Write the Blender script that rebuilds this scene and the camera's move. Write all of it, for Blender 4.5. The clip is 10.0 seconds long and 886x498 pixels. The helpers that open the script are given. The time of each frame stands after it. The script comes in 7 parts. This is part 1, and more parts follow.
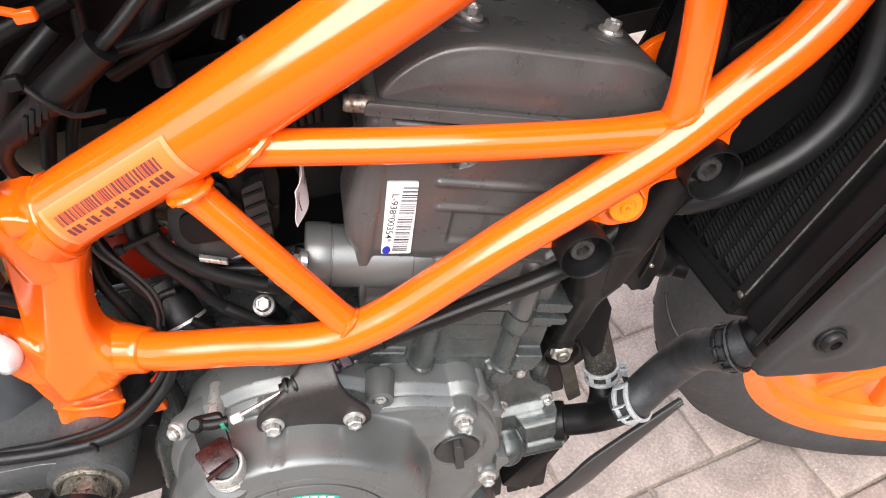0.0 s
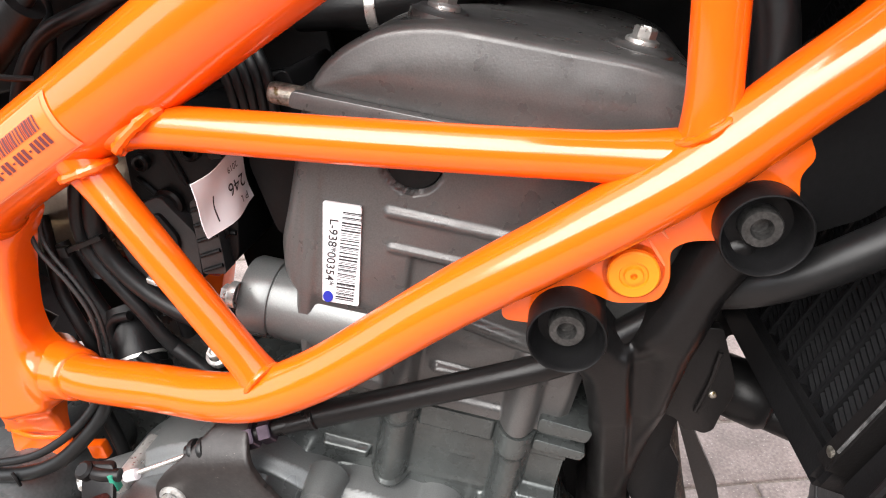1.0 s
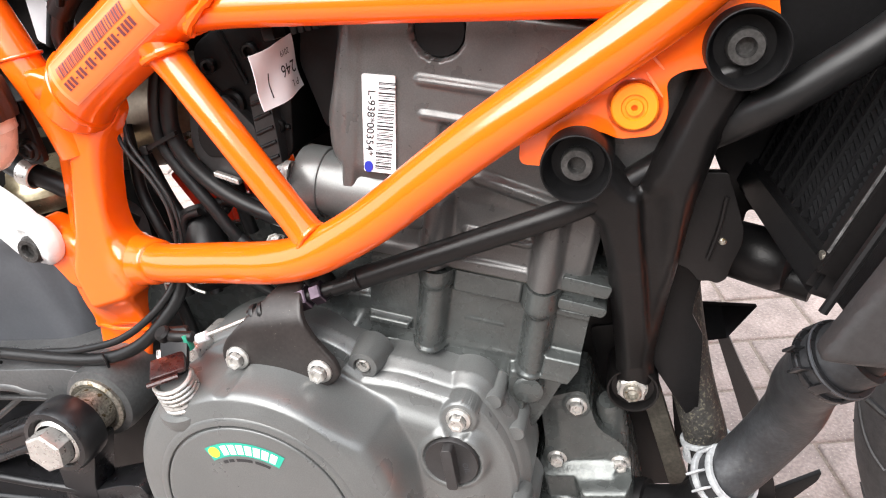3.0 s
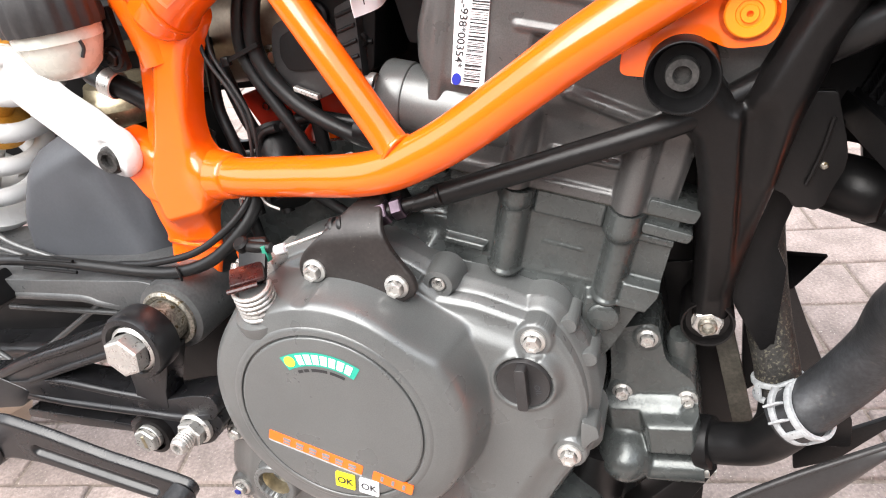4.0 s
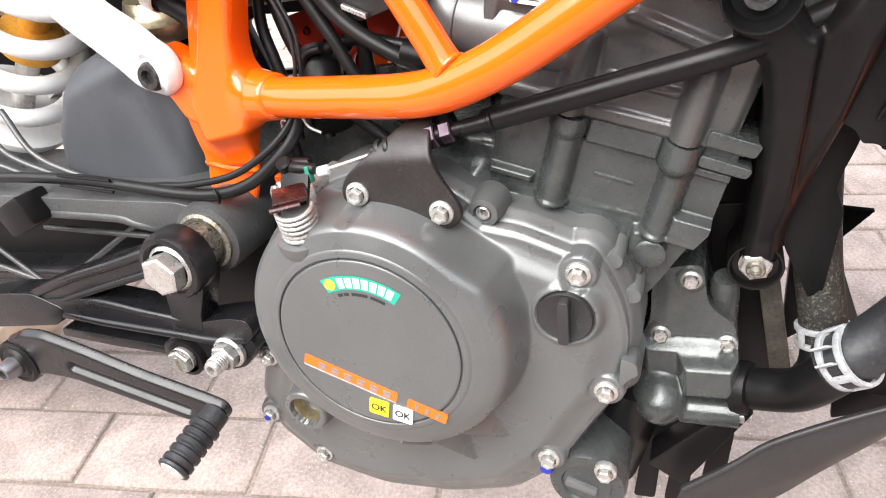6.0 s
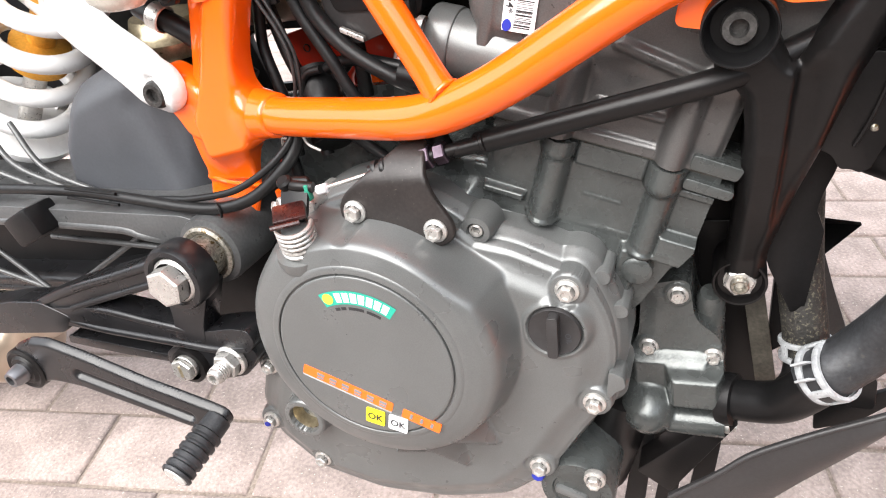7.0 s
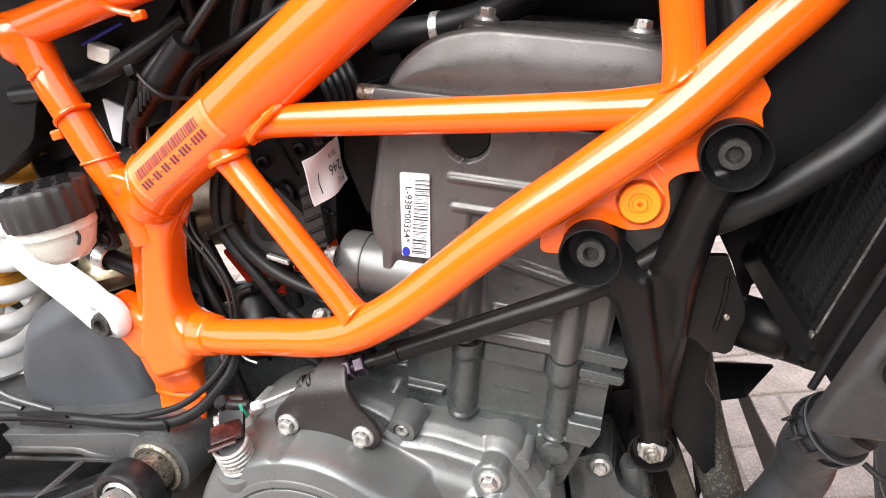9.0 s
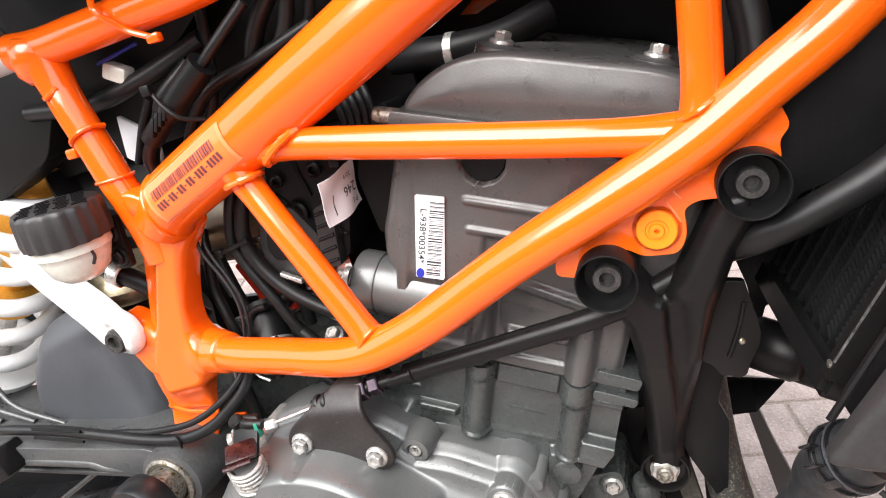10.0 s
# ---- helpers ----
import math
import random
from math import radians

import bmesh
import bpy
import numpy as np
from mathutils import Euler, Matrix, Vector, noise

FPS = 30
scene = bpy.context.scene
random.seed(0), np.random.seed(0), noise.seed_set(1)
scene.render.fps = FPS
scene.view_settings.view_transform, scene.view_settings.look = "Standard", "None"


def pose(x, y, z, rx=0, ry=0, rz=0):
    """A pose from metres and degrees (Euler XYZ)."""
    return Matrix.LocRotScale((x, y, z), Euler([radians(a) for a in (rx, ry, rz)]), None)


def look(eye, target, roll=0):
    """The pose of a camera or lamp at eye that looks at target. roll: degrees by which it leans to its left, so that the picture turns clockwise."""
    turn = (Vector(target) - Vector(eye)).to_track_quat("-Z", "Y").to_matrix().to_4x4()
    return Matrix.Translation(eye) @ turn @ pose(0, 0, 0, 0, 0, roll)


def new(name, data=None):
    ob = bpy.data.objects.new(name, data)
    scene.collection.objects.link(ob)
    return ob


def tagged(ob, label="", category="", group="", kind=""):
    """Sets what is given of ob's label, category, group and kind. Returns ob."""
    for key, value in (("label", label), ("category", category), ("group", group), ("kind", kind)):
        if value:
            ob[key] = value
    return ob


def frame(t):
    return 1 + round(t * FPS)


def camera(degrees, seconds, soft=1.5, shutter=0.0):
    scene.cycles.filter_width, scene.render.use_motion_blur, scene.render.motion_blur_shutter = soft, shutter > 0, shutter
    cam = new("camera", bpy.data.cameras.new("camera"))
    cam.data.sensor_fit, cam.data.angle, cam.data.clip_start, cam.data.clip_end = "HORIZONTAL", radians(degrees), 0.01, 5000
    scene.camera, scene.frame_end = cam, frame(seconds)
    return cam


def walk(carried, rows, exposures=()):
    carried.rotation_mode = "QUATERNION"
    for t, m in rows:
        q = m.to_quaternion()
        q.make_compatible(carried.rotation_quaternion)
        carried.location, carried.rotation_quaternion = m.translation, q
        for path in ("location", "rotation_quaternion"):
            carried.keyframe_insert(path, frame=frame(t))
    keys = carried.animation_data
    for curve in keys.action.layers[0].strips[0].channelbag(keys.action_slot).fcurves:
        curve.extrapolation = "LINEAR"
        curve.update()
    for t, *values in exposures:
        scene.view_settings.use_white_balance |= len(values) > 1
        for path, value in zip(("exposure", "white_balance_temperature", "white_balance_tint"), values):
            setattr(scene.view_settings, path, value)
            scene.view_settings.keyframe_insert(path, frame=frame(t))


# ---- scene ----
cam = camera(66.76, 10.0, soft=1.1)
# the motorcycle leans on its side stand: bike axes (x forward, y inward, z up along the bike) to the world
UP = Vector((0.159, -0.095, 0.983)).normalized()
EX = (Vector((1, 0, 0)) - UP * UP.x).normalized()
EY = UP.cross(EX)
BIKE = Matrix.Translation((0, 0, 0.395)) @ Matrix((EX, EY, UP)).to_4x4()
ROWS = [
    (0.0, -0.0053, -0.2430, 0.3534, 48.33, 8.14, -10.19),
    (0.5, 0.0653, -0.1896, 0.2828, 51.01, 5.84, 1.97),
    (1.0, 0.0946, -0.2031, 0.2479, 65.63, 10.61, 10.48),
    (1.5, 0.1264, -0.2411, 0.2279, 72.00, 10.73, 14.13),
    (2.0, 0.1300, -0.2544, 0.2067, 71.49, 12.21, 15.42),
    (2.2, 0.1210, -0.2520, 0.2030, 70.06, 13.07, 13.97),
    (3.3, 0.1024, -0.2621, 0.1898, 67.90, 13.65, 16.10),
    (3.5, 0.0922, -0.2670, 0.1849, 67.28, 13.37, 16.87),
    (4.0, 0.0841, -0.2702, 0.1791, 66.20, 12.47, 18.44),
    (4.5, 0.0791, -0.2670, 0.1761, 65.72, 11.87, 19.09),
    (5.0, 0.0780, -0.2682, 0.1766, 65.53, 11.67, 19.39),
    (5.5, 0.0675, -0.2746, 0.1651, 63.98, 11.19, 20.20),
    (5.7, 0.0663, -0.2757, 0.1646, 63.27, 10.93, 20.33),
    (7.0, 0.0756, -0.2808, 0.1784, 63.06, 10.63, 20.89),
    (7.5, 0.0834, -0.2789, 0.1873, 63.35, 10.55, 20.86),
    (8.0, 0.1059, -0.2802, 0.2071, 68.88, 13.52, 18.89),
    (8.5, 0.1215, -0.2815, 0.2206, 71.89, 14.83, 17.36),
    (9.0, 0.1222, -0.2834, 0.2220, 72.94, 15.22, 16.95),
    (9.5, 0.1188, -0.2809, 0.2205, 73.05, 15.21, 16.98),
    (10.0, 0.1192, -0.2813, 0.2344, 72.96, 15.24, 17.31),
]
walk(cam, [(t, BIKE @ pose(x, y, z, rx, ry, rz)) for t, x, y, z, rx, ry, rz in ROWS],
     exposures=[(0.0, 0.94), (0.5, 0.96), (1.0, 1.08), (1.5, 1.16), (2.0, 1.18), (3.5, 1.22), (7.5, 1.24), (8.5, 1.16), (10.0, 1.12)])

# ---- light ----
world = bpy.data.worlds.new("overcast_sky")
scene.world = world
world.use_nodes = True
wn, wl = world.node_tree.nodes, world.node_tree.links
sky = wn.new("ShaderNodeTexSky")
sky.sky_type, sky.sun_disc = "NISHITA", False
sky.sun_elevation, sky.sun_rotation = radians(50), radians(202)
sky.air_density, sky.dust_density = 1.0, 4.0
soft_sky = wn.new("ShaderNodeMixRGB")
soft_sky.inputs[0].default_value = 0.75
soft_sky.inputs[2].default_value = (9.0, 9.2, 9.6, 1)
wl.new(sky.outputs[0], soft_sky.inputs[1])
wl.new(soft_sky.outputs[0], wn["Background"].inputs[0])
wn["Background"].inputs[1].default_value = 0.15
sun = new("sun", bpy.data.lights.new("sun", "SUN"))
sun.data.energy, sun.data.angle, sun.data.color = 2.9, radians(56), (1.0, 0.975, 0.95)
sun.matrix_world = look((-1.1, -2.7, 3.9), (0, 0, 0.4))


# ---- materials ----
def material(name, color, rough=0.5, metal=0.0, coat=0.0, grain=0.0, grain_size=0.002, patch=0.12, patch_size=0.05,
             bump=0.0, bump_size=0.001, speck=None, wear=0.0, per_piece=0.0, coat_rough=0.1, spec=0.5, coat_ior=1.5):
    """Principled surface with colour variation at two scales and fine relief, all in object metres."""
    m = bpy.data.materials.new(name)
    m.use_nodes = True
    nt, nl = m.node_tree.nodes, m.node_tree.links
    p = nt["Principled BSDF"]
    p.inputs["Roughness"].default_value, p.inputs["Metallic"].default_value = rough, metal
    p.inputs["Coat Weight"].default_value, p.inputs["Coat Roughness"].default_value = coat, coat_rough
    p.inputs["Coat IOR"].default_value = coat_ior
    p.inputs["Specular IOR Level"].default_value = spec
    tc = nt.new("ShaderNodeTexCoord")

    def noise_of(size, detail=4.0):
        n = nt.new("ShaderNodeTexNoise")
        n.inputs["Scale"].default_value, n.inputs["Detail"].default_value = 1.0 / size, detail
        nl.new(tc.outputs["Object"], n.inputs["Vector"])
        return n.outputs["Fac"]

    def shade(fac, col, low, high):
        r = nt.new("ShaderNodeMapRange")
        r.inputs["From Min"].default_value, r.inputs["From Max"].default_value = 0.3, 0.7
        r.inputs["To Min"].default_value, r.inputs["To Max"].default_value = low, high
        nl.new(fac, r.inputs["Value"])
        h = nt.new("ShaderNodeHueSaturation")
        nl.new(r.outputs[0], h.inputs["Value"])
        if col is None:
            h.inputs["Color"].default_value = (*color, 1)
        else:
            nl.new(col, h.inputs["Color"])
        return h.outputs[0]

    out = shade(noise_of(patch_size), None, 1 - patch, 1 + patch)
    if grain:
        out = shade(noise_of(grain_size, 2.0), out, 1 - grain, 1 + grain)
    if per_piece:
        oi = nt.new("ShaderNodeObjectInfo")
        r = nt.new("ShaderNodeMapRange")
        r.inputs["To Min"].default_value, r.inputs["To Max"].default_value = 1 - per_piece, 1 + per_piece
        nl.new(oi.outputs["Random"], r.inputs["Value"])
        h = nt.new("ShaderNodeHueSaturation")
        nl.new(r.outputs[0], h.inputs["Value"])
        nl.new(out, h.inputs["Color"])
        out = h.outputs[0]
    if speck:
        c2, size, amount = speck
        r = nt.new("ShaderNodeMapRange")
        r.inputs["From Min"].default_value, r.inputs["From Max"].default_value = 1 - amount, 1 - amount + 0.06
        nl.new(noise_of(size, 3.0), r.inputs["Value"])
        mx = nt.new("ShaderNodeMixRGB")
        mx.inputs[2].default_value = (*c2, 1)
        nl.new(r.outputs[0], mx.inputs[0])
        nl.new(out, mx.inputs[1])
        out = mx.outputs[0]
    nl.new(out, p.inputs["Base Color"])
    rr = nt.new("ShaderNodeMapRange")
    rr.inputs["From Min"].default_value, rr.inputs["From Max"].default_value = 0.3, 0.7
    rr.inputs["To Min"].default_value, rr.inputs["To Max"].default_value = max(rough - 0.07 - wear, 0.03), min(rough + 0.07 + wear, 1)
    nl.new(noise_of(patch_size * 0.4), rr.inputs["Value"])
    nl.new(rr.outputs[0], p.inputs["Roughness"])
    if bump:
        b = nt.new("ShaderNodeBump")
        b.inputs["Strength"].default_value, b.inputs["Distance"].default_value = bump, bump_size * 0.5
        nl.new(noise_of(bump_size, 3.0), b.inputs["Height"])
        nl.new(b.outputs[0], p.inputs["Normal"])
    return m


ORANGE = material("orange_powder_coat", (0.93, 0.122, 0.0030), 0.5, 0.0, 1.0, patch=0.03, bump=0.03, bump_size=0.004, coat_rough=0.12, spec=0.04, coat_ior=1.68)
ORANGE_RIM = material("orange_wheel_paint", (0.90, 0.14, 0.005), 0.35, 0.0, 0.4, patch=0.05)
CAST = material("grey_painted_casting", (0.145, 0.150, 0.148), 0.35, 0.44, 0.0, grain=0.09, grain_size=0.0006, patch=0.08, bump=0.10, bump_size=0.0008, wear=0.04)
CAST_DARK = material("grey_cast_block", (0.080, 0.087, 0.085), 0.27, 0.48, 0.0, grain=0.10, grain_size=0.0008, patch=0.16, patch_size=0.02, bump=0.22, bump_size=0.0012, wear=0.06, speck=((0.16, 0.16, 0.15), 0.0009, 0.24))
BRONZE = material("bronze_grey_casting", (0.104, 0.101, 0.099), 0.35, 0.42, 0.0, grain=0.13, grain_size=0.0006, patch=0.10, patch_size=0.03, bump=0.14, bump_size=0.0008, wear=0.05)
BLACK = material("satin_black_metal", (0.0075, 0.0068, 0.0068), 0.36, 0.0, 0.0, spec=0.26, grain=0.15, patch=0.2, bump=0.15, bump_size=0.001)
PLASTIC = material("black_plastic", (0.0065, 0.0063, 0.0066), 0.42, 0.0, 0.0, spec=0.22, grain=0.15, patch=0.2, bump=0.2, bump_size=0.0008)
GREY_PLASTIC = material("dark_grey_plastic", (0.028, 0.0265, 0.0268), 0.42, 0.0, 0.0, spec=0.40, grain=0.12, patch=0.12, bump=0.2, bump_size=0.0008)
RUBBER = material("black_rubber", (0.0085, 0.0085, 0.0088), 0.40, 0.0, 0.0, spec=0.34, grain=0.15, patch=0.2, patch_size=0.02, bump=0.05, bump_size=0.0015)
BOOT = material("slate_grey_rubber", (0.050, 0.053, 0.060), 0.55, 0.0, 0.0, grain=0.06, patch=0.12, patch_size=0.06, bump=0.1, bump_size=0.003)
REARSET = material("satin_black_casting", (0.0095, 0.0095, 0.0105), 0.30, 0.0, 0.0, spec=0.50, grain=0.15, patch=0.2, bump=0.12, bump_size=0.001)
HOSE = material("worn_hose_rubber", (0.022, 0.023, 0.025), 0.45, 0.0, 0.0, spec=0.45, grain=0.25, patch=0.40, patch_size=0.018, bump=0.2, bump_size=0.0015, speck=((0.040, 0.038, 0.036), 0.004, 0.34))
PALE = material("pale_aluminium", (0.50, 0.50, 0.48), 0.45, 0.3, 0.0, grain=0.15, patch=0.15, patch_size=0.006)
BRACKET = material("brown_black_steel", (0.022, 0.0185, 0.0175), 0.42, 0.1, 0.0, spec=0.45, grain=0.2, patch=0.2, patch_size=0.02, bump=0.15, bump_size=0.001, speck=((0.14, 0.12, 0.10), 0.0010, 0.30))
SCREW = material("dusty_dark_screw", (0.060, 0.058, 0.056), 0.42, 0.6, 0.0, grain=0.4, grain_size=0.0012, patch=0.3, patch_size=0.004, bump=0.3, bump_size=0.001)
FILM = material("orange_sticker_film", (0.91, 0.175, 0.030), 0.38, 0.0, 0.5, patch=0.03)
GRIMY = material("grimy_steel", (0.055, 0.050, 0.040), 0.55, 0.2, 0.0, grain=0.3, patch=0.35, patch_size=0.01, bump=0.3, bump_size=0.0015)
TYRE = material("tyre_rubber", (0.035, 0.035, 0.036), 0.7, 0.0, 0.0, grain=0.2, grain_size=0.004, patch=0.2, bump=0.3, bump_size=0.002)
STEEL = material("zinc_steel", (0.54, 0.525, 0.50), 0.36, 0.75, 0.0, grain=0.1, grain_size=0.0012, patch=0.12, patch_size=0.006, bump=0.06, bump_size=0.001, wear=0.06)
DULL_STEEL = material("weathered_steel", (0.30, 0.28, 0.24), 0.45, 0.85, 0.0, grain=0.4, grain_size=0.0015, patch=0.35, patch_size=0.008, bump=0.4, bump_size=0.001, speck=((0.10, 0.07, 0.03), 0.004, 0.42))
BRASS = material("passivated_gold_steel", (0.48, 0.41, 0.28), 0.33, 0.85, 0.0, grain=0.15, patch=0.2, patch_size=0.02)
GOLD = material("golden_anodised", (0.62, 0.30, 0.04), 0.35, 0.5, 0.0, grain=0.1, patch=0.1)
WHITE = material("white_paint", (0.72, 0.72, 0.715), 0.3, 0.0, 0.4, patch=0.04)
PAPER = material("white_label", (0.80, 0.80, 0.82), 0.4, 0.0, 0.0, patch=0.04, patch_size=0.01)
INK = material("black_ink", (0.02, 0.02, 0.022), 0.5)
GREY_INK = material("grey_ink", (0.18, 0.18, 0.19), 0.5)
BLUE_INK = material("blue_ink", (0.014, 0.026, 0.32), 0.5)
# Deep red: the far bracket's orange with shade put in, and a red lead.
DEEP_RED = material("red_lead_and_shaded_orange", (0.48, 0.020, 0.004), 0.35, 0.0, 0.5, patch=0.1)
TEAL = material("teal_sticker", (0.012, 0.33, 0.235), 0.35, 0.0, 0.3, patch=0.03)
YELLOW = material("yellow_sticker", (0.85, 0.72, 0.02), 0.4, patch=0.03)
LIME = material("lime_emblem", (0.65, 0.75, 0.05), 0.4)
ORANGE_INK = material("orange_sticker", (0.84, 0.135, 0.010), 0.4, 0.0, 0.2, patch=0.04)
PINK_EDGE = material("sticker_edge", (0.92, 0.24, 0.09), 0.4, patch=0.05)
VIOLET_INK = material("faded_print", (0.13, 0.028, 0.035), 0.5)
MILKY = material("milky_plastic", (0.66, 0.67, 0.60), 0.28, 0.0, 0.3, patch=0.10, patch_size=0.012)
RUST = material("red_brown_varnish", (0.030, 0.006, 0.005), 0.30, 0.1, 0.25, patch=0.4, patch_size=0.006, bump=0.2, bump_size=0.002)
GREEN = material("green_plastic", (0.02, 0.20, 0.13), 0.4)
CLAMP = material("scuffed_pale_band", (0.37, 0.385, 0.395), 0.5, 0.15, 0.0, grain=0.15, grain_size=0.002, patch=0.15, patch_size=0.008, bump=0.2, bump_size=0.002, speck=((0.10, 0.10, 0.10), 0.003, 0.33))
EXHAUST = material("dirty_pipe", (0.016, 0.015, 0.013), 0.65, 0.0, 0.0, grain=0.4, grain_size=0.002, patch=0.4, patch_size=0.015, bump=0.6, bump_size=0.002, speck=((0.075, 0.068, 0.050), 0.0016, 0.44))
TITAN = material("brown_tinted_pipe", (0.30, 0.235, 0.175), 0.40, 0.85, grain=0.1, patch=0.3, patch_size=0.03)
MUFFLER = material("brushed_muffler", (0.46, 0.38, 0.30), 0.35, 0.85, patch=0.15, patch_size=0.08)
PAVER = material("pinkish_concrete_paver", (0.280, 0.225, 0.203), 0.85, 0.0, 0.0, grain=0.20, grain_size=0.004, patch=0.26, patch_size=0.05, bump=0.6, bump_size=0.003, speck=((0.48, 0.43, 0.38), 0.0030, 0.36), per_piece=0.10)
SAND = material("joint_sand", (0.22, 0.18, 0.15), 0.95, 0.0, 0.0, grain=0.3, grain_size=0.004, patch=0.2, patch_size=0.1, bump=0.6, bump_size=0.004)
FIN = material("radiator_fins", (0.0055, 0.0055, 0.006), 0.55, 0.0, patch=0.2, spec=0.18)


# ---- builders ----
def link(name, me, mat, parent, label=""):
    if mat:
        me.materials.append(mat)
    ob = new(name, me)
    ob.parent = parent
    return tagged(ob, label) if label else ob


def part(name, bm, mat, parent, label="", smooth=True):
    me = bpy.data.meshes.new(name)
    bm.to_mesh(me)
    bm.free()
    if smooth:
        me.polygons.foreach_set("use_smooth", [True] * len(me.polygons))
        me.set_sharp_from_angle(angle=radians(38))
    return link(name, me, mat, parent, label)


def mesh_of(name, verts, faces, mat, parent, label="", sharp=60):
    me = bpy.data.meshes.new(name)
    me.from_pydata([tuple(v) for v in verts], [], [tuple(f) for f in faces])
    me.polygons.foreach_set("use_smooth", [True] * len(me.polygons))
    me.set_sharp_from_angle(angle=radians(sharp))
    return link(name, me, mat, parent, label)


def spline(pts, per=8):
    """Catmull-Rom curve through the points."""
    p = [Vector(q) for q in pts]
    if len(p) == 2:
        return [p[0].lerp(p[1], i / per) for i in range(per + 1)]
    p = [2 * p[0] - p[1]] + p + [2 * p[-1] - p[-2]]
    out = []
    for i in range(1, len(p) - 2):
        a, b, c, d = p[i - 1:i + 3]
        for k in range(per):
            t = k / per
            out.append(0.5 * (2 * b + (c - a) * t + (2 * a - 5 * b + 4 * c - d) * t * t + (3 * b - a - 3 * c + d) * t ** 3))
    return out + [p[-2]]


def sweep(bm, line, radius, sides=16, caps=True, rough=0.0):
    """A round bar along a line; radius is a number or a function of the share of its length."""
    rings, n = [], len(line)
    up = None
    for i, q in enumerate(line):
        t = (line[min(i + 1, n - 1)] - line[max(i - 1, 0)]).normalized()
        if up is None:
            up = t.orthogonal().normalized()
        up = (up - t * up.dot(t)).normalized()
        side = t.cross(up)
        r = radius(i / (n - 1)) if callable(radius) else radius
        ring = []
        for k in range(sides):
            a = 2 * math.pi * k / sides
            rr = r * (1 + (random.uniform(-rough, rough) if rough else 0))
            ring.append(bm.verts.new(q + up * (rr * math.cos(a)) + side * (rr * math.sin(a))))
        rings.append(ring)
    for a, b in zip(rings, rings[1:]):
        for k in range(sides):
            bm.faces.new((a[k], a[(k + 1) % sides], b[(k + 1) % sides], b[k]))
    if caps:
        bm.faces.new(rings[0][::-1])
        bm.faces.new(rings[-1])


def tube(name, pts, radius, mat, parent, label="", sides=16, per=8):
    bm = bmesh.new()
    sweep(bm, spline(pts, per), radius, sides)
    return part(name, bm, mat, parent, label)


def frame_of(axis):
    z = Vector(axis).normalized()
    x = z.orthogonal().normalized() if abs(z.z) > 0.99 or abs(z.x) > 0.99 else Vector((0, 0, 1)).cross(z).normalized()
    return x, z.cross(x), z


def lathe(bm, centre, axis, profile, sides=32, a0=0.0, a1=2 * math.pi, squash=1.0):
    """Turn a profile of (radius, height along the axis) round the axis."""
    x, y, z = frame_of(axis)
    c, full = Vector(centre), a1 - a0 > 6.28
    n = sides if full else sides + 1
    rows = []
    for r, h in profile:
        rows.append([bm.verts.new(c + z * h + (x * math.cos(a) + y * math.sin(a) * squash) * max(r, 1e-5))
                     for a in (a0 + (a1 - a0) * k / sides for k in range(n))])
    for a, b in zip(rows, rows[1:]):
        for k in range(sides if full else sides):
            j = (k + 1) % n
            bm.faces.new((a[k], a[j], b[j], b[k]))


def turned(name, centre, axis, profile, mat, parent, label="", sides=32):
    bm = bmesh.new()
    lathe(bm, centre, axis, profile, sides)
    return part(name, bm, mat, parent, label)


def slab(name, outline, y0, y1, bevel, mat, parent, label="", segs=3, shear=None):
    """A plate with the outline (x, z), from y0 (front) to y1, its edges rounded."""
    bm = bmesh.new()
    front = [bm.verts.new((x, y0, z)) for x, z in outline]
    f = bm.faces.new(front)
    ret = bmesh.ops.extrude_face_region(bm, geom=[f])
    for v in ret["geom"]:
        if isinstance(v, bmesh.types.BMVert):
            v.co.y = y1
    bmesh.ops.recalc_face_normals(bm, faces=bm.faces)
    if bevel:
        bmesh.ops.bevel(bm, geom=list(bm.edges), offset=bevel, segments=segs, affect="EDGES", profile=0.5, clamp_overlap=True)
    if shear:
        for v in bm.verts:
            v.co.y += shear(v.co.x, v.co.z)
    return part(name, bm, mat, parent, label)


def rounded(outline, r, n=5):
    """The outline with its corners rounded."""
    out, m = [], len(outline)
    for i in range(m):
        a, b, c = (Vector(outline[(i + k) % m]) for k in (-1, 0, 1))
        u, v = a - b, c - b
        q = min(r, 0.45 * u.length, 0.45 * v.length)
        p0, p2 = b + u.normalized() * q, b + v.normalized() * q
        for k in range(n + 1):
            t = k / n
            out.append(tuple(p0 * (1 - t) ** 2 + b * (2 * t * (1 - t)) + p2 * t * t))
    return out


def box(name, centre, size, bevel, mat, parent, label="", turn=None):
    bm = bmesh.new()
    bmesh.ops.create_cube(bm, size=1.0, matrix=Matrix.Diagonal((*size, 1)))
    if bevel:
        bmesh.ops.bevel(bm, geom=list(bm.edges), offset=bevel, segments=2, affect="EDGES", profile=0.5, clamp_overlap=True)
    bm.transform(Matrix.Translation(centre) @ (turn or Matrix()))
    return part(name, bm, mat, parent, label)


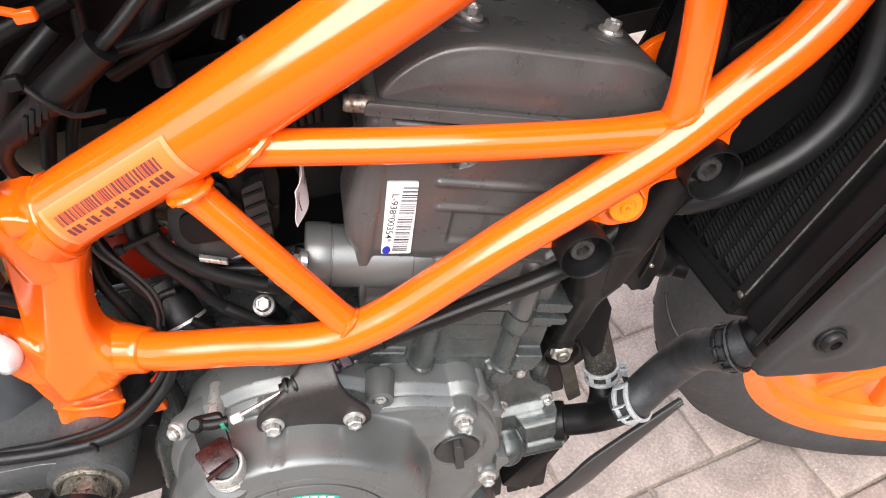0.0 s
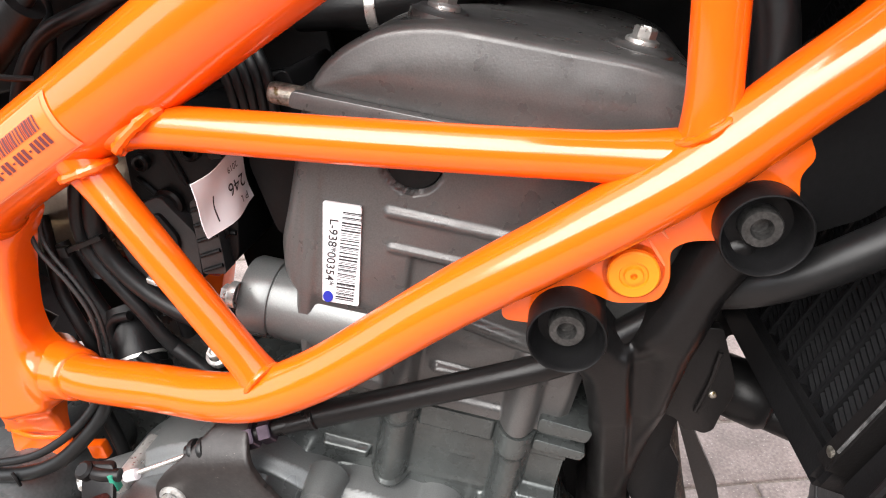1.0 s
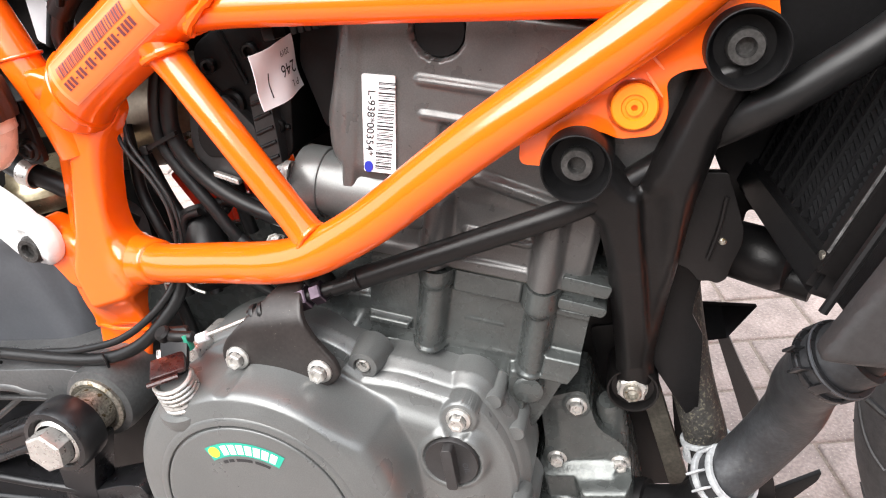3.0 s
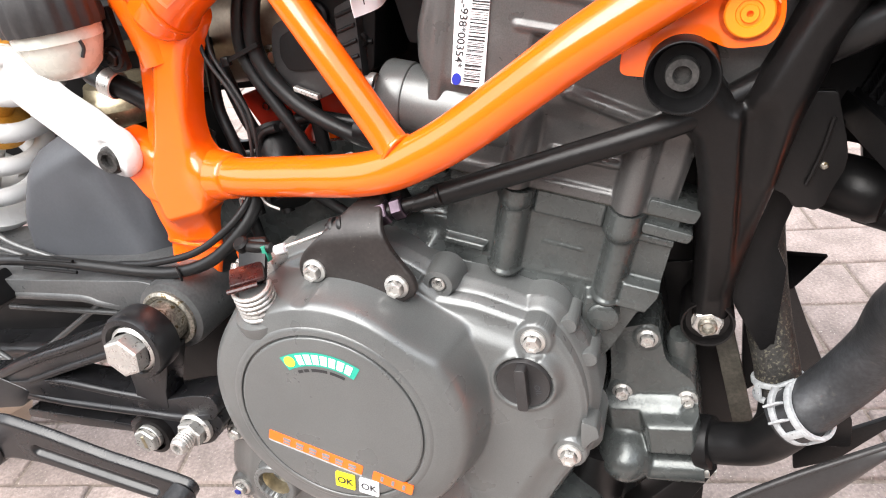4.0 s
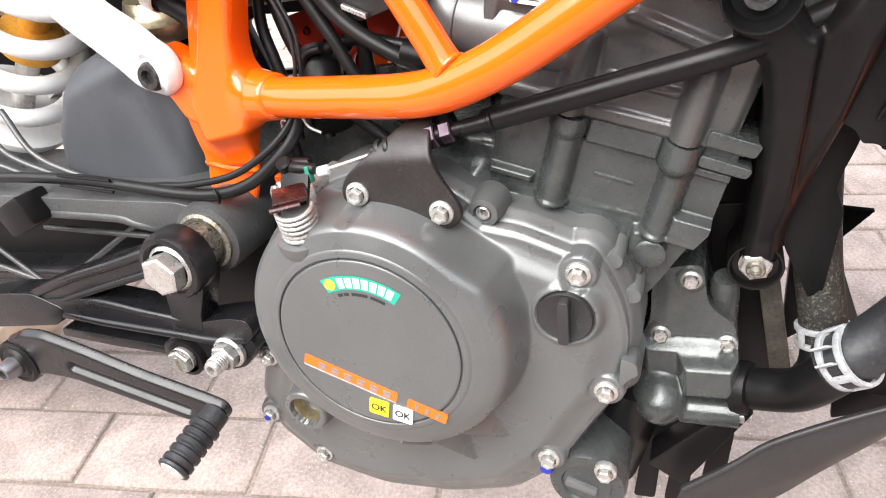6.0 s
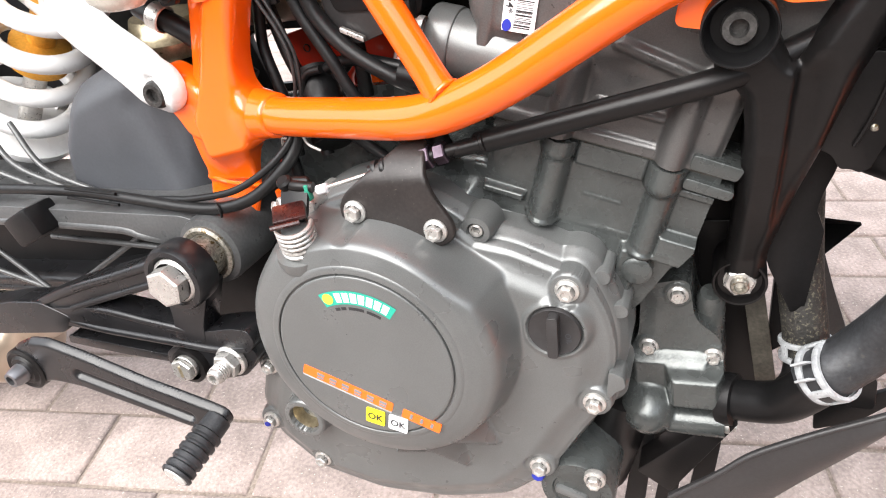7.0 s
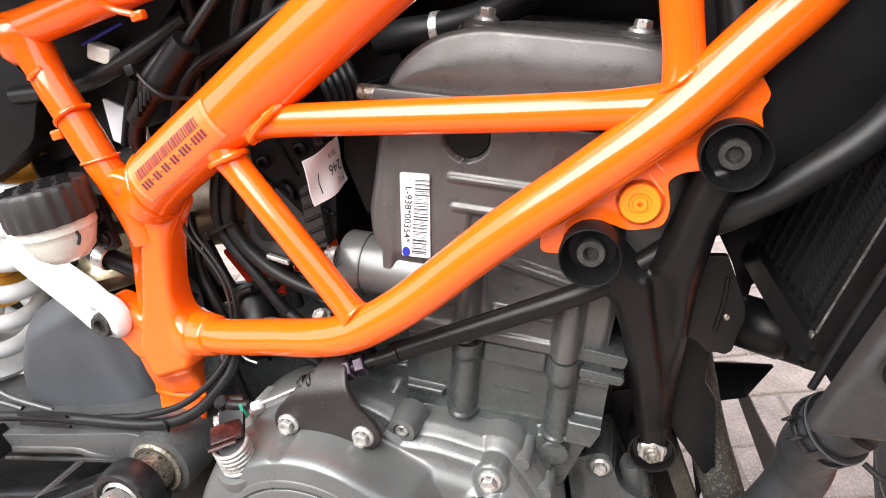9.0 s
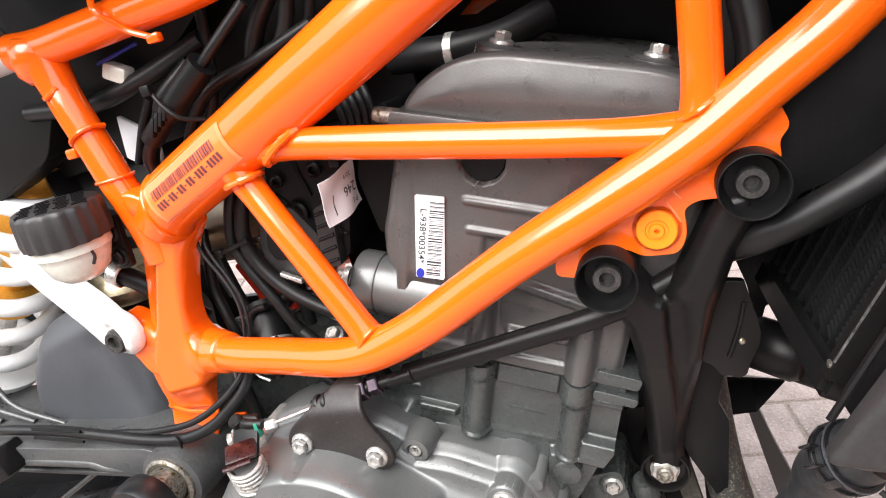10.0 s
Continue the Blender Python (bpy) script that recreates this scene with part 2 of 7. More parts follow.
# distance and height fields for cast parts
def sd_poly(x, z, pts):
    """Signed distance to a polygon, negative inside."""
    d, inside = np.full(x.shape, 1e9), np.zeros(x.shape, bool)
    n = len(pts)
    for i in range(n):
        (ax, az), (bx, bz) = pts[i], pts[(i + 1) % n]
        ex, ez = bx - ax, bz - az
        t = np.clip(((x - ax) * ex + (z - az) * ez) / (ex * ex + ez * ez), 0, 1)
        d = np.minimum(d, (x - ax - t * ex) ** 2 + (z - az - t * ez) ** 2)
        if abs(ez) > 1e-12:
            inside ^= ((az > z) != (bz > z)) & (x < ex * (z - az) / ez + ax)
    return np.where(inside, -1, 1) * np.sqrt(d)


def seg(x, z, a, b):
    ex, ez = b[0] - a[0], b[1] - a[1]
    t = np.clip(((x - a[0]) * ex + (z - a[1]) * ez) / (ex * ex + ez * ez), 0, 1)
    return np.hypot(x - a[0] - t * ex, z - a[1] - t * ez)


def step(d, a, b):
    t = np.clip((d - a) / (b - a), 0, 1)
    return t * t * (3 - 2 * t)


def brim(d, r):
    """Rounded height over the distance d inside an edge."""
    return r * (1 - (1 - np.clip(d / r, 0, 1)) ** 2)


def smax(a, b, k=0.003):
    h = np.clip(0.5 + 0.5 * (a - b) / k, 0, 1)
    return b * (1 - h) + a * h + k * h * (1 - h)


def relief(name, bounds, cell, edge, height, back, mat, parent, label="", turn=0.0, sharp=75):
    """A casting: a fine sheet over the region edge(x, z) < 0, standing at y = height(x, z), with walls back to y = back (a number or a function).
    turn: degrees by which the sheet's own axes lean forward."""
    x0, x1, z0, z1 = bounds
    nx, nz = int((x1 - x0) / cell) + 2, int((z1 - z0) / cell) + 2
    X, Z = np.meshgrid(np.linspace(x0, x1, nx), np.linspace(z0, z1, nz), indexing="ij")
    D = edge(X, Z)
    keep = (D < 0)
    quad = keep[:-1, :-1] | keep[1:, :-1] | keep[:-1, 1:] | keep[1:, 1:]
    e = cell * 0.3
    for _ in range(2):
        out = D > 0
        gx, gz = (edge(X + e, Z) - edge(X - e, Z)) / (2 * e), (edge(X, Z + e) - edge(X, Z - e)) / (2 * e)
        g = np.maximum(gx * gx + gz * gz, 0.3)
        X, Z = np.where(out, X - D * gx / g, X), np.where(out, Z - D * gz / g, Z)
        D = edge(X, Z)
    Y = height(X, Z)
    c, s = math.cos(radians(turn)), math.sin(radians(turn))
    V = np.stack([X * c + Z * s, Y, -X * s + Z * c], -1).reshape(-1, 3)
    idx = np.arange(nx * nz).reshape(nx, nz)
    q = np.stack([idx[:-1, :-1], idx[1:, :-1], idx[1:, 1:], idx[:-1, 1:]], -1)[quad]
    edges = np.concatenate([q[:, [0, 1]], q[:, [1, 2]], q[:, [2, 3]], q[:, [3, 0]]])
    key = np.sort(edges, 1)
    _, inv, cnt = np.unique(key[:, 0] * (nx * nz) + key[:, 1], return_inverse=True, return_counts=True)
    rim = edges[cnt[inv] == 1]
    used = np.unique(q)
    remap = np.full(nx * nz, -1)
    remap[used] = np.arange(len(used))
    verts = V[used]
    rim_v = np.unique(rim)
    back_map = {int(v): len(verts) + i for i, v in enumerate(rim_v)}
    bv = V[rim_v].copy()
    bv[:, 1] = back(X.reshape(-1)[rim_v], Z.reshape(-1)[rim_v]) if callable(back) else back
    verts = np.concatenate([verts, bv])
    faces = remap[q].tolist() + [(int(remap[b]), int(remap[a]), back_map[int(a)], back_map[int(b)]) for a, b in rim]
    return mesh_of(name, verts.tolist(), faces, mat, parent, label, sharp)


def bolt_mesh(flange, hexr, tall, dished=True):
    """A hexagon flange bolt along +z."""
    bm = bmesh.new()
    lathe(bm, (0, 0, 0), (0, 0, 1), [(flange, -0.002), (flange, 0.0008), (flange * 0.96, 0.0014), (hexr * 1.02, 0.0022)], 24)
    for r0, h0, r1, h1 in ((hexr, 0.0015, hexr, tall - 0.0008), (hexr, tall - 0.0008, hexr * 0.88, tall)):
        a = [bm.verts.new((r0 * math.cos(k * math.pi / 3), r0 * math.sin(k * math.pi / 3), h0)) for k in range(6)]
        b = [bm.verts.new((r1 * math.cos(k * math.pi / 3), r1 * math.sin(k * math.pi / 3), h1)) for k in range(6)]
        for k in range(6):
            bm.faces.new((a[k], a[(k + 1) % 6], b[(k + 1) % 6], b[k]))
    dip = tall - (0.0012 if dished else 0)
    rings = [[bm.verts.new((r * math.cos(k * math.pi / 3), r * math.sin(k * math.pi / 3), h)) for k in range(6)] for r, h in ((hexr * 0.88, tall), (hexr * 0.62, tall), (hexr * 0.50, dip))]
    for a, b in zip(rings, rings[1:]):
        for k in range(6):
            bm.faces.new((a[k], a[(k + 1) % 6], b[(k + 1) % 6], b[k]))
    bm.faces.new(rings[-1])
    me = bpy.data.meshes.new("bolt")
    bm.to_mesh(me)
    bm.free()
    me.polygons.foreach_set("use_smooth", [True] * len(me.polygons))
    me.set_sharp_from_angle(angle=radians(30))
    return me


def place(name, me, at, axis, parent, label="", spin=0.0):
    x, y, z = frame_of(axis)
    ob = new(name, me)
    ob.parent = parent
    ob.matrix_local = Matrix.Translation(at) @ Matrix((x, y, z)).transposed().to_4x4() @ pose(0, 0, 0, 0, 0, spin)
    return tagged(ob, label) if label else ob


def letters(name, text, size, at, right, up, mat, parent, label="", bold=0.0, squeeze=1.0):
    """Flat lettering, its middle at the point, running along right."""
    cu = bpy.data.curves.new(name, "FONT")
    cu.body, cu.size, cu.align_x, cu.align_y, cu.offset = text, size, "CENTER", "CENTER", bold
    tmp = bpy.data.objects.new(name, cu)
    scene.collection.objects.link(tmp)
    bpy.context.view_layer.update()
    me = bpy.data.meshes.new_from_object(tmp.evaluated_get(bpy.context.evaluated_depsgraph_get()))
    bpy.data.objects.remove(tmp)
    r, u = Vector(right).normalized(), Vector(up).normalized()
    me.transform(Matrix.Translation(at) @ Matrix((r * squeeze, u, r.cross(u))).transposed().to_4x4())
    me.materials.clear()
    return link(name, me, mat, parent, label)


def patch(name, at, right, up, w, h, mat, parent, label="", thick=0.0002, corner=0.001):
    """A thin sticker, its middle at the point."""
    r, u = Vector(right).normalized(), Vector(up).normalized()
    u = (u - r * u.dot(r)).normalized()
    n = r.cross(u)
    bm = bmesh.new()
    pts = rounded([(-w / 2, -h / 2), (w / 2, -h / 2), (w / 2, h / 2), (-w / 2, h / 2)], corner, 3)
    lo = [bm.verts.new(Vector(at) + r * a + u * b - n * 0.001) for a, b in pts]
    hi = [bm.verts.new(Vector(at) + r * a + u * b + n * thick) for a, b in pts]
    bm.faces.new(hi)
    for k in range(len(pts)):
        j = (k + 1) % len(pts)
        bm.faces.new((lo[k], lo[j], hi[j], hi[k]))
    return part(name, bm, mat, parent, label, smooth=False)


BOLT = bolt_mesh(0.0064, 0.0044, 0.0058)
BOLT.materials.append(STEEL)
SMALL_BOLT = bolt_mesh(0.0058, 0.0040, 0.0050)
SMALL_BOLT.materials.append(STEEL)
OUT = (0, -1, 0)

motorcycle = tagged(new("motorcycle"), "orange-framed naked motorcycle with grey engine, leaning on pavers", "motorcycle")
motorcycle.matrix_world = BIKE


# ---- frame: welded orange trellis ----
def bead(name, centre, axis, r, parent, tilt=(0, 0, 0), thick=0.0017):
    """A weld bead round the end of a tube."""
    x, y, z = frame_of(axis)
    line = []
    for k in range(41):
        a = 2 * math.pi * k / 40
        q = Vector(centre) + (x * math.cos(a) + y * math.sin(a)) * r
        line.append(q + Vector(axis).normalized() * Vector(tilt).dot(q - Vector(centre)))
    bm = bmesh.new()
    sweep(bm, line, lambda s: thick * (1 + 0.13 * math.sin(s * 150) + 0.12 * math.sin(s * 61 + 1.0) + 0.08 * math.sin(s * 23)), 8, caps=False)
    return part(name, bm, ORANGE, parent)


def build_frame():
    bm = bmesh.new()
    spar_line = spline([(-0.1672, 0.0265, 0.1830), (-0.1477, 0.0225, 0.1950), (-0.0826, 0.0185, 0.2200), (0.0088, 0.0185, 0.2570), (0.1188, 0.0265, 0.3030)], 8)
    sweep(bm, spar_line, lambda s: 0.0178 + 0.0010 * s, 28)
    trellis = part("frame", bm, ORANGE, motorcycle, "glossy orange powder-coated tubular trellis frame")
    rail = [(-0.188, 0.0420, 0.0935), (-0.168, 0.0310, 0.0930), (-0.150, 0.0235, 0.0925), (-0.110, 0.0155, 0.0915), (-0.078, 0.0075, 0.0915), (-0.056, 0.0035, 0.0935),
            (-0.036, 0.0020, 0.0990), (-0.010, 0.0020, 0.1095), (0.0375, 0.0020, 0.1335), (0.0830, 0.0030, 0.1530), (0.1200, 0.0040, 0.1700),
            (0.1520, 0.0060, 0.1895), (0.1780, 0.0080, 0.2055), (0.2000, 0.012, 0.2250), (0.225, 0.020, 0.2600)]
    tube("lower_rail", rail, lambda s: 0.0108 + 0.0008 * float(step(np.float64(s), 0.4, 0.8)) + 0.0035 * max(0.0, 1 - s / 0.13) ** 2, ORANGE, trellis, "", 24, 8)
    tube("cross_tube", [(-0.085, 0.0165, 0.2120), (0.00, 0.0085, 0.1965), (0.060, 0.0072, 0.1848), (0.118, 0.0085, 0.1735)], lambda s: 0.0082 + 0.0022 * max(0.0, (s - 0.80) / 0.20) ** 2 + 0.0030 * max(0.0, 1 - s / 0.12) ** 2, ORANGE, trellis, "", 24)
    tube("diagonal_tube", [(-0.1010, 0.0150, 0.2050), (-0.0728, 0.008, 0.1515), (-0.0440, 0.0035, 0.0920)], lambda s: 0.0078 + 0.0035 * max(0.0, (s - 0.82) / 0.18) ** 2 + 0.0030 * max(0.0, 1 - s / 0.20) ** 2, ORANGE, trellis, "", 24, 12)
    tube("upright_tube", [(0.1270, 0.0080, 0.1760), (0.1320, 0.008, 0.2290), (0.139, 0.016, 0.300)], lambda s: 0.0082 + 0.0030 * max(0.0, 1 - s / 0.22) ** 2, ORANGE, trellis, "", 24, 12)
    bead("weld_bead", (-0.0660, 0.0125, 0.2082), (0.96, -0.05, -0.2), 0.0090, trellis, (0, 0, 1.15), 0.0022)
    bead("weld_bead", (-0.0952, 0.0122, 0.1958), (0.42, -0.05, -0.9), 0.0092, trellis, (0.2, 0, 0.2), 0.0018)
    bead("weld_bead", (-0.0478, 0.0035, 0.1015), (0.42, -0.05, -0.9), 0.0084, trellis, (-0.45, 0.35, 0.0), 0.0013)
    for a, c in (((0.1096, 0.1534), (0.1136, 0.1469)), ((0.1074, 0.1472), (0.1119, 0.1369)), ((0.1006, 0.1438), (0.1087, 0.1405))):
        tube("scratch_mark", [(a[0], 0.0083, a[1]), (c[0], 0.0083, c[1])], lambda s: 0.0003 + 0.0003 * math.sin(math.pi * s), PINK_EDGE, trellis, "pale scratch in the paint", 6)
    bead("weld_bead", (0.1255, 0.0055, 0.1845), (0.06, 0, 1.0), 0.0088, trellis, (0.50, 0.0, 0), 0.0013)
    # rear: forged pivot plate and seat-rail tubes
    plate = rounded([(-0.2000, 0.192), (-0.2007, 0.1796), (-0.2021, 0.1648), (-0.2081, 0.1437), (-0.2140, 0.1248), (-0.2165, 0.1165), (-0.2270, 0.1060), (-0.2340, 0.0939), (-0.2350, 0.0815), (-0.2339, 0.0688),
                     (-0.2330, 0.0600), (-0.2350, 0.0542), (-0.2410, 0.0364), (-0.2400, 0.0045), (-0.2228, -0.0026), (-0.2092, 0.0223), (-0.1990, 0.0419), (-0.1935, 0.0610), (-0.1880, 0.0730), (-0.1720, 0.0800),
                     (-0.1660, 0.0920), (-0.1665, 0.1010), (-0.1745, 0.1060), (-0.1775, 0.1130), (-0.1765, 0.1249), (-0.1698, 0.1431), (-0.1630, 0.1573), (-0.1563, 0.1680), (-0.148, 0.176), (-0.152, 0.195), (-0.170, 0.205), (-0.190, 0.203)], 0.005, 3)
    face = rounded([(-0.1742, 0.215), (-0.1742, 0.1739), (-0.1858, 0.1494), (-0.2014, 0.1166), (-0.2152, 0.0942), (-0.2142, 0.0718), (-0.1860, 0.0757), (-0.1772, 0.0852), (-0.1750, 0.0985), (-0.1810, 0.1104), (-0.1720, 0.1459), (-0.1620, 0.1672), (-0.1600, 0.215)], 0.004, 3)

    def plate_y(x, z):
        d, away = -sd_poly(x, z, plate), sd_poly(x, z, face)
        fall = smax(np.minimum(away, 0.030), np.zeros(x.shape), 0.0022)
        y = 0.0205 + 0.0140 * (1 - np.exp(-fall / 0.0105)) * 1.15 - brim(d, 0.0020) + 0.0020
        y = y - 0.0030 * np.exp(-(np.hypot(x + 0.172, z - 0.0925) / 0.014) ** 4)
        return y - 0.012 * step(z, 0.176, 0.196) + 0.0022 * step(-z, -0.0530, -0.0510)
    relief("pivot_plate", (-0.248, -0.132, -0.006, 0.212), 0.0012, lambda x, z: sd_poly(x, z, plate), plate_y, 0.0400, ORANGE, trellis)
    tab = rounded([(-0.2390, 0.1235), (-0.2330, 0.1278), (-0.2268, 0.1262), (-0.2195, 0.1210), (-0.2060, 0.1150), (-0.2020, 0.1012), (-0.2180, 0.0760), (-0.2315, 0.0828), (-0.2380, 0.0976), (-0.2480, 0.1058)], 0.005, 4)
    relief("strut_tab", (-0.252, -0.198, 0.072, 0.132), 0.0010, lambda x, z: sd_poly(x, z, tab), lambda x, z: 0.0330 - brim(-sd_poly(x, z, tab), 0.0050) - 0.006 * step(x, -0.222, -0.206), 0.043, ORANGE, trellis)
    turned("rail_socket", (-0.1640, 0.0285, 0.0928), (1, -0.36, -0.02), [(0.0150, -0.012), (0.0137, -0.004), (0.0131, 0.0), (0.0128, 0.0030), (0.0120, 0.0042), (0.0106, 0.0048)], ORANGE, trellis, "", 32)
    turned("spar_end", (-0.1640, 0.0258, 0.1850), (-0.84, 0.13, -0.52), [(0.0176, -0.004), (0.0176, 0.0010), (0.0168, 0.0055), (0.0140, 0.0098), (0.0090, 0.0128), (0.0, 0.0140)], ORANGE, trellis, "", 36)
    tube("weld_bead", [(-0.2345, 0.0375, 0.0545), (-0.2150, 0.0325, 0.0515), (-0.1955, 0.0365, 0.0470)], 0.0014, ORANGE, trellis, "", 8)
    turned("rail_node", (-0.2120, 0.0300, 0.2880), (0.25, -0.1, 1), [(0.0, -0.0165), (0.0080, -0.0150), (0.0125, -0.0100), (0.0142, -0.0020), (0.0136, 0.0060), (0.0100, 0.0105), (0.0, 0.0125)], ORANGE, trellis, "", 32)
    tube("seat_rail", [(-0.2260, 0.0290, 0.2930), (-0.2058, 0.030, 0.2910), (-0.173, 0.030, 0.2913), (-0.1321, 0.031, 0.2924), (-0.1014, 0.032, 0.2937), (-0.04, 0.036, 0.300)], 0.0108, ORANGE, trellis, "", 24)
    tube("seat_strut", [(-0.2085, 0.030, 0.2850), (-0.2045, 0.029, 0.2669), (-0.2017, 0.028, 0.2564), (-0.1946, 0.027, 0.2298), (-0.1887, 0.026, 0.2080), (-0.1842, 0.0265, 0.1930), (-0.1810, 0.0290, 0.1780), (-0.1800, 0.0330, 0.1620)], lambda s: 0.0100 + 0.0026 * max(0.0, 1 - s / 0.20) ** 2 + 0.0045 * max(0.0, (s - 0.62) / 0.38) ** 1.5, ORANGE, trellis, "", 24)
    tube("weld_bead", [(-0.2120, 0.0235, 0.2650), (-0.2050, 0.0180, 0.2640), (-0.1985, 0.0215, 0.2680)], 0.0016, ORANGE, trellis, "", 8)
    bead("weld_bead", (-0.1893, 0.026, 0.2120), (0.28, 0, -0.95), 0.0104, trellis, (0.3, 0, 0), 0.0009)
    bead("weld_bead", (-0.1572, 0.0245, 0.1900), (0.9, -0.05, 0.35), 0.0186, trellis, (0, 0, 0.25), 0.0014)
    tube("cable_clip", [(-0.2080, 0.028, 0.2345), (-0.2030, 0.0195, 0.2370), (-0.1955, 0.0160, 0.2405), (-0.1880, 0.0200, 0.2430), (-0.1855, 0.030, 0.2420)], 0.0015, ORANGE, trellis, "", 8)
    box("cable_clip", (-0.2110, 0.026, 0.2315), (0.008, 0.006, 0.006), 0.0012, ORANGE, trellis)
    tube("cable_clip", [(-0.152, 0.022, 0.3080), (-0.148, 0.015, 0.2960), (-0.140, 0.022, 0.2840), (-0.128, 0.024, 0.2770)], 0.0018, ORANGE, trellis, "", 8)
    box("cable_clip", (-0.126, 0.024, 0.2760), (0.008, 0.005, 0.005), 0.0012, ORANGE, trellis)
    # mounting plate under the rail, with a plug in its eye
    gus = rounded([(0.0530, 0.1200), (0.0700, 0.1160), (0.0760, 0.1280), (0.0870, 0.1285), (0.0935, 0.1235), (0.1090, 0.1225), (0.1135, 0.1300), (0.1140, 0.1425), (0.1200, 0.1450),
                   (0.1330, 0.1440), (0.1480, 0.1440), (0.1535, 0.1570), (0.1530, 0.1640), (0.1580, 0.1690), (0.1545, 0.1800), (0.120, 0.178), (0.060, 0.146)], 0.004, 4)
    slab("mounting_plate", gus, 0.0085, 0.0150, 0.0008, ORANGE, trellis)
    slab("mounting_plate", rounded([(0.118, 0.168), (0.150, 0.186), (0.156, 0.196), (0.136, 0.192), (0.114, 0.180)], 0.004), 0.060, 0.066, 0.001, ORANGE, trellis)
    turned("eye_boss", (0.1015, 0.0120, 0.1355), OUT, [(0.0125, 0), (0.0120, 0.0025), (0.0105, 0.0035), (0.0080, 0.0035)], ORANGE, trellis)
    turned("plug", (0.1015, 0.0080, 0.1355), OUT, [(0.0088, 0.0), (0.0088, 0.0022), (0.0082, 0.0028), (0.0050, 0.0028), (0.0046, 0.0020), (0.0034, 0.0020), (0.0030, 0.0034), (0.0012, 0.0034), (0.0010, 0.001), (0.0, 0.001)],
           material("orange_rubber_plug", (0.92, 0.22, 0.005), 0.45, patch=0.04), trellis, "light orange rubber plug")
    return trellis


chassis = build_frame()


def spar_sticker():
    """The identification sticker, bent round the main spar."""
    a, b = Vector((-0.1477, 0.0225, 0.1950)), Vector((-0.0826, 0.0185, 0.2200))
    ax = (b - a).normalized()
    n0 = (Vector(OUT) - ax * ax.dot(Vector(OUT))).normalized()
    side = ax.cross(n0)
    if side.z < 0:
        side = -side

    def at(s, ang, lift):
        q = a.lerp(b, s)
        return q + (n0 * math.cos(ang) + side * math.sin(ang)) * (0.0182 + 0.0004 * s + lift)

    def bent(name, s0, s1, a0, a1, lift, mat, label=""):
        bm = bmesh.new()
        n = max(2, int((a1 - a0) / 0.12))
        m = max(2, int((s1 - s0) / 0.1))
        g = [[bm.verts.new(at(s0 + (s1 - s0) * j / m, a0 + (a1 - a0) * i / n, lift)) for j in range(m + 1)] for i in range(n + 1)]
        for i in range(n):
            for j in range(m):
                bm.faces.new((g[i][j], g[i][j + 1], g[i + 1][j + 1], g[i + 1][j]))
        return part(name, bm, mat, chassis, label)
    edge = bent("sticker", -0.06, 0.92, -0.60, 0.64, 0.0003, PINK_EDGE, "see-through orange identification sticker with bar code")
    bent("sticker_face", -0.03, 0.885, -0.55, 0.59, 0.0005, FILM)
    rnd = random.Random(4)
    s = 0.02
    while s < 0.80:
        w = rnd.choice((0.006, 0.006, 0.012, 0.018))
        bent("bar", s, s + w, 0.06, 0.36, 0.0008, VIOLET_INK)
        s += w + rnd.choice((0.006, 0.006, 0.012))
    for k in range(21):
        s = 0.015 + k * 0.0385
        if k in (3, 6, 9, 12, 16):
            bent("print_bar", s + 0.004, s + 0.024, -0.165, -0.125, 0.0008, VIOLET_INK)
        else:
            bent("print_bar", s, s + 0.026, -0.26, -0.03, 0.0008, VIOLET_INK)


spar_sticker()

# ---- engine ----
TILT_CYL = 19.6


def tilt(u, v):
    c, s = math.cos(radians(TILT_CYL)), math.sin(radians(TILT_CYL))
    return u * c + v * s, -u * s + v * c


CX, CZ = -0.1055, -0.0255
COVER = rounded([(-0.1000, 0.0300), (-0.0614, 0.0290), (-0.0430, 0.0235), (-0.0285, 0.0205), (-0.0060, 0.0100), (0.0105, 0.0030), (0.0185, -0.0180), (0.0205, -0.0345), (0.0198, -0.0479), (0.0140, -0.0640), (0.0133, -0.0760), (0.0001, -0.0930),
                 (-0.0210, -0.1260), (-0.0330, -0.1400), (-0.0550, -0.1580), (-0.1000, -0.1700), (-0.1500, -0.1720), (-0.1950, -0.1600), (-0.2230, -0.1300), (-0.2260, -0.1000), (-0.2080, -0.0600), (-0.1700, 0.0)], 0.008, 4)
COVER_BOLTS = [(0.0, 0.0), (0.0077, -0.0711), (-0.0290, -0.1244), (-0.1880, -0.1460), (-0.2210, -0.1150), (-0.2050, -0.0660), (-0.0607, 0.0377), (-0.1040, 0.0489)]


DOME = [0, 0.0535, 0.0580, 0.0655, 0.0705, 0.0733, 0.0758, 0.0785, 0.0815, 0.0850], [0.0402, 0.0400, 0.0394, 0.0374, 0.0352, 0.0318, 0.0225, 0.0130, 0.0060, 0.0]


def cover_edge(x, z):
    d = np.minimum(sd_poly(x, z, COVER), np.hypot(x - CX, z - CZ) - 0.0775)
    for bx, bz in COVER_BOLTS[:6]:
        d = np.minimum(d, np.hypot(x - bx, z - bz) - 0.0100)
    return np.minimum(d, np.hypot(x + 0.1330, z - 0.0300) - 0.0150)


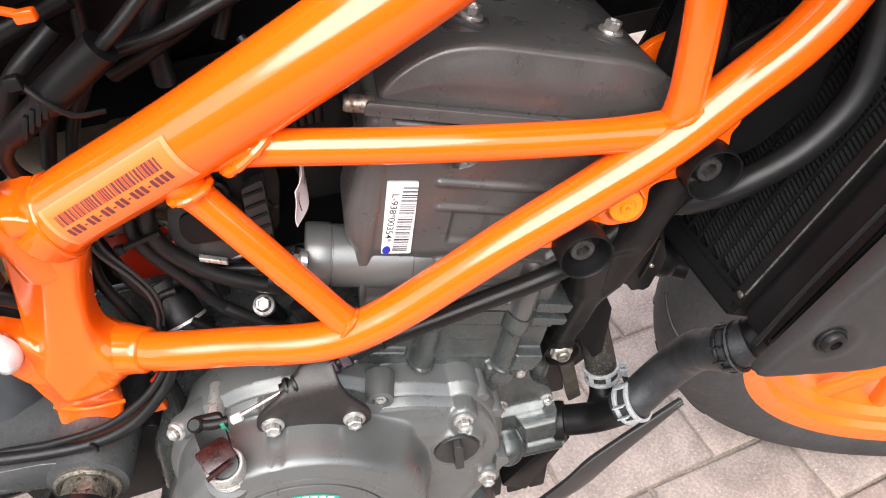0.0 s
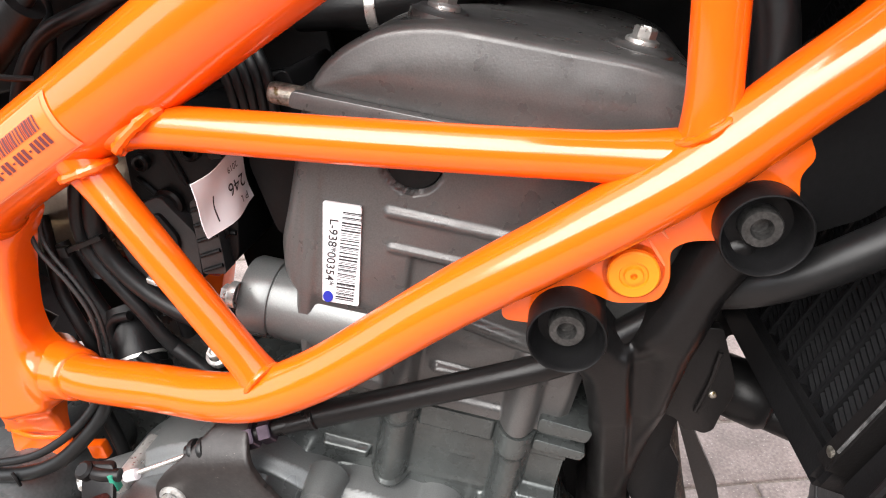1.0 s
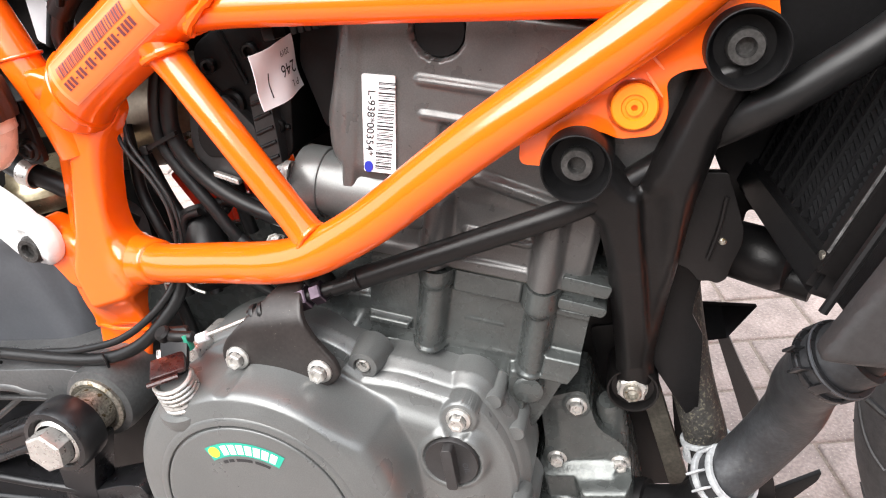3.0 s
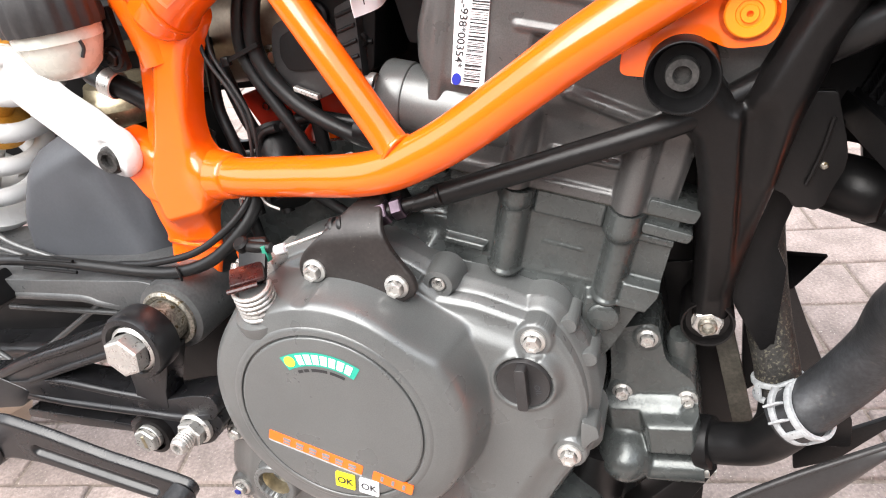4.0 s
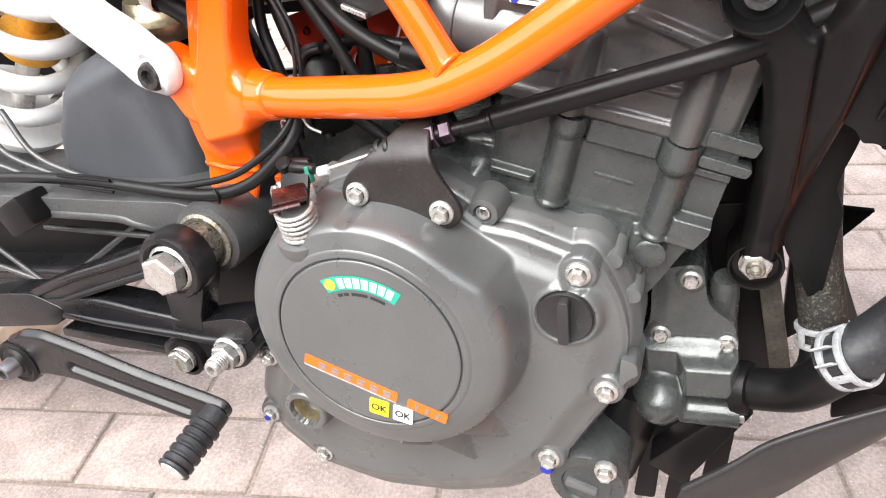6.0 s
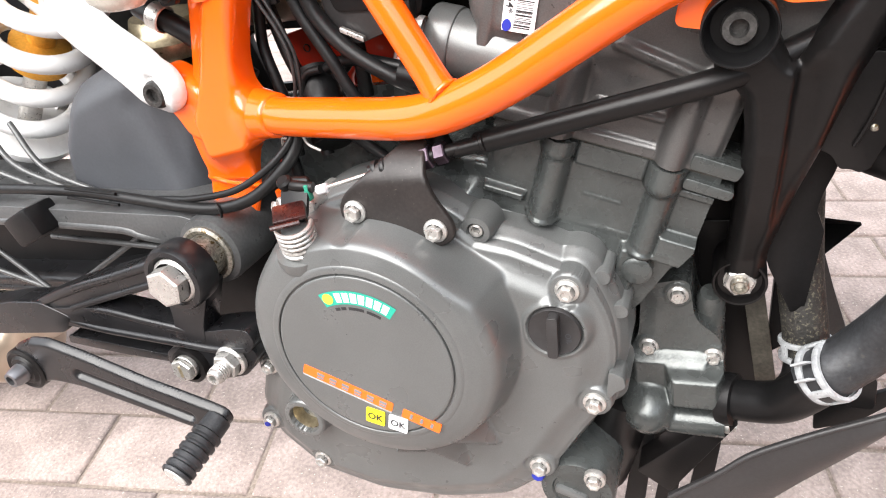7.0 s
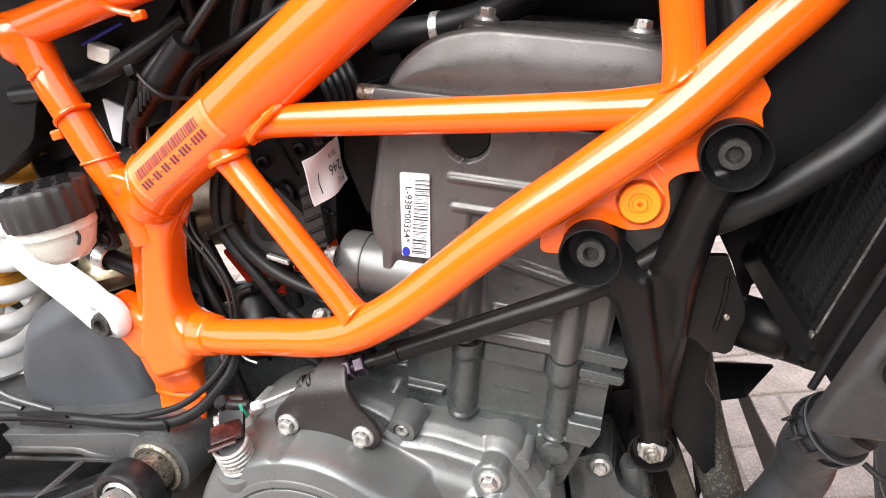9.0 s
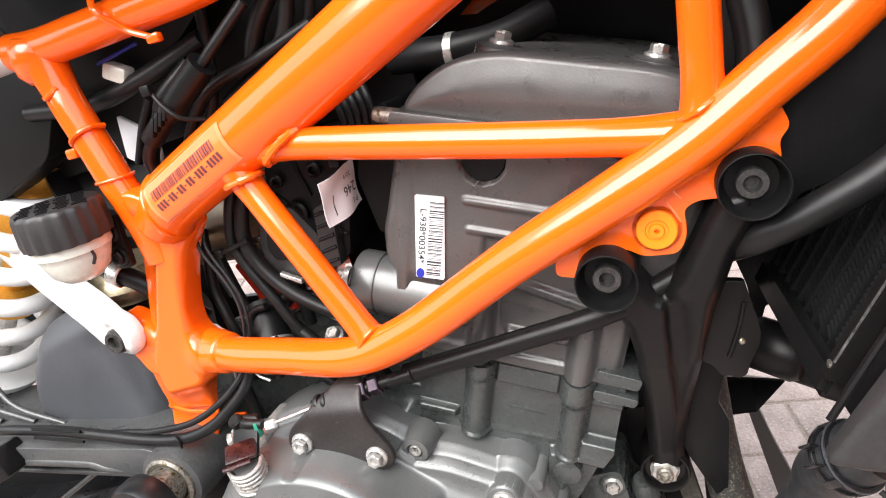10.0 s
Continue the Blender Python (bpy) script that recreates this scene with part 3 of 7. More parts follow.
def cover_y(x, z):
    d = np.hypot(x - CX, z - CZ)
    # the flank stands steeper along the top, where the cable bracket is bolted on
    a = np.degrees(np.arctan2(x - CX, z - CZ))
    d = np.where(d > 0.0655, 0.0655 + (d - 0.0655) * (1 + 1.5 * step(a, -28, -6) * step(-a, -66, -44)), d)
    inside = -cover_edge(x, z)
    h = brim(inside, 0.0032) + 0.0014 * step(inside, 0.002, 0.009) + 0.0052 * step(inside, 0.0060, 0.0190) + 0.0020 * step(inside, 0.030, 0.060)
    dome = 0.25 * np.interp(d - 0.0011, *DOME) + 0.25 * np.interp(d + 0.0011, *DOME) + 0.5 * np.interp(d, *DOME)
    h = smax(h, dome, 0.0022)
    h = h - 0.0018 * step(-d, -0.0555, -0.0535)
    # oil filler boss, level window
    r = np.hypot(x + 0.0080, z + 0.0225)
    h = smax(h, 0.0112 * step(-r, -0.0240, -0.0150), 0.003)
    h = h - 0.0024 * step(-r, -0.0156, -0.0142)
    r = np.hypot(x + 0.1790, z + 0.0960)
    h = smax(h, 0.0215 * step(-r, -0.0190, -0.0140), 0.003)
    h = h - 0.012 * step(-r, -0.0105, -0.0098)
    # stiffening ribs under the dome and beside the filler
    for a, b, t0, t1 in (((-0.0680, -0.0840), (-0.0513, -0.1047), 0.037, 0.0140), ((-0.0845, -0.0920), (-0.0740, -0.1266), 0.037, 0.0135), ((-0.1070, -0.1000), (-0.1015, -0.1192), 0.034, 0.0140)):
        r = seg(x, z, a, b)
        f = np.clip(((x - a[0]) * (b[0] - a[0]) + (z - a[1]) * (b[1] - a[1])) / ((b[0] - a[0]) ** 2 + (b[1] - a[1]) ** 2), 0, 1)
        h = smax(h, t0 + (t1 - t0) * f - 1.9 * r, 0.0010)
    # seats of the bolts
    for i, (bx, bz) in enumerate(COVER_BOLTS):
        r = np.hypot(x - bx, z - bz)
        k = step(-r, -0.0100, -0.0086) if i < 6 else step(-r, -0.0085, -0.0060)
        h = h * (1 - k) + (0.0062 if i < 6 else 0.0105) * k
    r = np.hypot(x + 0.1330, z - 0.0270)
    h = smax(h, 0.027 * step(-r, -0.0165, -0.0125), 0.002)
    return 0.006 - h


clutch_cover = relief("clutch_cover", (-0.236, 0.028, -0.178, 0.058), 0.0008, cover_edge, cover_y, 0.035, CAST, motorcycle, "dark grey cast clutch cover with round raised lid")
relief("cover_flange", (-0.242, 0.034, -0.184, 0.064), 0.0010, lambda x, z: cover_edge(x, z) - 0.0055, lambda x, z: 0.0190 - brim(0.0055 - cover_edge(x, z), 0.0035) - 0.004 * step(-cover_edge(x, z), -0.004, 0.0), 0.045, CAST, clutch_cover)
for bx, bz in COVER_BOLTS[:6]:
    place("bolt", BOLT, (bx, -0.0002, bz), OUT, clutch_cover, "zinc hexagon flange bolt", random.uniform(0, 60))
for bx, bz in COVER_BOLTS[4:5]:
    turned("paint_mark", (bx - 0.001, -0.0052, bz + 0.0), OUT, [(0.0028, 0), (0.0020, 0.0009), (0, 0.0009)], BLUE_INK, clutch_cover, "blue paint mark", 8)
turned("paint_mark", (-0.0325, 0.004, -0.1360), OUT, [(0.0045, 0), (0.0035, 0.003), (0, 0.003)], BLUE_INK, clutch_cover, "blue paint mark", 8)

turned("cover_lid", (CX, -0.0340, CZ), OUT, [(0.0575, -0.0012), (0.0562, 0.0000), (0.0545, 0.0004), (0.0527, 0.0005), (0.0523, 0.0002), (0.0521, -0.0012), (0.0513, -0.0012), (0.0511, 0.0004), (0.0506, 0.0008), (0.0495, 0.0009), (0.03, 0.0009), (0.0, 0.0009)], CAST, clutch_cover, "flat round lid set in a fine groove", 128)
# oil filler cap
cap = turned("oil_filler_cap", (-0.0080, 0.0002, -0.0225), OUT, [(0.0140, -0.004), (0.0140, 0.0052), (0.0135, 0.0060), (0.0128, 0.0056), (0.0, 0.0050)], GREY_PLASTIC, clutch_cover, "black plastic oil filler cap with grip bar", 40)
slab("grip_bar", rounded([(-0.0115, -0.0345), (-0.0060, -0.0350), (-0.0040, -0.0105), (-0.0095, -0.0100)], 0.002), -0.0115, -0.0040, 0.0011, GREY_PLASTIC, cap)
letters("cap_print", "OIL", 0.0042, (-0.0010, -0.0056, -0.0260), (0.1, 0, -1), (1, 0, 0.1), BOOT, cap)
# oil level window
turned("level_window", (-0.1790, -0.0030, -0.0960), OUT, [(0.0112, -0.006), (0.0112, 0.0080), (0.0102, 0.0088), (0.0092, 0.0060), (0.0088, -0.002), (0.0, -0.002)], BRASS, clutch_cover, "round brass-rimmed oil level window", 36)
turned("window_glass", (-0.1790, -0.0010, -0.0960), OUT, [(0.0088, 0.0), (0.006, 0.0015), (0.0, 0.0020)], material("oil_glass", (0.10, 0.07, 0.03), 0.1, 0.0, 1.0), clutch_cover, "dark oily glass", 24)


# stickers on the lid: emblem strips as plain shapes
def arc_strip(name, r0, r1, a0, a1, y, mat, parent, label=""):
    bm = bmesh.new()
    n = 14
    rows = [[bm.verts.new((CX + r * math.sin(a), y, CZ + r * math.cos(a))) for a in (a0 + (a1 - a0) * k / n for k in range(n + 1))] for r in (r0, r1)]
    for k in range(n):
        bm.faces.new((rows[0][k], rows[0][k + 1], rows[1][k + 1], rows[1][k]))
    return part(name, bm, mat, parent, label, smooth=False)


LID = -0.0349
strip = arc_strip("oil_sticker", 0.0348, 0.0430, -0.385, 0.70, LID - 0.0003, TEAL, clutch_cover, "teal curved sticker with white emblem lettering bars")
for k in range(7):
    a = -0.160 + k * 0.116
    arc_strip("sticker_bar", 0.0360, 0.0418, a, a + 0.090, LID - 0.0005, PAPER, strip)
turned("emblem", (CX - 0.0110, LID - 0.0001, CZ + 0.0375), OUT, [(0.0032, 0), (0.0032, 0.0004), (0, 0.0004)], LIME, strip, "", 20)
for k, (a0, a1) in enumerate(((-0.22, -0.14), (-0.12, -0.04), (0.0, 0.24), (0.28, 0.50))):
    arc_strip("print_bar", 0.0312, 0.0330, a0 * 1.15, a1 * 1.15, LID - 0.0002, INK, clutch_cover)
RR, RU = Vector((0.916, 0, -0.402)), Vector((0.402, 0, 0.916))
race = patch("badge", (-0.1215, LID - 0.0001, -0.0470), RR, RU, 0.0560, 0.0068, ORANGE_INK, clutch_cover, "orange badge strip with raised dark-edged shapes")
patch("badge", (-0.0800, LID - 0.0001, -0.0655), RR, RU, 0.0230, 0.0066, ORANGE_INK, clutch_cover, "orange badge strip with raised dark-edged shapes")
patch("badge_edge", Vector((-0.1215, LID - 0.00005, -0.0470)) - RU * 0.0038, RR, RU, 0.0560, 0.0016, CLAMP, clutch_cover)
for k in range(6):
    c = Vector((-0.1215, LID - 0.0005, -0.0470)) + RR * (-0.0170 + k * 0.0078)
    patch("badge_bar", c + RU * 0.0008, RR, RU, 0.0044, 0.0018, GREY_INK, race, "", 0.0001, 0.0003)
    patch("badge_bar", c - RU * 0.0016, RR, RU, 0.0040, 0.0013, GREY_INK, race, "", 0.0001, 0.0003)
for k in range(3):
    c = Vector((-0.0800, LID - 0.0005, -0.0655)) + RR * (-0.0060 + k * 0.0062)
    patch("badge_bar", c, RR, RU, 0.0016, 0.0034, GREY_INK, race, "", 0.0001, 0.0003)
OKR, OKU = Vector((0.966, 0, -0.26)), Vector((0.26, 0, 0.966))
for x, z, m, lab in ((-0.1085, -0.0660, YELLOW, "yellow inspection sticker reading OK"), (-0.0950, -0.0695, PAPER, "white inspection sticker reading OK")):
    s = patch("inspection_sticker", (x, LID - 0.0006, z), OKR, OKU, 0.0115, 0.0105, m, clutch_cover, lab)
    letters("sticker_print", "OK", 0.0062, (x, LID - 0.0011, z), OKR, OKU, INK, s, "", 0.00012)


# crankcase, cylinder, head and valve cover
CASE = rounded([(-0.200, 0.000), (-0.165, 0.030), (-0.125, 0.044), (-0.100, 0.056), (-0.075, 0.064), (-0.040, 0.060), (-0.030, 0.030), (0.020, 0.012), (0.0225, -0.030), (0.0120, -0.090), (-0.010, -0.135), (-0.060, -0.175), (-0.200, -0.170), (-0.215, -0.060)], 0.01, 3)


def case_y(x, z):
    d = -sd_poly(x, z, CASE)
    h = brim(d, 0.006) + 0.010 * step(d, 0.01, 0.03)
    return 0.040 - h


crankcase = relief("crankcase", (-0.222, 0.066, -0.186, 0.084), 0.0012, lambda x, z: sd_poly(x, z, CASE), case_y, 0.120, CAST_DARK, motorcycle, "dark grey cast engine crankcase")
# Grey casting made black here: its shade is put into the colour.
slab("crankcase_front", rounded([(-0.020, -0.128), (0.060, -0.128), (0.078, -0.040), (0.088, 0.000), (0.094, 0.060), (0.100, 0.130), (-0.020, 0.130)], 0.008), 0.098, 0.150, 0.003, BLACK, crankcase, "front of the crankcase, blackened in place of shade")
# tapped boss above the cover
boss = turned("tapped_boss", (-0.0455, 0.022, 0.0300), OUT, [(0.0105, -0.005), (0.0092, 0.003), (0.0084, 0.009), (0.0076, 0.0125), (0.0048, 0.0130), (0.0042, 0.0100), (0.0, 0.0100)], CAST, crankcase, "", 32)
boss.matrix_local = Matrix.Translation((0, -0.004, 0))
turned("thread_insert", (-0.0455, 0.0090, 0.0300), OUT, [(0.0042, 0), (0.0036, 0.0030), (0.0026, 0.0034), (0.0020, 0.0010), (0, 0.001)], STEEL, crankcase, "", 16)
for x, z in ((0.0150, -0.0005), (0.0225, -0.0205)):
    turned("dowel", (x, 0.020, z), OUT, [(0.0046, -0.02), (0.0046, 0.006), (0.0040, 0.0072), (0, 0.0072)], CAST, crankcase, "", 20)
turned("plug_boss", (0.0300, 0.030, -0.0040), OUT, [(0.0082, -0.01), (0.0078, 0.004), (0.0060, 0.0052), (0, 0.0052)], CAST_DARK, crankcase, "", 28)

CYL = [(-0.060, -0.030), (0.0300, -0.0340), (0.0377, -0.0163), (0.0448, 0.0076), (0.0520, 0.0250), (0.0520, 0.0655), (-0.060, 0.0655)]


def cyl_y(u, v):
    d = -sd_poly(u, v, CYL)
    h = brim(d, 0.003)
    # stud columns with a collar at the foot and a thicker shoulder under the gasket
    for su, r0, foot in ((-0.0252, 0.0086, 0.0165), (0.0286, 0.0080, 0.0140)):
        r = np.abs(u - su)
        h = smax(h, np.sqrt(np.maximum(0, r0 ** 2 - np.minimum(r, r0) ** 2)) * 1.75 * step(v, foot - 0.0010, foot), 0.0022)
        rc = r0 + 0.0010
        h = smax(h, np.sqrt(np.maximum(0, rc ** 2 - np.minimum(r, rc) ** 2)) * 1.7 * step(v, foot, foot + 0.0010) * step(-v, -foot - 0.0042, -foot - 0.0030), 0.0008)
        rn = r0 - 0.0016
        h = smax(h, np.sqrt(np.maximum(0, rn ** 2 - np.minimum(r, rn) ** 2)) * 1.6 * step(v, foot - 0.0085, foot - 0.0065), 0.0010)
    # flange under the gasket, ledges and sunk panels between the columns
    h = smax(h, 0.006 * step(v, 0.0590, 0.0600) + 0 * u, 0.0012)
    for v0, v1, u0, u1, t in ((0.0532, 0.070, -0.0165, 0.0190, 0.0095), (0.0180, 0.0228, -0.018, 0.020, 0.0042), (0.0232, 0.0290, -0.060, -0.036, 0.0085), (-0.03, 0.0137, -0.060, -0.034, 0.0095),
                              (0.0140, 0.0300, 0.0335, 0.056, 0.0120), (0.0262, 0.0278, 0.0335, 0.056, 0.0132), (0.0500, 0.0560, 0.0335, 0.056, 0.0075), (-0.04, 0.0165, 0.018, 0.030, 0.0105)):
        inside = np.minimum(np.minimum(u - u0, u1 - u), np.minimum(v - v0, v1 - v))
        h = smax(h, t * step(inside, -0.0016, 0.0016), 0.0016)
    for su in (-0.0252, 0.0275):
        r = seg(u, v, (su, 0.0600 if su < 0 else 0.0560), (su, 0.0750))
        h = smax(h, 0.0182 * np.sqrt(np.maximum(0, 1 - (np.minimum(r, 0.0098) / 0.0100) ** 2)), 0.0014)
    panel = np.minimum(np.minimum(u + 0.0080, 0.0120 - u), np.minimum(v - 0.0368, 0.0376 - v))
    h = h + 0.0007 * step(panel, -0.0006, 0.0003)
    # chipped paint along the flange, parting line of the mould
    h = h + 0.0008 * np.exp(-((v - 0.0532) / 0.0010) ** 2) * (np.abs(u) < 0.018) * (1 + 0.8 * np.sin(u * 2300) * np.sin(u * 911))
    h = h + 0.0004 * np.exp(-((v - 0.0200 - 0.0012 * np.sin(u * 90)) / 0.0004) ** 2)
    return 0.038 - h


cylinder = relief("cylinder", (-0.063, 0.055, -0.037, 0.068), 0.0008, lambda x, z: sd_poly(x, z, CYL), cyl_y, 0.150, CAST_DARK, motorcycle, "grey cast cylinder block with stud columns and ledges", TILT_CYL)
for v0, v1, y0 in ((0.0672, 0.0745, 0.027), (0.0570, 0.0625, 0.027)):
    o = [tilt(u, v) for u, v in rounded([(0.036, v0), (0.058, v0 - 0.0005), (0.0595, v1 - 0.001), (0.036, v1)], 0.002, 3)]
    slab("cylinder_lug", o, y0, 0.060, 0.0026, CAST_DARK, cylinder)
g = [tilt(u, v) for u, v in ((-0.0615, 0.0655), (0.0535, 0.0655), (0.0535, 0.0668), (-0.0615, 0.0668))]
slab("gasket", g, 0.0300, 0.15, 0, GRIMY, cylinder, "thin metal head gasket")

HEAD = rounded([(-0.0700, 0.0665), (0.048, 0.0665), (0.050, 0.110), (0.066, 0.130), (0.074, 0.188), (-0.0800, 0.188), (-0.0812, 0.165), (-0.0830, 0.1450), (-0.0850, 0.1300), (-0.0830, 0.1150), (-0.0740, 0.1000)], 0.004, 3)


def head_y(u, v):
    d = -sd_poly(u, v, HEAD)
    h = brim(d, 0.005)
    h = h + 0.0030 * step(v, 0.100, 0.112)
    # stud columns below, recessed panel, long ribs
    for su in (-0.0270, 0.0272):
        r = np.abs(u - su)
        h = smax(h, (np.sqrt(np.maximum(0, 0.0082 ** 2 - np.minimum(r, 0.0082) ** 2)) * 1.9) * step(-v, -0.112, -0.100), 0.0025)
    h = smax(h, 0.007 * step(-v, -0.0735, -0.0720) + 0 * u, 0.0012)
    for a, b, w, t in (((-0.0405, 0.1545), (0.030, 0.1545), 0.0028, 0.0098), ((-0.0380, 0.1395), (0.030, 0.1395), 0.0026, 0.0094), ((-0.012, 0.0860), (0.018, 0.0860), 0.0025, 0.0085),
                       ((-0.010, 0.1150), (0.030, 0.1080), 0.004, 0.0110), ((0.030, 0.108), (0.045, 0.125), 0.004, 0.011)):
        h = smax(h, t * step(-seg(u, v, a, b), -w * 1.9, -w * 0.3), 0.002)
    r = np.hypot(u + 0.0345, v - 0.1760)
    h = h - 0.006 * step(-r, -0.0122, -0.0116)
    h = smax(h, 0.0088 * step(u, -0.0795, -0.074) * step(-u, 0.064, 0.070) + 0 * v, 0.002)
    # sunk screw pocket beside the label
    inside = np.minimum(0.011 - np.abs(u + 0.0200), 0.011 - np.abs(v - 0.1270))
    h = h - 0.0035 * step(inside, 0.0, 0.003)
    return 0.0360 - h


head = relief("cylinder_head", (-0.094, 0.078, 0.064, 0.192), 0.0012, lambda x, z: sd_poly(x, z, HEAD), head_y, 0.150, BRONZE, motorcycle, "grey-brown cast cylinder head with ribs", TILT_CYL)
px, pz = tilt(-0.0345, 0.1760)
turned("core_plug", (px, 0.0325, pz), OUT, [(0.0116, 0), (0.0110, 0.0012), (0, 0.0014)], PLASTIC, head, "black round core plug", 28)
# thermostat housing: stub turned rearward
TH0, TH1 = Vector((-0.0200, 0.0430, 0.1060)), Vector((-0.0660, 0.0440, 0.1210))
ax = TH1 - TH0
turned("water_outlet", TH0, ax, [(0.0160, -0.030), (0.0166, -0.012), (0.0166, -0.0105), (0.0172, -0.0100), (0.0174, 0.010), (0.0176, 0.0330), (0.0171, 0.0333), (0.0171, 0.0338), (0.0180, 0.0341), (0.0183, 0.0350), (0.0183, 0.0460), (0.0174, 0.0475), (0.0, 0.0475)], CAST, head, "grey cast water outlet housing", 48)
for a in (0.5, 4.2):
    x, y, z = frame_of(ax)
    place("bolt", SMALL_BOLT, TH1 + (x * math.cos(a) + y * math.sin(a)) * 0.0185, ax, head)

# bar code label on the head
tl, tr, br, bl = Vector((-0.0100, 0.0267, 0.1670)), Vector((0.0050, 0.0267, 0.1628)), Vector((-0.0100, 0.0267, 0.1202)), Vector((-0.0250, 0.0267, 0.1244))
mid = (tl + tr + br + bl) / 4
up_l, rt_l = (tl - bl).normalized(), (tr - tl).normalized()
label = patch("barcode_label", mid, rt_l, up_l, (tr - tl).length, (tl - bl).length, PAPER, head, "white bar code label with black print and blue dab")
nl_ = rt_l.cross(up_l)
rnd = random.Random(7)
v = -0.0205
while v < 0.0195:
    w = rnd.choice((0.00025, 0.00025, 0.0005, 0.00075))
    patch("bar", mid + up_l * v + rt_l * 0.0030 + nl_ * 0.0013, rt_l, up_l, 0.0078, w, INK, label, "", -0.0009, 0.00001)
    v += w + rnd.choice((0.0004, 0.0005, 0.0007, 0.0010))
letters("label_print", "L-938*00354*", 0.0050, mid - rt_l * 0.0042 + up_l * 0.0006 + nl_ * 0.0005, -up_l, rt_l, INK, label, "", 0.00004, 1.08)
bm = bmesh.new()
bmesh.ops.create_circle(bm, cap_ends=True, radius=0.0022, segments=12, matrix=Matrix.Translation(mid - rt_l * 0.0040 - up_l * 0.0200 + nl_ * 0.0007) @ Matrix((rt_l, up_l * 1.3, nl_)).transposed().to_4x4())
part("ink_dab", bm, BLUE_INK, label, "", False)

# valve cover: tall rounded lid
VCX = rounded([(-0.0795, 0.1930), (0.0780, 0.1930), (0.0780, 0.2050), (0.0600, 0.2225), (0.0390, 0.2265), (-0.0330, 0.2265), (-0.0540, 0.2215), (-0.0700, 0.2090)], 0.012, 6)


def lid_y(u, v):
    d = -sd_poly(u, v, VCX)
    return 0.0335 - brim(d, 0.0022) - 0.0030 * step(d, -0.004, 0.016)


vc = relief("valve_cover", (-0.086, 0.082, 0.190, 0.232), 0.0011, lambda x, z: sd_poly(x, z, VCX), lid_y, 0.1700, BRONZE, motorcycle, "grey-brown cast valve cover with rounded edges", TILT_CYL)
fl = [tilt(u, v) for u, v in rounded([(-0.0830, 0.1880), (0.0760, 0.1880), (0.0760, 0.1945), (-0.0820, 0.1945)], 0.002, 3)]
slab("flange", fl, 0.0265, 0.1720, 0.0015, BRONZE, vc)
for u, y in ((-0.0358, 0.057), (0.0383, 0.062)):
    x, z = tilt(u, 0.2258)
    ux, uz = tilt(0.06 if u > 0 else 0.08, 1.0)
    turned("bolt_pad", (x, y, z), (ux, 0, uz), [(0.0135, -0.010), (0.0125, 0.0005), (0.0100, 0.0012), (0.0092, 0.0022), (0, 0.0022)], BRONZE, vc, "", 28)
    place("bolt", BOLT, (x + 0.0022 * ux, y, z + 0.0022 * uz), (ux, 0, uz), vc, "zinc hexagon flange bolt", 20)
x, z = tilt(-0.0880, 0.1925)
turned("end_plug", (x + 0.001, 0.0320, z - 0.002), (-0.94, 0, 0.33), [(0.0042, -0.008), (0.0042, 0.004), (0.0036, 0.0055), (0.0, 0.0055)], DULL_STEEL, vc, "", 20)

# water pump
PUMP = rounded([(0.0280, -0.0300), (0.0540, -0.0250), (0.0560, -0.0520), (0.0700, -0.0640), (0.0720, -0.0900), (0.0720, -0.1280), (0.0420, -0.1340), (0.0240, -0.1320), (0.0110, -0.1180), (0.0060, -0.0980), (0.0160, -0.0800), (0.0250, -0.0640)], 0.007, 4)


def pump_y(x, z):
    d = -sd_poly(x, z, PUMP)
    h = brim(d, 0.005) + 0.002 * step(d, 0.003, 0.010)
    r = np.hypot(x - 0.0290, z + 0.1120)
    h = smax(h, 0.0330 * np.sqrt(np.maximum(0, 1 - (np.minimum(r, 0.0195) / 0.0200) ** 2)) + 0.0, 0.004)
    inside = np.minimum(np.minimum(x - 0.0400, 0.0720 - x), np.minimum(z + 0.1060, -0.0800 - z))
    h = smax(h, 0.0250 * step(inside, -0.006, 0.005), 0.005)
    r = np.abs(z + 0.1180)
    h = smax(h, np.where(x > 0.040, 0.0250 + np.sqrt(np.maximum(0, 0.0095 ** 2 - np.minimum(r, 0.0095) ** 2)) - 0.0095, 0) * step(-r, -0.0110, -0.0085), 0.003)
    inside = np.minimum(np.minimum(x - 0.0180, 0.066 - x), np.minimum(z + 0.1000, -0.0740 - z))
    h = smax(h, 0.0150 * step(inside, -0.007, 0.006), 0.005)
    for bx, bz in ((0.0477, -0.0351), (0.0304, -0.0715), (0.0656, -0.0761)):
        h = smax(h, 0.0080 * step(-np.hypot(x - bx, z - bz), -0.0090, -0.0072), 0.002)
    return 0.0620 - h


pump = relief("water_pump", (0.002, 0.076, -0.138, -0.020), 0.0008, lambda x, z: sd_poly(x, z, PUMP), pump_y, 0.0950, CAST_DARK, motorcycle, "grey cast water pump housing")
for bx, bz in ((0.0477, -0.0351), (0.0304, -0.0715), (0.0656, -0.0761)):
    place("bolt", SMALL_BOLT, (bx, 0.0545, bz), OUT, pump, "zinc hexagon flange bolt", 15)
place("bolt", SMALL_BOLT, (0.0735, 0.0450, -0.1180), (1, -0.1, 0), pump, "zinc hexagon flange bolt")
turned("column", (0.0640, 0.068, -0.0560), (0.05, -0.35, 1), [(0.0078, -0.012), (0.0078, 0.016), (0.0060, 0.020), (0, 0.020)], CAST_DARK, pump, "", 24)


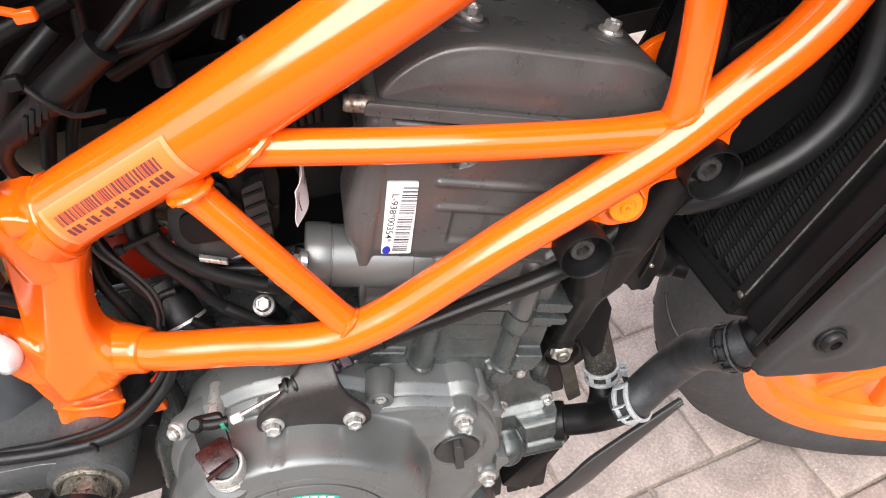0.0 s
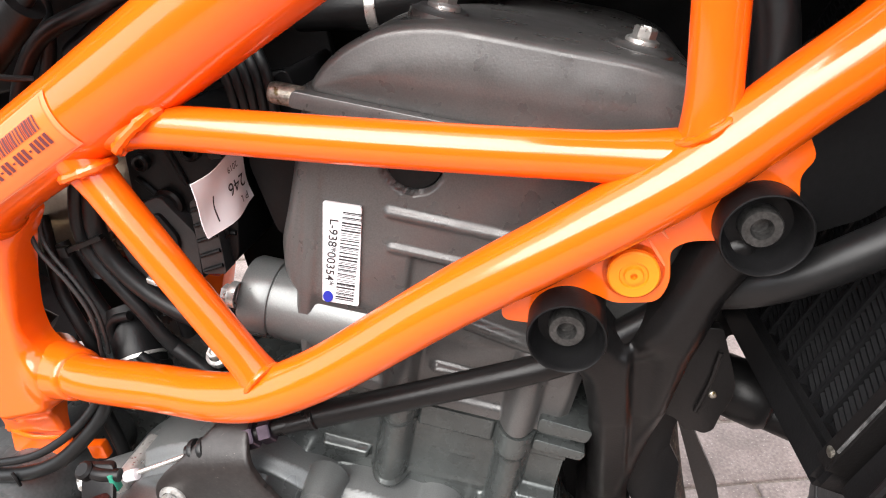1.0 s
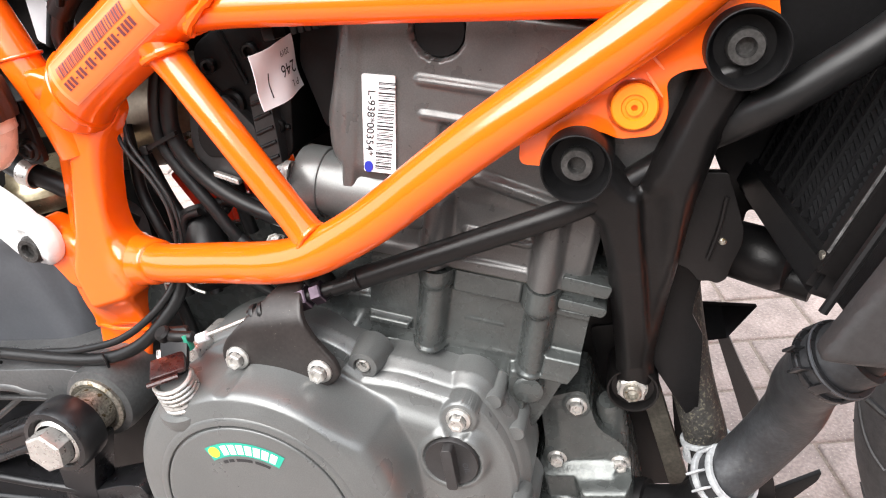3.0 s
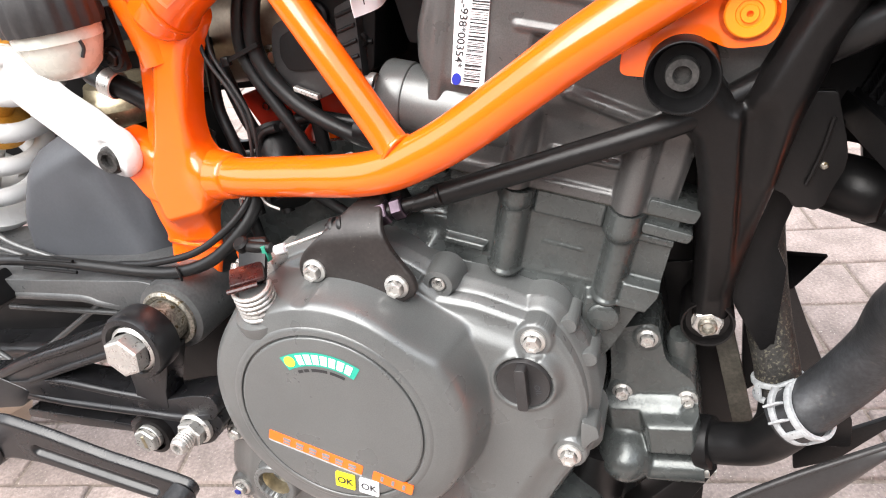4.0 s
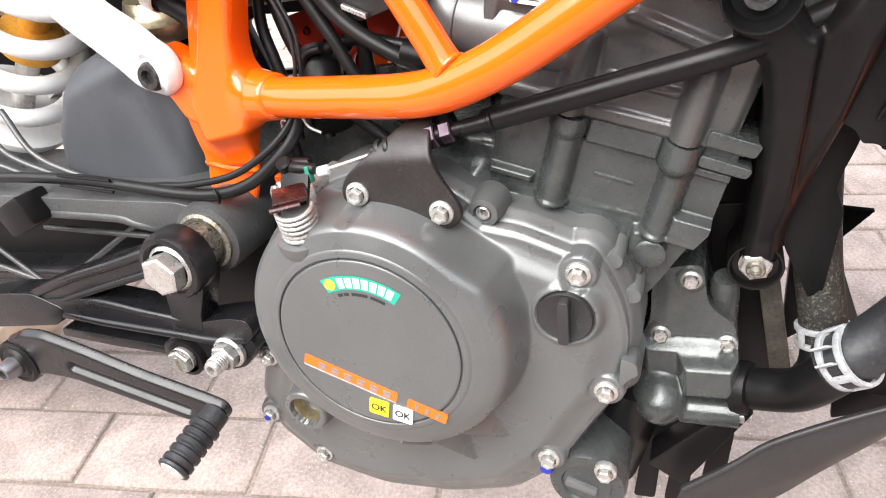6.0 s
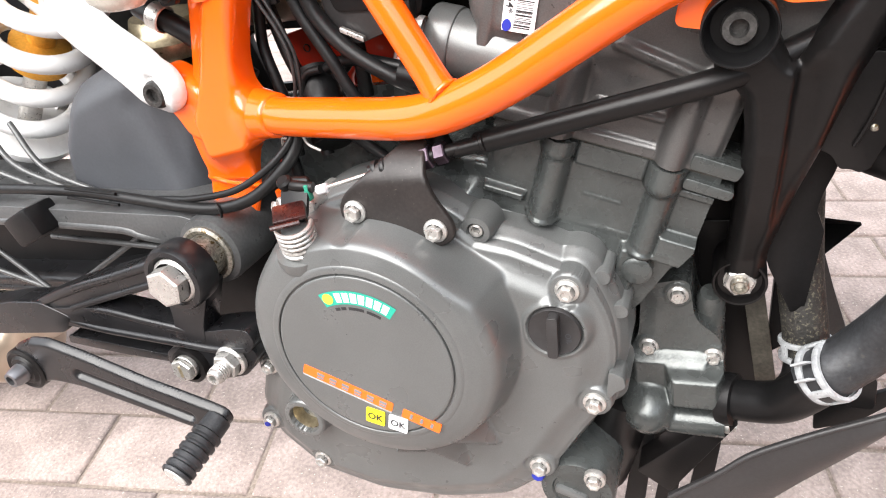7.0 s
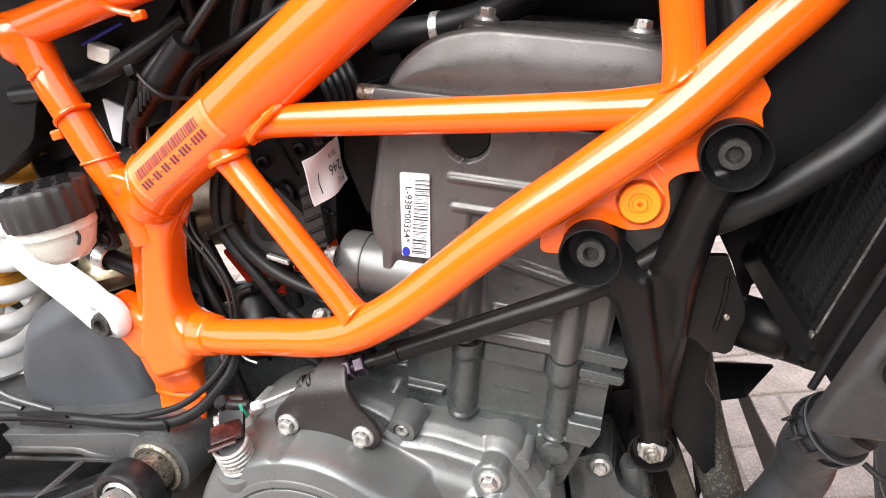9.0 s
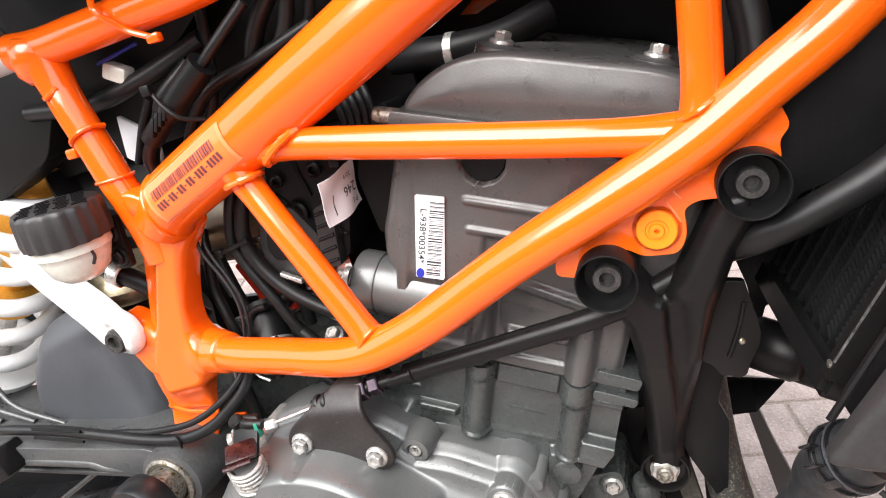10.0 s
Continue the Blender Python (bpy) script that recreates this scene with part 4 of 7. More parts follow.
# ---- black parts in front of the engine ----
ARM = rounded([(0.0665, 0.1010), (0.0790, 0.0860), (0.0800, 0.0660), (0.0775, 0.0372), (0.0735, -0.0030), (0.0700, -0.0250), (0.0790, -0.0370), (0.0905, -0.0250), (0.0925, -0.0040), (0.1030, 0.0330), (0.1115, 0.0640),
               (0.1200, 0.0900), (0.1320, 0.1170), (0.1440, 0.1330), (0.1430, 0.1480), (0.1290, 0.1470), (0.1144, 0.1235), (0.0977, 0.0985), (0.0899, 0.1137), (0.0770, 0.1180)], 0.004, 4)


def arm_front(z):
    return np.interp(z, [-0.04, -0.01, 0.02, 0.06, 0.10, 0.15], [0.056, 0.049, 0.036, 0.019, 0.010, 0.005])


def arm_y(x, z):
    d = -sd_poly(x, z, ARM)
    h = brim(d, 0.007)
    line = np.interp(z, [-0.02, 0.0371, 0.0769, 0.1045], [0.0880, 0.0939, 0.0965, 0.0990])
    side = x - line
    h = h - 0.0060 * step(side, -0.0012, 0.0016) * (1 - step(side, 0.0040, 0.0170)) * step(z, 0.000, 0.040) * step(-z, -0.1060, -0.0900)
    return arm_front(z) + 0.007 - h


arm = relief("engine_bracket", (0.060, 0.148, -0.040, 0.152), 0.0012, lambda x, z: sd_poly(x, z, ARM), arm_y, 0.075, BLACK, motorcycle, "satin black forked engine bracket")
for x, z, y0 in ((0.1410, 0.1500, -0.0035), (0.0772, 0.1180, -0.0050)):
    b = turned("bushing", (x, y0, z), OUT, [(0.0140, -0.035), (0.0140, -0.0006), (0.0137, 0.0002), (0.0133, 0.0003), (0.0129, -0.0002), (0.0126, -0.0020), (0.0118, -0.0090), (0.0104, -0.0112), (0.0, -0.0112)], PLASTIC, arm, "black rubber-rimmed bushing cup", 48)
    turned("socket_screw", (x, y0 + 0.0110, z), OUT, [(0.0066, -0.002), (0.0066, 0.0046), (0.0061, 0.0054), (0.0036, 0.0054), (0.0033, 0.0048), (0.0031, 0.0005), (0.0, 0.0005)], SCREW, arm, "dark grey socket-head screw", 24)
foot = turned("bracket_foot", (0.0790, 0.062, -0.0265), OUT, [(0.0138, -0.02), (0.0138, 0.008), (0.0134, 0.0092), (0.0124, 0.0090), (0.0110, 0.005), (0, 0.005)], BLACK, arm, "", 40)
place("nut", bolt_mesh(0.0060, 0.0080, 0.0060), (0.0790, 0.0570, -0.0255), OUT, arm, "pale steel hexagon nut on a threaded end", 10).data.materials.append(STEEL)
turned("stud_end", (0.0790, 0.0570, -0.0255), OUT, [(0.0048, 0), (0.0048, 0.0085), (0.0040, 0.0095), (0.0030, 0.0095), (0.0028, 0.0040), (0.0, 0.0040)], DULL_STEEL, arm, "", 20)

# clutch cable: sleeve, adjuster, wire, lever with return spring
sleeve = tube("cable_sleeve", [(-0.0370, 0.0115, 0.0752), (-0.0340, 0.0120, 0.0758), (0.0190, 0.0120, 0.0858), (0.0708, 0.0140, 0.0955), (0.1000, 0.0240, 0.1030), (0.1300, 0.0350, 0.1150)], 0.0056, BLACK, motorcycle, "black clutch cable sleeve", 24)
turned("ferrule", (-0.0480, 0.0085, 0.0735), (0.98, 0.10, 0.18), [(0.0030, -0.004), (0.0040, 0.0), (0.0040, 0.012), (0.0048, 0.0125), (0.0048, 0.0140), (0.0040, 0.0145)], BLACK, sleeve, "", 20)
for k in range(6):
    turned("thread", (-0.0515 + k * 0.0011, 0.0080 + k * 0.0001, 0.0730 + k * 0.0002), (0.98, 0.10, 0.18), [(0.0030, -0.0004), (0.0038, 0.0), (0.0030, 0.0004)], BLACK, sleeve, "", 16)
VIOLET = material("violet_passivated_nut", (0.075, 0.055, 0.072), 0.35, 0.8, patch=0.3, patch_size=0.004)
for s, r in ((-0.0640, 0.0062), (-0.0560, 0.0057)):
    bm = bmesh.new()
    lathe(bm, (s, 0.0055 + (s + 0.064) * 0.1, 0.0715 + (s + 0.064) * 0.2), (0.98, 0.10, 0.18), [(0, -0.0030), (r * 0.9, -0.0030), (r, -0.0024), (r, 0.0024), (r * 0.9, 0.0030), (0, 0.0030)], 6)
    part("adjuster_nut", bm, VIOLET, sleeve, "violet-tinted adjuster nut", False)
tube("adjuster_screw", [(-0.0940, -0.0005, 0.0675), (-0.0460, 0.0085, 0.0745)], 0.0034, BLACK, sleeve)
for s in (-0.0900, -0.0850):
    turned("rubber_grommet", (s, 0.0, 0.0678 + (s + 0.09) * 0.2), (0.98, 0.10, 0.18), [(0.0030, -0.002), (0.0054, -0.0012), (0.0058, 0.0), (0.0054, 0.0012), (0.0030, 0.002)], RUBBER, sleeve, "", 20)
tube("inner_wire", [(-0.1210, -0.0080, 0.0620), (-0.0930, -0.0010, 0.0670)], 0.0011, STEEL, sleeve, "bare steel inner wire", 10)
turned("wire_nipple", (-0.1230, -0.0085, 0.0616), (0.98, 0.10, 0.18), [(0, 0), (0.0026, 0.0004), (0.0026, 0.0060), (0.0, 0.0064)], PAPER, sleeve, "", 14)
# bent steel bracket that holds the adjuster
PLATE = rounded([(-0.1130, 0.0440), (-0.1040, 0.0405), (-0.0960, 0.0420), (-0.0840, 0.0400), (-0.0680, 0.0290), (-0.0590, 0.0280), (-0.0510, 0.0330), (-0.0510, 0.0410), (-0.0590, 0.0560), (-0.0620, 0.0690), (-0.0630, 0.0800), (-0.0760, 0.0800), (-0.0950, 0.0680), (-0.1080, 0.0590), (-0.1130, 0.0520)], 0.005, 4)


def bracket_y(x, z):
    return -0.0075 + 0.016 * (np.maximum(0.0, z - 0.062) / 0.018) ** 2


relief("cable_bracket", (-0.116, -0.048, 0.025, 0.083), 0.0012, lambda x, z: sd_poly(x, z, PLATE), lambda x, z: bracket_y(x, z) - brim(-sd_poly(x, z, PLATE), 0.0007), lambda x, z: bracket_y(x, z) + 0.0027, BRACKET, motorcycle, "brown-black bent steel cable bracket")
cb = bpy.data.objects["cable_bracket"]
for bx, bz in COVER_BOLTS[6:]:
    place("bolt", BOLT, (bx, -0.0078, bz), OUT, cb, "zinc hexagon flange bolt", 25)
# release lever and coil spring on the boss
LEV = Vector((-0.1325, -0.0225, 0.0320))
LAX = Vector((0.15, -0.25, 0.96)).normalized()
lever = turned("release_shaft", LEV, LAX, [(0.0135, -0.004), (0.0140, 0.0), (0.0135, 0.003), (0.0075, 0.0035), (0.0070, 0.018), (0.0, 0.018)], CAST, motorcycle, "clutch release shaft with return spring and lever", 32)
bm = bmesh.new()
lx, ly, lz = frame_of(LAX)
sweep(bm, [LEV + LAX * (0.003 + 0.0175 * k / 120) + (lx * math.cos(k * 0.314) + ly * math.sin(k * 0.314)) * 0.0092 for k in range(121)], 0.0012, 8)
part("return_spring", bm, STEEL, lever, "bright coiled return spring")
LM = Matrix((lx, ly, lz)).transposed().to_4x4()
box("lever_cap", LEV + LAX * 0.0245 + Vector((-0.0035, 0.0045, 0.001)), (0.0175, 0.0140, 0.0028), 0.0012, RUST, lever, "red-brown varnished lever end", LM)
tube("lever_cap_rim", [LEV + LAX * 0.0232 + lx * 0.0040 - ly * 0.0030, LEV + LAX * 0.0232 - lx * 0.0110 - ly * 0.0030], 0.0014, RUST, lever, "", 8)
slab("lever_arm", rounded([(-0.1410, 0.0500), (-0.1250, 0.0500), (-0.1260, 0.0690), (-0.1430, 0.0690)], 0.003), -0.0230, -0.0200, 0.0010, BLACK, lever, "", 2, lambda x, z: 0.75 * (z - 0.050))
tube("lever_fork", [(-0.1430, -0.0080, 0.0660), (-0.1330, -0.0110, 0.0655), (-0.1240, -0.0100, 0.0640)], 0.0030, BLACK, lever, "", 12)
turned("pivot_pin", (-0.1400, -0.0105, 0.0670), (0, -0.6, 1), [(0.0042, -0.004), (0.0042, 0.002), (0.0030, 0.0032), (0, 0.0032)], BLACK, lever, "", 16)
box("green_clip", (-0.1265, -0.0115, 0.0620), (0.0030, 0.004, 0.009), 0.0008, GREEN, lever, "green plastic retaining clip")
turned("side_stud", (-0.2000 + 0.062, 0.000, 0.0480), OUT, [(0.0050, -0.03), (0.0050, 0.0), (0.0042, 0.0012), (0, 0.0012)], STEEL, lever, "", 18)
turned("case_lug", (-0.1580, 0.010, 0.0440), (-0.5, -0.75, 0.3), [(0.0075, -0.02), (0.0072, 0.003), (0.0060, 0.005), (0, 0.005)], CAST, crankcase, "", 24)
place("bolt", SMALL_BOLT, (-0.1608, 0.0060, 0.0456), (-0.5, -0.75, 0.3), crankcase, "zinc hexagon flange bolt", 8)

# ---- hoses, radiator, belly pan ----
hose = tube("coolant_hose", [(0.1690, -0.0190, 0.0385), (0.1595, -0.0155, 0.0310), (0.1565, -0.0060, 0.0200), (0.1540, 0.0060, 0.0060), (0.1500, 0.0180, -0.0170), (0.1360, 0.0230, -0.0400), (0.1190, 0.0208, -0.0560), (0.1120, 0.0225, -0.0630)],
            lambda s: 0.0132, HOSE, motorcycle, "thick black rubber coolant hose", 32, 10)


def band(name, at, axis, r, wide, mat, parent, label):
    """A pierced band clamp: two rims, bridges between them and a raised ear."""
    bm = bmesh.new()
    for side in (-1, 1):
        a, b = sorted((side * wide, side * wide * 0.50))
        lathe(bm, at, axis, [(r - 0.0006, a), (r + 0.0012, a), (r + 0.0014, a + 0.0004), (r + 0.0014, b - 0.0004), (r + 0.0012, b), (r - 0.0006, b)], 40)
    clamp = part(name, bm, mat, parent, label)
    x, y, z = frame_of(axis)
    for a in (0.4, 1.4, 3.4, 4.4, 5.4):
        n = x * math.cos(a) + y * math.sin(a)
        m = Matrix((n, z, n.cross(z))).transposed().to_4x4()
        me = box(name + "_bridge", Vector(at) + n * (r + 0.0009), (0.0016, wide * 1.6, 0.0040), 0.0004, mat, parent, "", m)
    n = x * math.cos(2.6) + y * math.sin(2.6)
    m = Matrix((n, z, n.cross(z))).transposed().to_4x4()
    for o in (-0.004, 0.004):
        box(name + "_ear", Vector(at) + n * (r + 0.004) + n.cross(z) * o, (0.005, wide * 1.3, 0.0012), 0.0004, mat, parent, "", m)
    return clamp


band("hose_clamp", (0.1190, 0.0208, -0.0560), (0.70, -0.38, 0.62), 0.0138, 0.0065, CLAMP, hose, "white-scuffed silver band clamp")
band("hose_clamp", (0.1605, -0.0162, 0.0320), (0.60, -0.52, 0.60), 0.0136, 0.0050, REARSET, hose, "black spring band clamp")
turned("clamp_edge", (0.1605, -0.0162, 0.0320), (0.60, -0.52, 0.60), [(0.0138, 0.0035), (0.0152, 0.0037), (0.0152, 0.0046), (0.0138, 0.0048)], BOOT, hose, "", 40)
tube("clamp_tail", [(0.1720, -0.0130, 0.0120), (0.1780, -0.0180, 0.0070), (0.1850, -0.0180, 0.0040), (0.1880, -0.0160, 0.0070)], 0.0014, BLACK, hose, "", 8)
for a, b in (((0.1535, -0.0170, 0.0290), (0.1505, -0.0120, 0.0200)),):
    tube("scuff_mark", [a, ((a[0] + b[0]) / 2 - 0.001, (a[1] + b[1]) / 2 - 0.0006, (a[2] + b[2]) / 2), b], 0.0008, PAPER, hose, "white scuff on the rubber", 6)
tube("radiator_outlet", [(0.1640, -0.0160, 0.0320), (0.1760, -0.0180, 0.0430), (0.1900, -0.024, 0.060)], 0.0112, BLACK, hose, "", 28)
elbow = tube("pump_elbow", [(0.0700, 0.0520, -0.1040), (0.0850, 0.0460, -0.1000), (0.1010, 0.0390, -0.0920), (0.1130, 0.0280, -0.0720), (0.1190, 0.0208, -0.0570)], 0.0118, PLASTIC, motorcycle, "black moulded coolant elbow", 28)
tube("branch", [(0.1020, 0.0420, -0.0940), (0.1100, 0.0530, -0.0900), (0.1130, 0.0620, -0.0810)], 0.0105, PLASTIC, elbow, "", 24)
turned("elbow_flange", (0.0740, 0.0500, -0.1030), (0.95, -0.30, 0.1), [(0.0150, -0.004), (0.0155, 0.0), (0.0150, 0.004), (0.0115, 0.005)], PLASTIC, elbow, "", 32)
pipe = tube("dirty_coolant_pipe", [(0.1135, 0.0640, -0.0800), (0.1125, 0.0670, -0.0620), (0.1090, 0.0740, -0.0300), (0.1080, 0.0840, 0.0100), (0.1100, 0.0920, 0.0500), (0.1150, 0.095, 0.090)], 0.0118, EXHAUST, motorcycle, "mud-spattered coolant pipe", 28)
band("hose_clamp", (0.1132, 0.0650, -0.0740), (-0.05, 0.22, 0.95), 0.0124, 0.0060, CLAMP, pipe, "white-scuffed silver band clamp")
tube("overflow_hose", [(0.1180, 0.0420, 0.1080), (0.1300, 0.0260, 0.1160), (0.1440, 0.0120, 0.1245), (0.1650, 0.0060, 0.1345), (0.1920, 0.0040, 0.1500), (0.2120, 0.0060, 0.1720), (0.2200, 0.012, 0.200), (0.222, 0.02, 0.235)], 0.0072, RUBBER, motorcycle, "smooth black rubber hose", 24)
breather = tube("breather_hose", [(-0.0300, 0.0980, 0.2330), (-0.0106, 0.0920, 0.2315), (0.0100, 0.0900, 0.2290), (0.0350, 0.0960, 0.2290), (0.0600, 0.11, 0.235)], 0.0092, PLASTIC, motorcycle, "black breather hose with steel clip", 24)
turned("hose_clip", (0.0075, 0.0902, 0.2292), (1, -0.05, -0.12), [(0.0093, -0.0024), (0.0100, -0.0022), (0.0100, 0.0022), (0.0093, 0.0024)], STEEL, breather, "bright steel clip", 32)
tube("overflow_hose", [(0.1380, 0.0300, 0.150), (0.1500, 0.0320, 0.1880), (0.1500, 0.0360, 0.2200), (0.1400, 0.042, 0.260)], 0.0075, RUBBER, motorcycle, "smooth black rubber hose", 24)

# radiator: leans forward, core seen from behind with its fins
RA, RB = Vector((0.1609, -0.0163, 0.0755)), Vector((0.2300, -0.0180, 0.1880))
RV = (RB - RA).normalized()
RU_ = Vector((-0.10, 1.0, 0.06)).normalized()
RN = RV.cross(RU_).normalized()
if RN.x > 0:
    RN = -RN
RW, RH = 0.190, 0.260


def rad(a, b, c):
    return RA + RU_ * a + RV * b + RN * c


def rad_box(bm, a0, a1, b0, b1, c0, c1):
    m = Matrix((RU_, RV, RN)).transposed().to_4x4()
    bmesh.ops.create_cube(bm, size=1.0, matrix=Matrix.Translation(rad((a0 + a1) / 2, (b0 + b1) / 2, (c0 + c1) / 2)) @ m @ Matrix.Diagonal((a1 - a0, b1 - b0, c1 - c0, 1)))


bm = bmesh.new()
rad_box(bm, 0.004, RW, 0.0, RH, -0.022, -0.004)
radiator = part("radiator", bm, FIN, motorcycle, "black radiator with fine zigzag fins", False)
tubes_n = 17
for k in range(tubes_n + 1):
    bm = bmesh.new()
    a = 0.006 + (RW - 0.012) * k / tubes_n
    rad_box(bm, a - 0.0007, a + 0.0007, 0.0, RH, -0.006, -0.0008)
    part("core_tube", bm, FIN, radiator, "", False)
    if k < tubes_n:
        bm = bmesh.new()
        a1 = 0.006 + (RW - 0.012) * (k + 1) / tubes_n
        n = 190
        rows = []
        for i in range(n + 1):
            b = RH * i / n
            p, q = (a + 0.0009, a1 - 0.0009)
            o = 0.0010 if i % 2 else -0.0002
            rows.append([bm.verts.new(rad(p, b, -0.002 + (0.0001 if i % 2 else -0.0007))), bm.verts.new(rad(q, b + 0.003, -0.002 + (0.0001 if i % 2 else -0.0007)))])
        for r0, r1 in zip(rows, rows[1:]):
            bm.faces.new((r0[0], r0[1], r1[1], r1[0]))
        part("fin_strip", bm, FIN, radiator, "", False)
bm = bmesh.new()
rad_box(bm, -0.0035, 0.004, -0.006, RH, -0.024, 0.0035)
bmesh.ops.bevel(bm, geom=list(bm.edges), offset=0.0008, segments=2, affect="EDGES")
part("side_rail", bm, BLACK, radiator)
bm = bmesh.new()
rad_box(bm, -0.0028, -0.0019, 0.002, RH, 0.0032, 0.0038)
part("scuffed_edge", bm, material("scuffed_black_edge", (0.10, 0.10, 0.10), 0.5, 0.3, grain=0.4, patch=0.5, patch_size=0.006), radiator, "bare scuffed metal edge", False)
bm = bmesh.new()
rad_box(bm, -0.030, -0.0035, -0.012, RH, -0.030, -0.002)
bmesh.ops.bevel(bm, geom=list(bm.edges), offset=0.004, segments=3, affect="EDGES")
part("side_tank", bm, PLASTIC, radiator)
bm = bmesh.new()
rad_box(bm, -0.002, RW, -0.016, 0.0, -0.026, 0.002)
bmesh.ops.bevel(bm, geom=list(bm.edges), offset=0.003, segments=2, affect="EDGES")
part("bottom_tank", bm, PLASTIC, radiator)
box("drain_tab", (0.1600, -0.0165, 0.0760), (0.006, 0.005, 0.005), 0.0015, DULL_STEEL, radiator)
# fan shroud and brackets behind the core
slab("fan_bracket", rounded([(0.1120, 0.1000), (0.1340, 0.0960), (0.1372, 0.0760), (0.1378, 0.0690), (0.1366, 0.0629), (0.1316, 0.0535), (0.1291, 0.0470), (0.1252, 0.0452), (0.1220, 0.0471), (0.1177, 0.0473), (0.1144, 0.0537), (0.1080, 0.0580)], 0.0015), 0.0300, 0.0350, 0.0010, BLACK, radiator, "black fan bracket")
tube("bracket_rib", [(0.1326, 0.0290, 0.0860), (0.1290, 0.0290, 0.0740), (0.1250, 0.0290, 0.0640), (0.1222, 0.0290, 0.0580)], 0.0010, BLACK, radiator, "", 8)
turned("bracket_rivet", (0.1291, 0.0300, 0.0655), OUT, [(0.0016, -0.001), (0.0016, 0.0008), (0.0010, 0.0014), (0, 0.0015)], DULL_STEEL, radiator, "small bright rivet", 12)
slab("fan_shroud", rounded([(0.1250, 0.1200), (0.1700, 0.1150), (0.1671, 0.0576), (0.1739, 0.0115), (0.1624, 0.0090), (0.1550, 0.0350), (0.1541, 0.0526), (0.1459, 0.0555), (0.1405, 0.0400), (0.1375, 0.0687)], 0.003), 0.088, 0.094, 0.0012, PLASTIC, radiator, "black plastic fan shroud")
slab("fan_bracket", rounded([(0.142, 0.112), (0.150, 0.200), (0.175, 0.255), (0.152, 0.265), (0.128, 0.190)], 0.006), 0.035, 0.043, 0.002, PLASTIC, radiator, "black plastic side guide")
turned("fan_motor", (0.1466, 0.0640, 0.0405), (0.85, -0.40, -0.25), [(0.0, -0.014), (0.0120, -0.014), (0.0142, -0.011), (0.0145, 0.010), (0.0122, 0.014), (0.0, 0.016)], PLASTIC, radiator, "black fan motor", 32)
turned("fan_motor_boss", (0.1600, 0.0640, 0.0270), (0.85, -0.40, -0.25), [(0.0, -0.012), (0.0090, -0.012), (0.0090, 0.010), (0.0, 0.010)], PLASTIC, radiator, "", 24)
slab("splash_sheet", rounded([(0.1560, 0.2000), (0.1772, 0.2080), (0.2150, 0.2150), (0.2050, 0.1600), (0.1782, 0.1404), (0.1589, 0.1355), (0.1536, 0.1170), (0.1500, 0.1478)], 0.004), 0.024, 0.0265, 0.0008, PLASTIC, radiator, "smooth black plastic splash sheet")

# radiator shroud: smooth dark panel with a sunk screw
SH = rounded([(0.1470, 0.0600), (0.1600, 0.0575), (0.2300, 0.0480), (0.3000, 0.0480), (0.3000, 0.2600), (0.2600, 0.2450), (0.1980, 0.1350)], 0.004, 4)


def shroud_y(x, z):
    d = -sd_poly(x, z, SH)
    r = np.hypot(x - 0.1792, z - 0.0827)
    y = -0.0560 - brim(d, 0.0025) - 0.10 * (x - 0.15) + 0.12 * np.maximum(0, x - 0.20)
    y = y - 0.0008 * np.exp(-((r - 0.0120) / 0.0026) ** 2) + 0.0012 * step(-r, -0.0110, -0.0085)
    return y


shroud = relief("radiator_shroud", (0.142, 0.304, 0.044, 0.264), 0.0018, lambda x, z: sd_poly(x, z, SH), shroud_y, -0.0500, GREY_PLASTIC, motorcycle, "dark grey plastic radiator shroud")
turned("shroud_screw", (0.1792, -0.0595, 0.0827), OUT, [(0.0078, -0.002), (0.0078, 0.0016), (0.0074, 0.0022), (0.0066, 0.0024), (0.0064, 0.0040), (0.0054, 0.0052), (0.0030, 0.0054), (0.0026, 0.002), (0, 0.002)], BLACK, shroud, "black socket screw in a washer", 28)
tube("shroud_seam", [(0.1520, -0.0440, 0.0700), (0.1760, -0.0430, 0.1080), (0.2140, -0.0430, 0.1660)], 0.0016, PLASTIC, shroud, "", 8)

